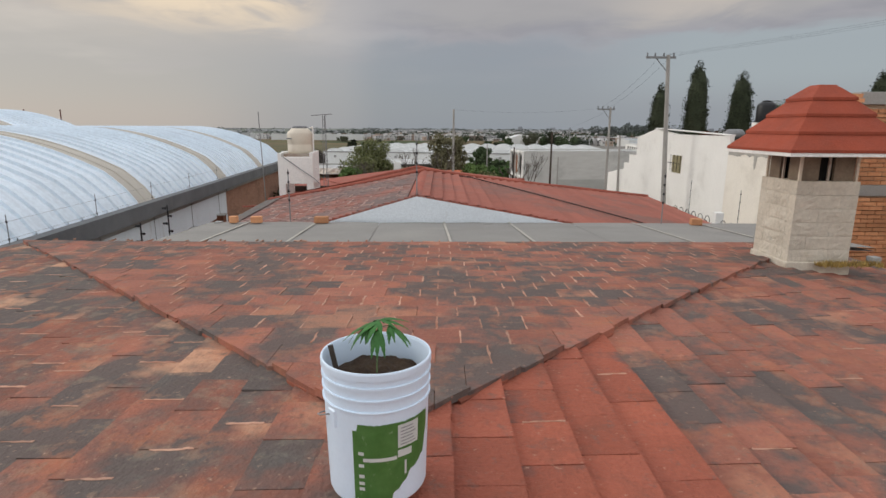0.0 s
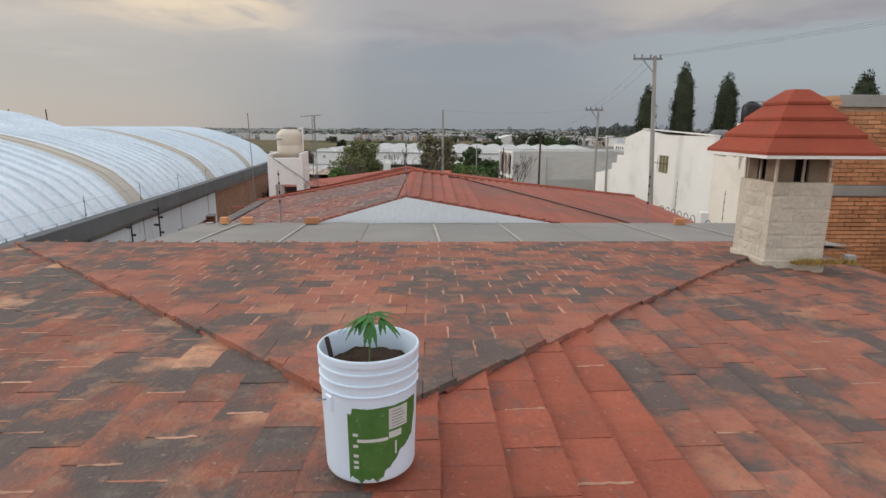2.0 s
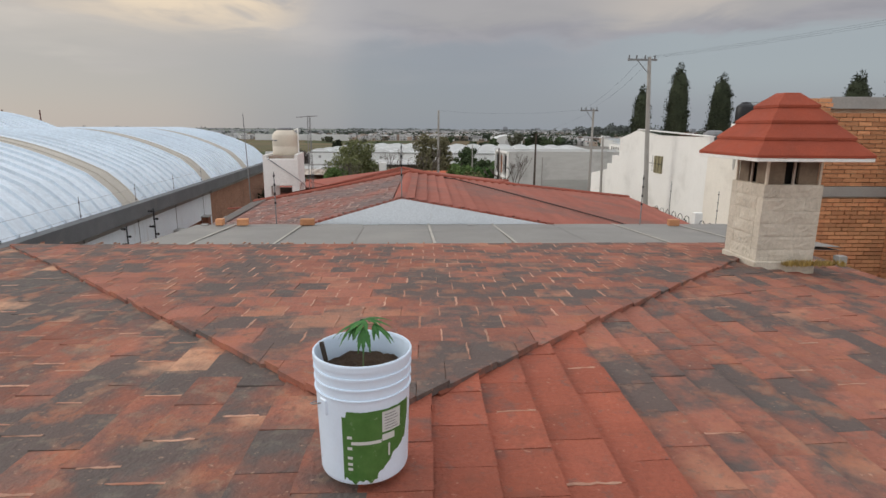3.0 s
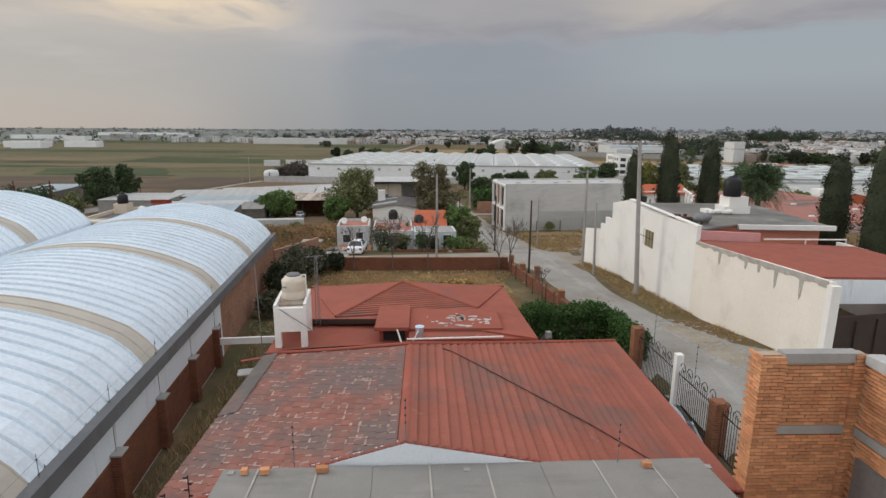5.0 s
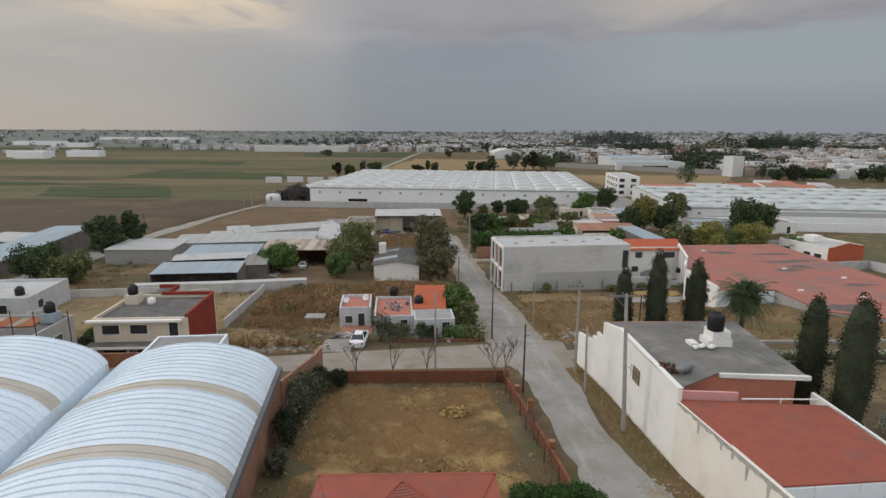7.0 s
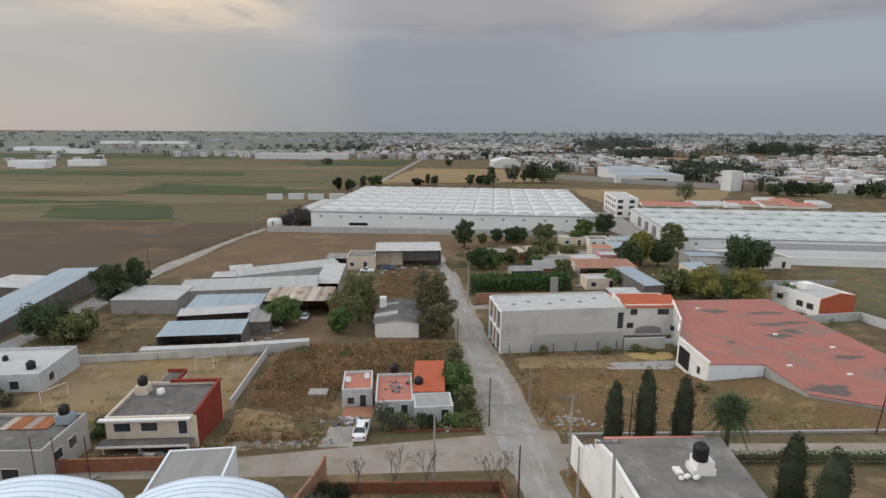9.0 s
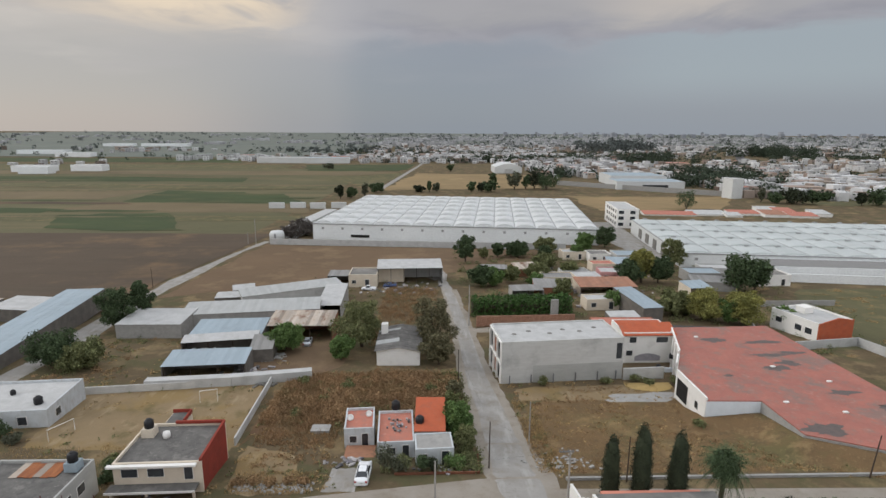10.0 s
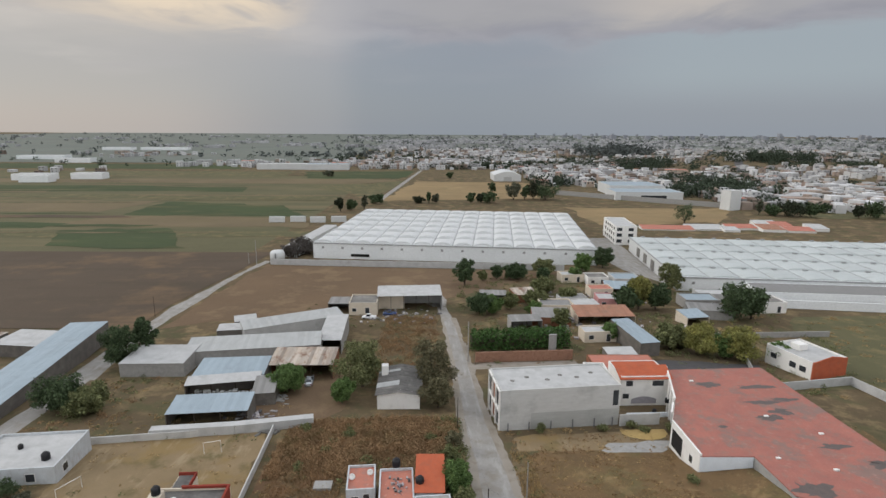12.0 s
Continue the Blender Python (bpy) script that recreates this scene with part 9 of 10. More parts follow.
shed("shed", "lean-to with a slanted blue-grey metal roof", (52.6, 125.0), 5.2, 15.5, 9, 3.6, 4.3, "metalblue", open_front=False)
shed("shed", "low shed with a white metal roof", (42.0, 116.5), 7.0, 4.5, 2, 3.4, 3.7, "roofbits")

# big red flat roof with white gatehouse side
rf = thing("building", (55, 80, 0), 0, "sprawling low building under a mossy red flat roof", "building")
RP = [(40.8, 71.3), (48.8, 71.1), (49.1, 62.1), (57.8, 58.0), (69.6, 57.0), (69.4, 72.0), (68.6, 90), (68.1, 102.0), (48.5, 101.2), (44.4, 88.0), (40.8, 81.0)]
part("roof", Build().prism([(x - 55, y - 80, 3.75) for x, y in RP], (0, 0, 0.15)), M["mossroof"], rf, "mossy red flat roof")
for k, (a, c) in enumerate(zip(RP, RP[1:] + RP[:1])):
    l = math.dist(a, c)
    nx, ny = (c[1] - a[1]) / l * -0.1, (c[0] - a[0]) / l * 0.1
    f = [(a[0] - 55 + nx, a[1] - 80 + ny, -2.5), (c[0] - 55 + nx, c[1] - 80 + ny, -2.5), (c[0] - 55 + nx, c[1] - 80 + ny, 3.72), (a[0] - 55 + nx, a[1] - 80 + ny, 3.72)]
    part("wall", Build().prism(f, (-nx * 2, -ny * 2, 0)), M["bluewhite" if k == 0 else "white" if k in (8, 9, 10) else "concrete"], rf)
part("parapet", Build().box(-14.3, -8.7, 3.7, -14.0, 1.0, 4.3), M["white"], rf, "white gate parapet")
part("gate", Build().box(-14.34, -3.2, 0.2, -14.22, 0.4, 3.2), M["dark"], rf, "dark open gateway")
part("window", Build().box(-14.34, -6.6, 1.3, -14.22, -5.7, 2.4), M["glass"], rf)
for i in range(5):
    u = i / 4
    x, y = 44.4 + 4.1 * u - 55, 88.0 + 13.2 * u - 80
    part("frame_post", Build().box(x - 0.45, y - 0.15, -2, x - 0.15, y + 0.15, 4.6), M["white"], rf)
part("frame_beam", Build().prism([(44.1 - 55, 8.0, 4.4), (48.2 - 55, 21.2, 4.4), (48.5 - 55, 21.2, 4.4), (44.4 - 55, 8.0, 4.4)], (0, 0, 0.3)), M["white"], rf)
part("frame_beam", Build().prism([(41.6 - 55, 3.5, 4.1), (43.4 - 55, 7.0, 4.1), (43.7 - 55, 7.0, 4.1), (41.9 - 55, 3.5, 4.1)], (0, 0, 0.3)), M["white"], rf)
rr = random.Random(77)
for i, (x, y, a, c) in enumerate(((53.5, 94.5, 2.2, 1.0), (62, 93.5, 3.6, 0.8), (60, 87.5, 2.6, 0.7), (58.2, 82.2, 2.4, 0.9), (61.2, 84.0, 1.9, 1.1), (62.5, 73.5, 2.4, 0.7), (66.2, 68.5, 2.0, 1.2), (52.6, 63.3, 2.6, 1.7), (48.5, 79.5, 0.9, 0.4), (64.5, 88.5, 2.6, 0.6))):
    n = 34
    ring = [(x - 55 + a * math.cos(t) * (1 + 0.75 * noise.noise((math.cos(t) * 2.3, math.sin(t) * 2.3, i * 3.1))), y - 80 + c * math.sin(t) * (1 + 0.8 * noise.noise((math.cos(t) * 2.6, math.sin(t) * 2.6, i * 5.3))), 3.903) for t in [2 * math.pi * k / n for k in range(n)]]
    part("damp_patch", Build().prism(ring, (0, 0, 0.004)), M["puddle"], rf, "dark damp patch")
for x, y in ((51, 96), (57.5, 82.6), (63, 77), (58.5, 67.5), (52, 70.5)):
    part("roof_vent", Build().box(x - 55 - .35, y - 80 - .2, 3.9, x - 55 + .35, y - 80 + .2, 4.1, 0.02), M["white"], rf)
black_tank((48.6, 93.2, 2.6), 1.0)
oh = flat_house("house", "white-roofed house with orange gable wall", (84.6, 109.4), 10.2, 12.0, 16, 4.2, "white", "roofbits", z0=-2.7, front="orange", windows=(("l", 1.5, 1.2, 1.6, 1.3), ("l", 4.0, 1.2, 1.6, 1.3), ("l", 9.0, 1.4, 1.6, 1.2)))
part("stair_head", Build().box(3.6, 6.6, 3.9, 6.2, 9.0, 5.3), M["white"], oh)
part("gable", Build().prism([(0, -0.05, 4.1), (10.2, -0.05, 4.1), (5.5, -0.05, 5.0)], (0, 0.2, 0)), M["orange"], oh)
low_wall("yard_wall", [(73, 103.6), (91.4, 106.8), (92.4, 95), (98, 84)], 1.9, 0.2, "roofbits", "pale yard wall beside the orange house")
low_wall("yard_wall", [(70, 103), (78, 124), (84, 130)], 1.4, 0.2, "concrete", "grey yard wall behind the trees")
low_wall("yard_wall", [(78.5, 139), (111, 140)], 1.6, 0.25, "concrete", "grey wall across the meadow")

# hut, sheds and farm buildings
hu = thing("hut", (-9.4, 96.4, -1.7), 0, "small white hut under a sagging blackened corrugated roof", "house")
part("wall", Build().box(0.3, 0.2, -0.6, 8.4, 12.4, 2.9), M["white"], hu)
part("gable_wall", Build().prism([(0.3, 0.2, 2.9), (8.4, 0.2, 2.9), (4.4, 0.2, 3.5)], (0, 0.2, 0)), M["white"], hu)
for s in (0, 1):
    x0, x1 = (-0.1, 4.4) if s == 0 else (4.4, 8.9)
    for k in range(12):
        a, c = -0.2 + 12.9 * k / 12, -0.2 + 12.9 * (k + 0.96) / 12
        z = lambda x: 3.65 - 0.16 * abs(x - 4.4) + (0.03 if k % 2 else 0)
        part("roof_sheet", Build().prism([(x0, a, z(x0)), (x1, a, z(x1)), (x1, c, z(x1)), (x0, c, z(x0))], (0, 0, 0.05)), M["metalpale" if (s == 0 and k in (3, 4, 9)) else "roofsoot"], hu)
part("tank_stand", Build().box(0.6, 8.2, 2.6, 1.9, 9.6, 5.2), M["white"], hu, "white tank stand")
shed("shed", "long shed with a pale metal roof", (-66.9, 114.0), 14, 9.5, 0, 3.2, 3.6, "roofbits", wall="concrete", open_front=False)
shed("shed", "long farm shed with a pale grey roof", (-55.6, 120.0), 31, 7.6, 8, 3.6, 4.2, "metalpale", wall="concrete", open_front=False)
shed("shed", "farm shed with a rusty patched metal roof", (-34.2, 112.0), 14.2, 8.6, 0, 3.4, 3.9, "rust", wall="brickwall")
shed("shed", "cattle shed with a blue-grey metal roof", (-48.1, 106.2), 14.6, 8.5, 4, 3.0, 3.5, "metalblue")
shed("shed", "open cattle shed with a white metal roof", (-47.7, 102.0), 14.5, 3.2, 10, 2.9, 3.3, "roofbits")
shed("shed", "open cattle shed with a blue-grey roof", (-45.8, 89.6), 14.2, 6.0, 5, 2.7, 3.2, "metalblue")
shed("shed", "small shed with a grey striped roof", (-33.5, 98.5), 4.4, 7.0, 8, 2.6, 3.0, "metalgrey", open_front=False)
low_wall("yard_wall", [(-46.8, 86.2), (-33, 87.8), (-20.0, 90.6)], 1.7, 1.6, "roofbits", "pale block wall with a wide sloping top along the cattle sheds")
cw = Build()
rr = random.Random(12)
for i in range(16):
    x = -46.5 + i * 0.85
    cw.box(x, 103.6 + rr.uniform(-.3, .3), -2.1, x + rr.uniform(.4, .9), 104.2, -1.2 + rr.uniform(-.3, .3), 0.05)
single("feed_sacks", cw, M["roofbits"], (0, 0, 0), "pale feed sacks and troughs in the open shed", "sacks", kind="stuff")
shed("barn", "long barn with a gently bent pale roof", (-47.2, 137.0), 27, 6.5, 26, 3.6, 4.0, "metalpale", wall="roofbits", open_front=False)
shed("shed", "small outbuilding with a white roof", (-55, 139), 8, 4, 8, 2.8, 3.2, "roofbits", open_front=False)
shed("shed", "small outbuilding with a white slanted roof", (-52.5, 145.5), 6, 3.0, 20, 3.2, 3.9, "roofbits", open_front=False)
shed("shed", "lean-to under a bright white sheet roof", (-26.5, 128.5), 5.8, 18.0, 2, 3.6, 4.0, "roofbits", wall="concrete")
shed("barn", "open barn with a pale metal roof and dark inside", (-15.2, 166.5), 20.5, 9.0, 3, 5.0, 5.8, "roofbits", wall="roofbits")
part("inner_wall", Build().box(0.2, 3.0, -0.8, 8.5, 3.2, 4.0), M["cream"], bpy.data.objects["barn.001"])
flat_house("house", "cream farmhouse with a dark flat roof", (-23.5, 162.5), 8.6, 9.0, 0, 4.0, "cream", "roofconcrete", windows=(("f", 5.0, 0.6, 1.2, 1.8), ("f", 1.0, 1.2, 1.2, 1.0)))
shed("shed", "small lean-to beside the farmhouse", (-30.5, 166), 7.0, 6.0, 0, 2.8, 3.1, "metalgrey")
car((-11.0, 162.6, gz(162.6)), 88, "car_blue", "dark blue pickup in front of the barn", "pickup")
car((-17.0, 158.8, gz(158.8)), 85, "car_white", "white pickup on the farm drive", "pickup")
car((-30.2, 109.5, gz(109.5)), 5, "car_silver", "silver van under the rusty shed")
car((-46.8 + 22, 109.8, gz(109.8)), 5, "car_silver", "pale car parked under the rusty shed")
shed("long_shed", "very long shed with a blue-grey metal roof", (-86.3, 88.5), 9.2, 49.5, 6.3, 3.8, 4.0, "metalblue", z0=-2.9, open_front=False)
shed("shed", "pale shed roofs beside the lane", (-105, 128), 12, 9, -8, 3.2, 3.6, "roofbits", open_front=False)
shed("shed", "brown-roofed shed beside the lane", (-118, 129), 11, 8, -8, 3.0, 3.4, "rust", open_front=False)

# tall hedge and brick wall behind the grey building
hedge([(11.5, 131.5), (37.0, 133.5)], 5.0, 5.5, 8, "tall dense dark-green tree hedge", mat="hedge", n=75, size=0.30)
drape("back_lane", [(11.5, 117.4), (11.5, 121.7)], [(36, 117.8), (36, 123)], 0.06, M["sidegravel"], "pale lane before the brick garden wall", jag=0.3, category="road")
low_wall("garden_wall", [(11.9, 122.0), (35.5, 123.4)], 2.6, 0.25, "brickpale", "orange brick garden wall before the tall hedge")
ch = single("ruined_post", Build().box(-0.9, -0.3, -0.5, 0.9, 0.3, 5.2).box(-0.35, -0.32, 0, 0.35, -0.3, 1.0), M["concrete"], (31.5, 127.5, gz(127.5)), "grey cement gate tower", "pillar")

# trees of the middle distance
for i, (x, y, h, r, mt, lb) in enumerate((
        (-13.2, 107.8, 8.6, 4.6, "leafolive", "broad olive-green tree behind the weeds"), (-16.3, 99.8, 4.0, 1.9, "leaf", "low green tree beside the yard"), (1.9, 105.0, 9.4, 3.6, "leafbrown", "tall dusty brown-green tree beside the street"),
        (2.6, 97.0, 5.0, 2.4, "leafbrown", "smaller dusty tree beside the street"), (-28.5, 105.5, 4.4, 2.9, "leaf", "round green tree in the farmyard"), (-69.5, 119.5, 8.4, 3.3, "leafdeep", "large dark green tree beside the lane"),
        (-66.5, 125, 9.0, 2.4, "leafdeep", "dark green tree beside the lane"), (-68.5, 97.0, 5.0, 3.8, "leafdeep", "wide dark tree at the lane's bend"), (-63.0, 96.0, 4.2, 3.2, "leafolive", "scrubby tree at the lane's bend"),
        (14.5, 199.5, 8.5, 3.4, "leafdeep", "dark tree standing alone on the bare lot"), (27.8, 209, 4.6, 1.9, "leafdeep", "small dark tree on the bare lot"), (36, 209, 5.0, 2.8, "leafdeep", "dark tree on the bare lot"),
        (33, 208.6, 4.6, 2.2, "leafdeep", "dark tree on the bare lot"), (48, 217, 5.0, 3.4, "leafolive", "olive tree near the greenhouse wall"), (65.5, 223, 6.2, 3.2, "leaf", "green tree near the greenhouse wall"),
        (76, 229, 7.4, 3.8, "leafdeep", "dark green tree at the greenhouse corner"), (68.5, 168, 9.5, 3.0, "leafyellow", "tall yellow-green tree among the houses"), (64, 167, 6.5, 3.4, "leafdeep", "dark green tree among the houses"),
        (74, 168, 7.0, 3.4, "leafdeep", "dark green tree among the houses"), (88, 189, 8.6, 3.4, "leafolive", "olive tree in front of the greenhouse"), (93, 155.5, 9.0, 5.2, "leafdeep", "large dark green tree"),
        (99, 157, 8.0, 4.2, "leafdeep", "large dark green tree"), (68.5, 127, 6.4, 3.8, "leafyellow", "wide yellowing tree behind the red roof"), (75.8, 122.5, 6.6, 4.0, "leafyellow", "wide yellowing tree behind the red roof"),
        (73.5, 124.5, 4.6, 2.6, "leaf", "green tree behind the red roof"), (62.5, 131, 5.2, 3.2, "leafolive", "olive tree behind the red roof"), (66, 134, 4.4, 3.0, "leafolive", "olive tree behind the houses"),
        (17, 163.5, 5.4, 3.2, "leafdeep", "dark green tree beside the dirt street"), (20.5, 164.5, 5.0, 2.6, "leaf", "green tree beside the dirt street"), (42, 190, 4.0, 3.4, "leafolive", "scrubby tree behind the houses"),
        (168, 352, 14, 7.5, "leafdeep", "large round dark tree on the tan field"), (36, 172, 4.4, 3.0, "leafolive", "scrubby tree behind the houses"), (47, 176, 4.0, 2.6, "leafolive", "scrubby tree behind the houses"))):
    tree((x, y, gz(y)), h, r, mt, 200 + i, 2400 if y < 130 else 1100, lb, size=0.24 if y < 130 else 0.42, trunk=0.12)
for i, (x, y) in enumerate(((20.5, 86.6), (31.5, 86.9), (37, 88), (38.5, 86), (43.5, 86.5), (39.5, 69.8), (52, 66), (46.8, 75.5 - 5))):
    bush((x, y, gz(y)), 1.5, 1.2, "leafolive", 260 + i, "grey-green bush beside the walls", n=500, size=0.14)
single("sand_heap", Build().grid(14, 14, lambda u, v: ((u - .5) * 8, (v - .5) * 4, max(0, 0.7 - 1.5 * ((u - .5) ** 2 + (v - .5) ** 2) ** 0.5 + 0.12 * noise.noise((u * 6, v * 6, 0))))), M["strawpale"], (38.5, 85.2, gz(85.2)), "heap of yellow sand before the yard wall", "sand heap", kind="stuff", smooth=True)
# little houses by the greenhouses
for i, (x, y, w, d, h, wl_, rf_) in enumerate(((52, 203, 9, 6, 3.2, "cream", "roofbits"), (61, 199, 8, 7, 3.2, "white", "roofconcrete"), (36, 163, 10, 7, 3.0, "cream", "metalgrey"), (56, 170, 9, 7, 3.2, "pink", "roofbits"), (44, 170, 9, 6, 3.0, "greyblock", "metalgrey"),
                                     (104, 163, 10, 8, 3.6, "white", "roofconcrete"), (84, 168, 11, 8, 3.2, "concrete", "metalblue"), (92, 176, 12, 6, 3.2, "roofbits", "roofbits"), (42, 136, 9, 5, 3.0, "cream", "roofbits"), (57, 182, 8, 6, 3.2, "cream", "salmon"), (70, 196, 10, 9, 3.4, "greyblock", "metalblue"))):
    flat_house("house", "low flat-roofed house near the greenhouses", (x, y), w, d, 4 - 3 * (i % 4), h, wl_, rf_, windows=(("f", 1.2, 0.9, 1.3, 1.1), ("f", w - 3.0, 0.2, 1.1, 2.0)), group="small houses near the greenhouses")

# more roofs and trees among the small houses
for i, (x, y, w, d, r, rf_, lb) in enumerate((
        (44.5, 152, 17, 9, 0, "terracotta", "long low shed with a terracotta roof"), (31, 151, 11, 7, -6, "metalgrey", "low shed with a grey sheet roof"), (24, 146, 9, 5, 4, "metalgrey", "small shed with a patched grey roof"),
        (47, 158, 8, 8, 10, "roofbits", "small house with a pale sheet roof"), (63, 185, 12, 9, -12, "metalblue", "slanted blue-grey roof near the greenhouse"), (80, 158, 13, 6, -14, "metalgrey", "low grey shed behind the trees"),
        (76, 150, 7, 6, 8, "metalblue", "small blue-roofed shed behind the trees"), (30, 176, 8, 6, 12, "rust", "little rusty shed on the bare lot"), (18, 176, 9, 5, -4, "metalgrey", "little grey shed beside the dirt street"))):
    shed("shed", lb, (x, y), w, d, r, 2.5 + 0.2 * (i % 3), 3.1 + 0.3 * (i % 2), rf_, wall=("cream", "brickwall", "concrete")[i % 3], open_front=i % 2 == 0)
for i, (x, y, h, r, mt) in enumerate(((39, 150, 4.5, 2.2, "leafolive"), (33, 160, 4, 2, "leaf"), (27, 168, 4.5, 2.2, "leafolive"), 
                                      (50, 138, 4.2, 2, "leaf"), (84, 120, 4.2, 2.2, "leaf"), (58, 206, 4.5, 2.2, "leaf"), (46, 208, 4, 2.2, "leafdeep"), (22, 206, 3.6, 1.8, "leafolive"), (5.0, 70.5, 3.2, 1.4, "leaf"), (4.2, 75.5, 3.0, 1.3, "leafolive"), (4.8, 81, 2.6, 1.2, "leafbrown"))):
    tree((x, y, gz(y)), h, r, mt, 500 + i, 700 if y > 100 else 1100, "small bushy tree among the houses" if y > 100 else "small bushy tree beside the street", "bushy trees", size=0.36 if y > 100 else 0.18, trunk=0.1)


# ---------------------------------------------------------------- greenhouses and the plain
def greenhouse(name, label, fl, w, d, rot, z0, eave, rise, cols, rows, front="ghfront", film="ghfilm"):
    t = thing(name, (fl[0], fl[1], z0), rot, label, "greenhouse")
    cw, rd = w / cols, d / rows
    def fn(u, v):
        arch = math.sin(math.pi * u) ** 0.55 if 0 < u < 1 else 0.0
        bulge = v / 0.125 if v < 0.125 else 1.0 - 0.80 * (v - 0.125) / 0.875
        return (cw * (0.02 + 0.96 * u), rd * (0.015 + 0.97 * (v * 0.2 if v < 0.126 else 0.025 + (v - 0.125) * 1.114)), eave + rise * arch * bulge)
    bay = Build().grid(10, 8, fn).mesh("roof_bay", M[film])
    for r in range(rows):
        for c in range(cols):
            part("roof_bay", bay, M[film], t, "bulging white film bay" if c + r == 0 else "", at=(cw * c, rd * r, 0))
        part("gutter", Build().box(0, rd * r - 0.35, eave - 0.35, w, rd * r + 0.35, eave + 0.1), M["ghgutter"], t)
    for c in range(cols + 1):
        part("gutter", Build().box(cw * c - 0.18, 0, eave - 0.3, cw * c + 0.18, d, eave + 0.06), M["ghgutter"], t)
    part("front_wall", Build().box(0, -0.1, -1.5, w, 0.05, eave - 0.3), M[front], t)
    part("side_wall", Build().box(-0.1, 0, -1.5, 0.05, d, eave - 0.3), M["ghfilm"], t)
    part("side_wall", Build().box(w - 0.05, 0, -1.5, w + 0.1, d, eave - 0.3), M["ghfilm"], t)
    part("back_wall", Build().box(0, d - 0.05, -1.5, w, d + 0.1, eave - 0.3), M["ghfilm"], t)
    for c in range(cols):
        f = [(cw * (c + 0.02 + 0.96 * u), -0.05, eave - 0.3 + (rise * 0.8 * math.sin(math.pi * u) ** 0.55 if 0 < u < 1 else 0)) for u in [i / 10 for i in range(11)]]
        part("gable_end", Build().prism([(f[0][0], -0.05, eave - 0.4)] + f + [(f[-1][0], -0.05, eave - 0.4)], (0, 0.12, 0)), M["ghfront"], t)
        part("vent_fan", Build().box(cw * (c + 0.5) - 0.55, -0.2, eave - 2.6, cw * (c + 0.5) + 0.55, -0.1, eave - 1.6), M["ghgutter"], t, "grey vent")
    return t


g1 = greenhouse("greenhouse", "huge white film greenhouse of many vaulted bays", (-51.5, 249.5), 127.5, 107, -7.0, -8.0, 7.2, 1.5, 14, 7)
part("dark_opening", Build().box(17.5, -0.3, 1.2, 26, -0.12, 2.4), M["dark"], g1, "long dark opening")
g2 = greenhouse("greenhouse", "broad low white greenhouse with rows of roof vents", (91.6, 191.5), 190, 75, -7.0, -6.6, 5.2, 0.75, 17, 5, film="ghgrey")
for i in range(5):
    part("side_door", Build().box(-0.3, 6 + 12 * i, -0.5, -0.11, 11 + 12 * i, 3.6), M["roofconcrete"], g2, "dark side door")
for r in range(5):
    for c in range(17):
        part("roof_vent", Build().box(11.18 * c + 4.9, 15 * r + 13.0, 5.6, 11.18 * c + 6.7, 15 * r + 13.7, 6.1), M["ghgutter"], g2, "grey ridge vent")
low_wall("boundary_wall", [(-67.5, 236), (-40, 233), (58, 223.5)], 2.6, 0.4, "roofbits", "long pale boundary wall before the greenhouse")
low_wall("boundary_wall", [(113, 170), (150, 163), (260, 148)], 2.8, 0.4, "ghfront", "long bright white wall beside the meadow")
flat_house("building", "long white service building along the greenhouse", (112, 174), 150, 12, -7, 4.2, "ghfront", "metalgrey", category="building", parapet=0.1)
shed("shed", "white packing shed beside the greenhouse", (-66.5, 252), 7, 60, -9, 4.5, 4.8, "roofbits", wall="ghfilm", open_front=False)
for i in range(4):
    flat_house("truck_box", "white parked truck trailer behind the greenhouse", (-100 + 13 * i, 352 + 2 * (i % 2)), 9.5, 2.6, 2, 3.6, "ghfilm", "roofbits", category="trailer", group="parked trailers", sink=0.0, parapet=0.05)
tank_ = thing("water_tank", (-66.5, 244.0, -8.0), 0, "large white water tank beside the greenhouse", "water tank")
part("shell", Build().lathe([(3.2, 0), (3.2, 3.6), (2.6, 4.6), (0.1, 5.0)], 24), M["ghfilm"], tank_, smooth=True)
part("ladder", Build().box(-0.3, -3.35, 0, 0.3, -3.2, 4.0), M["galv"], tank_)
for i, (x, y, h, r) in enumerate(((-62, 251, 5, 4), (-57, 258, 5, 4), (-60, 262, 6, 4.5))):
    tree((x, y, gz(y)), h, r, "twigleaf", 400 + i, 900, "bare grey-brown tree beside the greenhouse", size=0.4)

st = flat_house("building", "white three-storey building with dark windows", (98.6, 281.0), 11.0, 30, -6, 10.0, "white", "roofbits", category="building",
                windows=tuple(("f", x, z, 2.6, 1.7) for z in (1.2, 4.4, 7.4) for x in (0.8, 6.6)) + tuple(("l", y, z, 2.4, 1.7) for z in (1.2, 4.4, 7.4) for y in (2, 7, 12, 17, 22)))
dome = thing("warehouse", (77.5, 636, -9), 0, "white barrel-roofed warehouse standing in the stubble", "warehouse")
pts = [(31 * u, 0, 7 + 4.0 * math.sin(math.pi * u)) for u in [i / 14 for i in range(15)]] + [(31, 0, -1), (0, 0, -1)]
part("hall", Build().prism(pts, (0, 40, 0)), M["ghfilm"], dome)
part("door", Build().box(11, -0.3, -0.5, 20, -0.02, 5), M["roofbits"], dome)
flat_house("billboard_house", "tall narrow white building at the town road", (228, 408), 11, 9, 20, 15, "ghfilm", "roofbits", category="building")
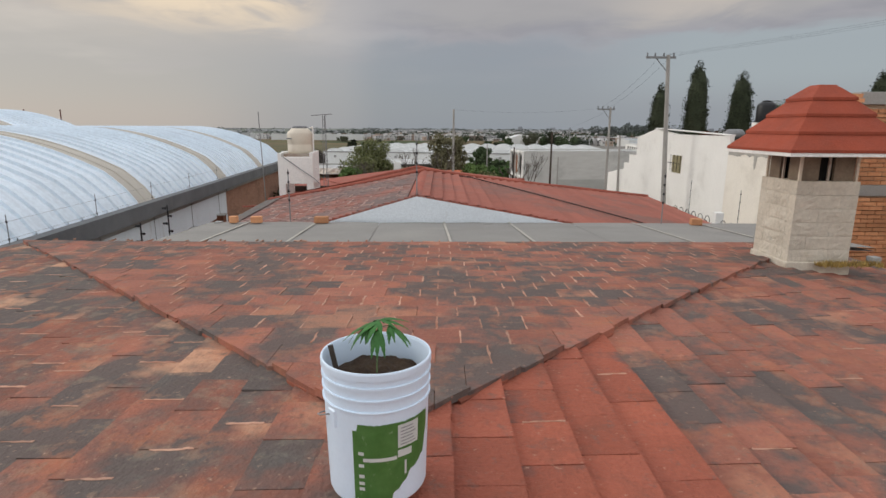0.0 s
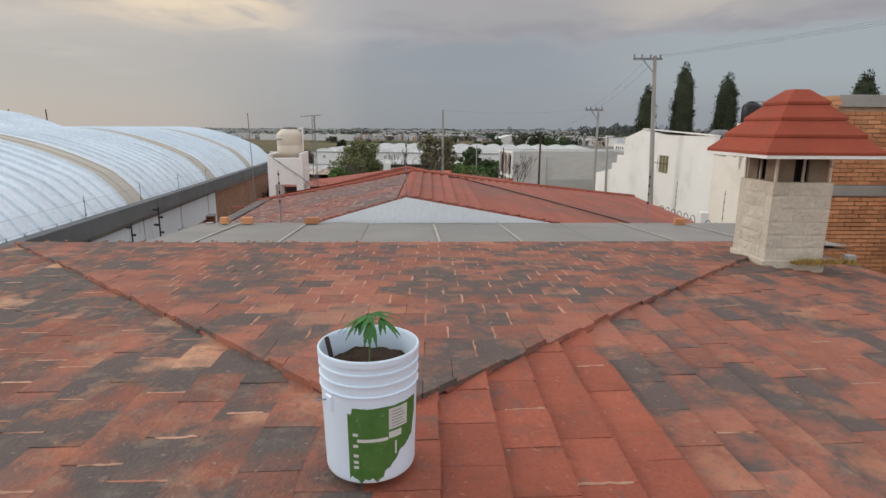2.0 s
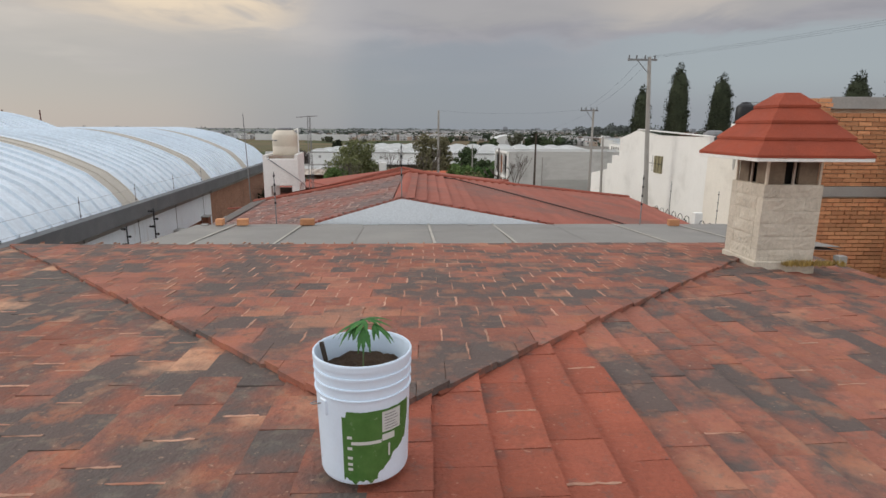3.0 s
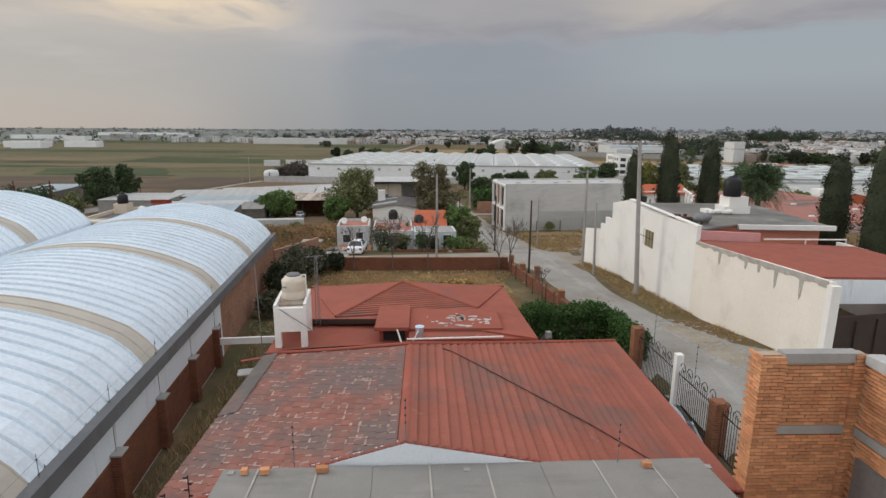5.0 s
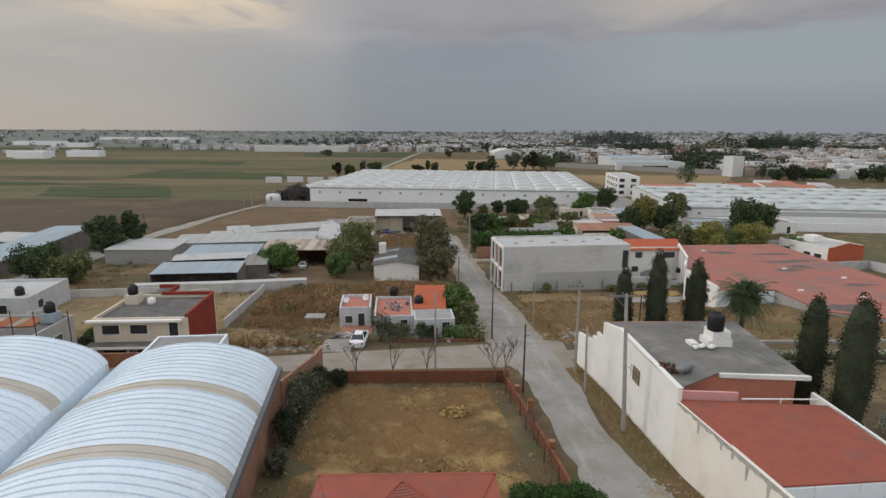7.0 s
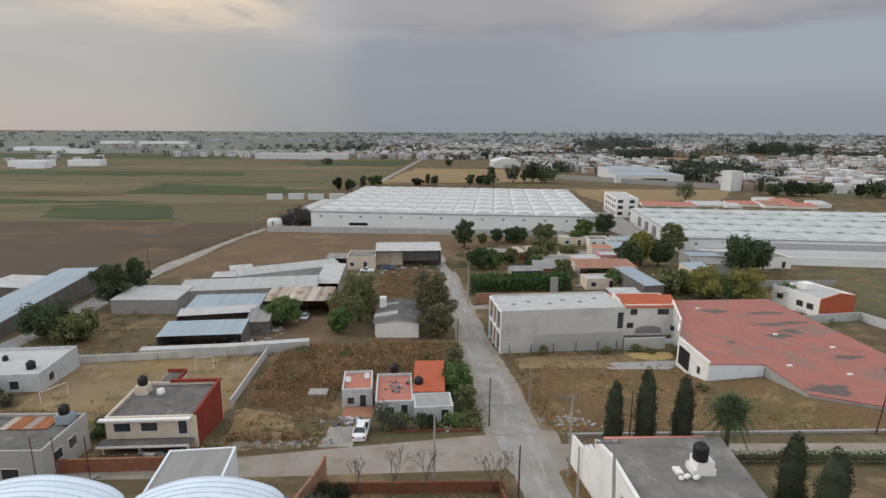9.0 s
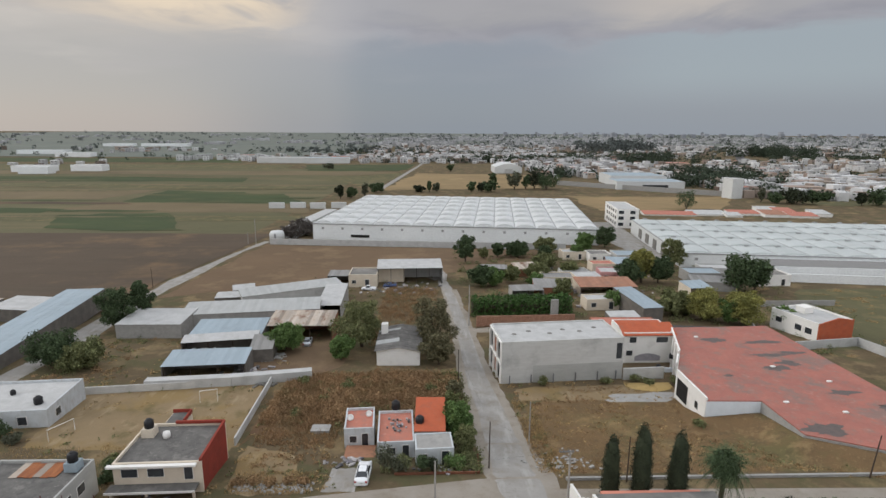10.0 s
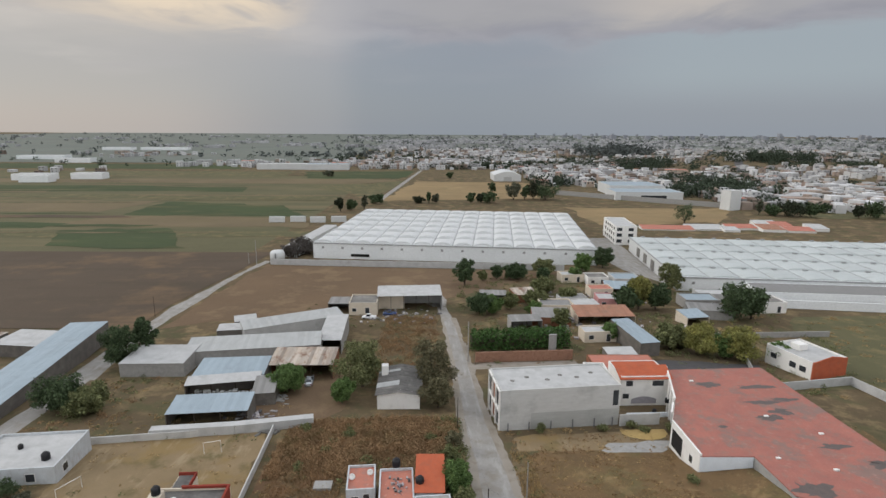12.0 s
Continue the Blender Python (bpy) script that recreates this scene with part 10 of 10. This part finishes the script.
flat_house("factory", "white factory hall with a pale blue roof", (162, 470), 58, 30, -2, 7, "ghfilm", "metalblue", category="factory", parapet=0.2, windows=(("f", 22, 1.5, 22, 2.6),))
flat_house("factory", "pale hall with a blue-white roof", (168, 505), 50, 40, -2, 9, "ghfilm", "metalblue", category="factory", parapet=0.2)
low_wall("boundary_wall", [(119, 508), (176, 463), (234, 422)], 4.0, 0.6, "concrete", "long grey colonnaded wall before the factory")
for x, y, w, d in ((-790, 1400, 70, 25), (-700, 1405, 110, 28), (-600, 925, 55, 20), (-720, 1010, 80, 24), (-455, 625, 40, 18), (-400, 640, 34, 16), (-430, 600, 30, 14)):
    flat_house("factory", "long white hall far out on the plain", (x, y), w, d, 3, 7, "ghfront", "roofbits", category="factory", parapet=0.2, group="white halls on the plain")
flat_house("factory", "long pale hall at the edge of the plain", (-240, 800), 70, 20, 0, 8, "ghfilm", "roofbits", category="factory", parapet=0.2)
flat_house("factory", "long blue-white hall at the edge of the plain", (-170, 795), 60, 20, 3, 8, "ghfilm", "metalblue", category="factory", parapet=0.2)
for x, y, w, d, r, h, top, lb in ((131, 327, 31, 9, -6, 2.0, "salmon", "long low house with a red tile roof"), (160, 326, 22, 12, -4, 2.2, "roofbits", "long low hall with a white roof"), (178, 320, 9, 8, -6, 2.4, "roofbits", "small white-roofed annex"),
                                 (184, 328, 18, 9, -5, 2.6, "salmon", "low house with a faded red roof"), (201, 320, 13, 14, -8, 3.2, "terracotta", "house with a bright red tile roof"), (213, 330, 12, 10, -8, 4.0, "salmon", "taller house with a red tile roof"),
                                 (215, 318, 16, 10, -8, 2.6, "salmon", "wide house with a red tile roof"), (206, 336, 14, 8, -4, 4.2, "roofbits", "white-roofed house between red roofs"), (232, 322, 10, 12, -10, 3.4, "roofbits", "pale flat house beside the trees")):
    shed("house", lb + " behind the greenhouse", (x, y), w, d, r, h * 0.8, h * 0.8 + 1.1, top, z0=gz(y) - 0.9, wall="white", open_front=False, group="red-roofed houses behind the greenhouse")


# rows of trees on the plain
for i, (x, y, h, r) in enumerate(((102, 470, 17, 9), (92, 474, 15, 8), (84, 470, 14, 7), (74, 468, 13, 6), (36, 447, 14, 4.5), (44, 449, 10, 6), (52, 449, 9, 6), (8, 446, 9, 4), (2, 446, 8, 4), (-6, 446, 8, 4), (-55, 407, 11, 5), (-46, 412, 10, 5), (-40, 440, 9, 5), (-62, 400, 9, 4),
                                  (28, 660, 14, 9), (-120, 690, 10, 6), (62, 520, 10, 5), (300, 372, 11, 7), (312, 374, 10, 7), (326, 370, 12, 8), (270, 378, 12, 8), (258, 380, 10, 7), (246, 384, 9, 6), (240, 390, 9, 6), (290, 400, 10, 6))):
    k = (0.8, 1.15, 0.95, 1.3, 0.7)[i % 5]
    tree((x, y, gz(y)), h * k, r * (1.25 - 0.35 * (i % 3)), ("leafdeep", "leafdark", "leafdeep", "leafgrey")[i % 4], 300 + i, 900, "dark green tree on the plain", "trees on the plain", size=0.8, trunk=0.06, lobes=12)


# leaves and walls far off carry the haze of distance in their base colour
M["leafhazy"] = surf("hazed_tree_leaves", (0.058, 0.075, 0.050), (0.045, 0.058, 0.04), 0.05, 0.9, bump=0, fine=0.5, island=0.4, spec=0.1)
M["townfar"] = surf("hazed_town_plaster", (0.40, 0.40, 0.405), (0.33, 0.33, 0.335), 0.006, 0.9, bump=0, fine=0.2, island=0.25, spec=0.1)
M["leaffar"] = surf("hazed_far_leaves", (0.115, 0.128, 0.12), (0.098, 0.11, 0.104), 0.01, 0.9, bump=0, fine=0.2, island=0.3, spec=0.1)


TOWN_WALLS = [surf("town_wall_white", (0.56, 0.56, 0.55), (0.46, 0.46, 0.45), 0.05, 0.9, bump=0, fine=1, rand=0.15), surf("town_wall_tan", (0.42, 0.33, 0.26), (0.34, 0.28, 0.22), 0.05, 0.9, bump=0, fine=1, rand=0.2),
              surf("town_wall_grey", (0.34, 0.34, 0.335), (0.27, 0.27, 0.27), 0.05, 0.9, bump=0, fine=1, rand=0.2)]
TOWN_ROOFS = [M["roofbits"], M["concrete"], M["salmon"], M["roofconcrete"]]
PANE = Build().box(0, -0.08, 0, 1.4, 0.02, 1.3).mesh("window", M["glass"])


def town_house(at, w, d, h, turn, rnd):
    """A plain flat-roofed town house with its windows towards the fields."""
    k = rnd.choice((0, 0, 1, 2))
    t = thing("house", at, turn, ("small white-washed flat-roofed town house", "small tan flat-roofed town house", "small bare grey flat-roofed town house")[k], "house", "houses of the far town")
    part("wall", Build().box(0, 0, -1, w, d, h), TOWN_WALLS[k], t)
    part("roof", Build().box(0.3, 0.3, h, w - 0.3, d - 0.3, h + 0.12), rnd.choice(TOWN_ROOFS), t)
    n = max(1, min(3, int(w / 3.5)))
    for i in range(n):
        part("window", PANE, M["glass"], t, at=((i + 0.3) / n * w, 0, h - 2.2))


def far_town():
    rnd = random.Random(99)
    wall, roofs, far_wall = Build(), Build(), Build()
    tall = Build()

    def density(x, y):
        n = noise.noise((x / 260, y / 260, 4.0)) + 0.4 * noise.noise((x / 90, y / 90, 9.0))
        if x < -60 - 0.12 * y and y > 900:
            return -0.27 + n
        if y > 2600:
            return 0.05 + n * 0.5
        if x > 215 and y > 395:
            return 0.26 + n
        if x > -60 - 0.05 * y and y > 800:
            return 0.50 + n
        if x > 120 and y > 560:
            return 0.5 + n
        if y > 830 and x > -400:
            return 0.0 + n
        if y > 700 and x < -420:
            return -0.15 + n
        if y > 1100:
            return -0.18 + n
        return -9
    made = near_houses = 0
    while made < 6000:
        y = 395 + (3600 - 395) * rnd.random() ** 1.7
        x = rnd.uniform(-0.95, 0.95) * (y + 60)
        if rnd.random() * 0.9 > density(x, y):
            continue
        if 95 < x < 240 and 395 < y < 560:
            continue
        made += 1
        g = gz(y)
        k = 1 + y / 2600
        w, d, h = rnd.uniform(4.5, 10) * max(1, k - 0.4), rnd.uniform(4.5, 9) * max(1, k - 0.4), rnd.choice((3.2, 3.4, 5.8, 6.2, 6.4, 8.5))
        if rnd.random() < 0.04:
            w, d, h = w * 3.2, d * 2, 7
        a = rnd.choice((0.1, 0.1, -0.2, 0.5)) + rnd.uniform(-.08, .08)
        ca, sa = math.cos(a), math.sin(a)
        q = [(x + u * ca - v * sa, y + u * sa + v * ca) for u, v in ((0, 0), (w, 0), (w, d), (0, d))]
        lo, hi = [(p[0], p[1], g - 1) for p in q], [(p[0], p[1], g + h) for p in q]
        if near_houses < 230 and y < 900 and abs(x) < 0.8 * y:
            near_houses += 1
            town_house((x, y, g), w, d, h, math.degrees(a), rnd)
            continue
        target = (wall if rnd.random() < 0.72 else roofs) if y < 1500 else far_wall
        target.add(lo + hi, [(4, 5, 6, 7), (0, 1, 5, 4), (1, 2, 6, 5), (2, 3, 7, 6), (3, 0, 4, 7)])
        if y < 1300 and rnd.random() < 0.8:
            n = max(1, int(w / 3.5))
            for i in range(n):
                u0 = (i + 0.3) / n * w
                for z in ([1.0, 4.2] if h > 5 else [1.0]):
                    c = [(x + u * ca + 0.06 * sa, y + u * sa - 0.06 * ca) for u in (u0, u0 + 1.3)]
                    tall.add([(c[0][0], c[0][1], g + z), (c[1][0], c[1][1], g + z), (c[1][0], c[1][1], g + z + 1.3), (c[0][0], c[0][1], g + z + 1.3)], [(0, 1, 2, 3)])
    single("far_town", wall, M["townpale"], (0, 0, 0), "pale houses of the far town", "town", kind="stuff")
    single("far_town", roofs, M["townwarm"], (0, 0, 0), "terracotta and tan houses of the far town", "town", kind="stuff")
    single("far_town", far_wall, M["townfar"], (0, 0, 0), "houses of the distant town, paled with haze in the colour", "town", kind="stuff")
    single("far_windows", tall, M["glass"], (0, 0, 0), "dark windows of the far town", "windows", kind="stuff")
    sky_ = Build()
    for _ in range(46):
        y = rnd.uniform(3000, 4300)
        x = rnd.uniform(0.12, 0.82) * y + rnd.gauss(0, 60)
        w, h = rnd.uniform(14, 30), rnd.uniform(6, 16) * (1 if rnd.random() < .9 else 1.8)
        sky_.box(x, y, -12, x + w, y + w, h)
    single("far_towers", sky_, M["townhaze"], (0, 0, 0), "tall skyline blocks, greyed with haze in the colour", "tower blocks", kind="stuff")
    # clumps of trees between the houses
    blobs = []
    made = 0
    while made < 2300:
        y = 400 + 3400 * rnd.random() ** 1.8
        x = rnd.uniform(-0.95, 0.95) * (y + 60)
        dn = density(x, y)
        if dn < -1 or x < -60 - 0.12 * y and rnd.random() < 0.8:
            continue
        if noise.noise((x / 120, y / 120, 21.0)) < rnd.uniform(-0.25, 0.35):
            continue
        if 100 < x < 240 and y < 560 or (-60 < x < 110 and y < 690):
            continue
        made += 1
        k = 1 + y / 3600
        r = rnd.uniform(2.2, 4.6) * k
        blobs.append((x, y, gz(y) + r * 0.7, r * rnd.uniform(0.9, 1.8), r, r * rnd.uniform(0.7, 1.1)))
    # the wooded rise and the long tree belts
    for x0, y0, n, sx, sy, r in ((430, 1250, 110, 38, 30, 11), (290, 560, 70, 24, 40, 8), (262, 520, 40, 18, 24, 7), (360, 900, 50, 34, 50, 9), (142, 600, 24, 12, 14, 6), (660, 1050, 90, 40, 30, 9), (690, 900, 40, 50, 16, 7), (205, 860, 50, 60, 12, 7), (-170, 1150, 60, 90, 12, 7), (40, 1000, 60, 120, 14, 7), (140, 840, 50, 70, 12, 7)):
        for _ in range(n):
            blobs.append((x0 + rnd.gauss(0, sx), y0 + rnd.gauss(0, sy), gz(y0) + r * 0.6 + (abs(rnd.gauss(0, 6)) if x0 in (430, 660) else 0), r * rnd.uniform(.7, 1.2), r * .9, r * rnd.uniform(.6, 1.2)))
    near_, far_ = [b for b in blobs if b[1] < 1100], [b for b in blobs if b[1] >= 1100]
    single("far_woods", leaf_cloud(near_, 60000, 1.35, 5), M["leafhazy"], (0, 0, 0), "trees scattered between the houses, slightly paled for haze", "woods", kind="stuff")
    single("far_woods", leaf_cloud(far_, 24000, 3.0, 6), M["leaffar"], (0, 0, 0), "tree belts of the far town, paled for haze", "woods", kind="stuff")


far_town()


near_tiles()
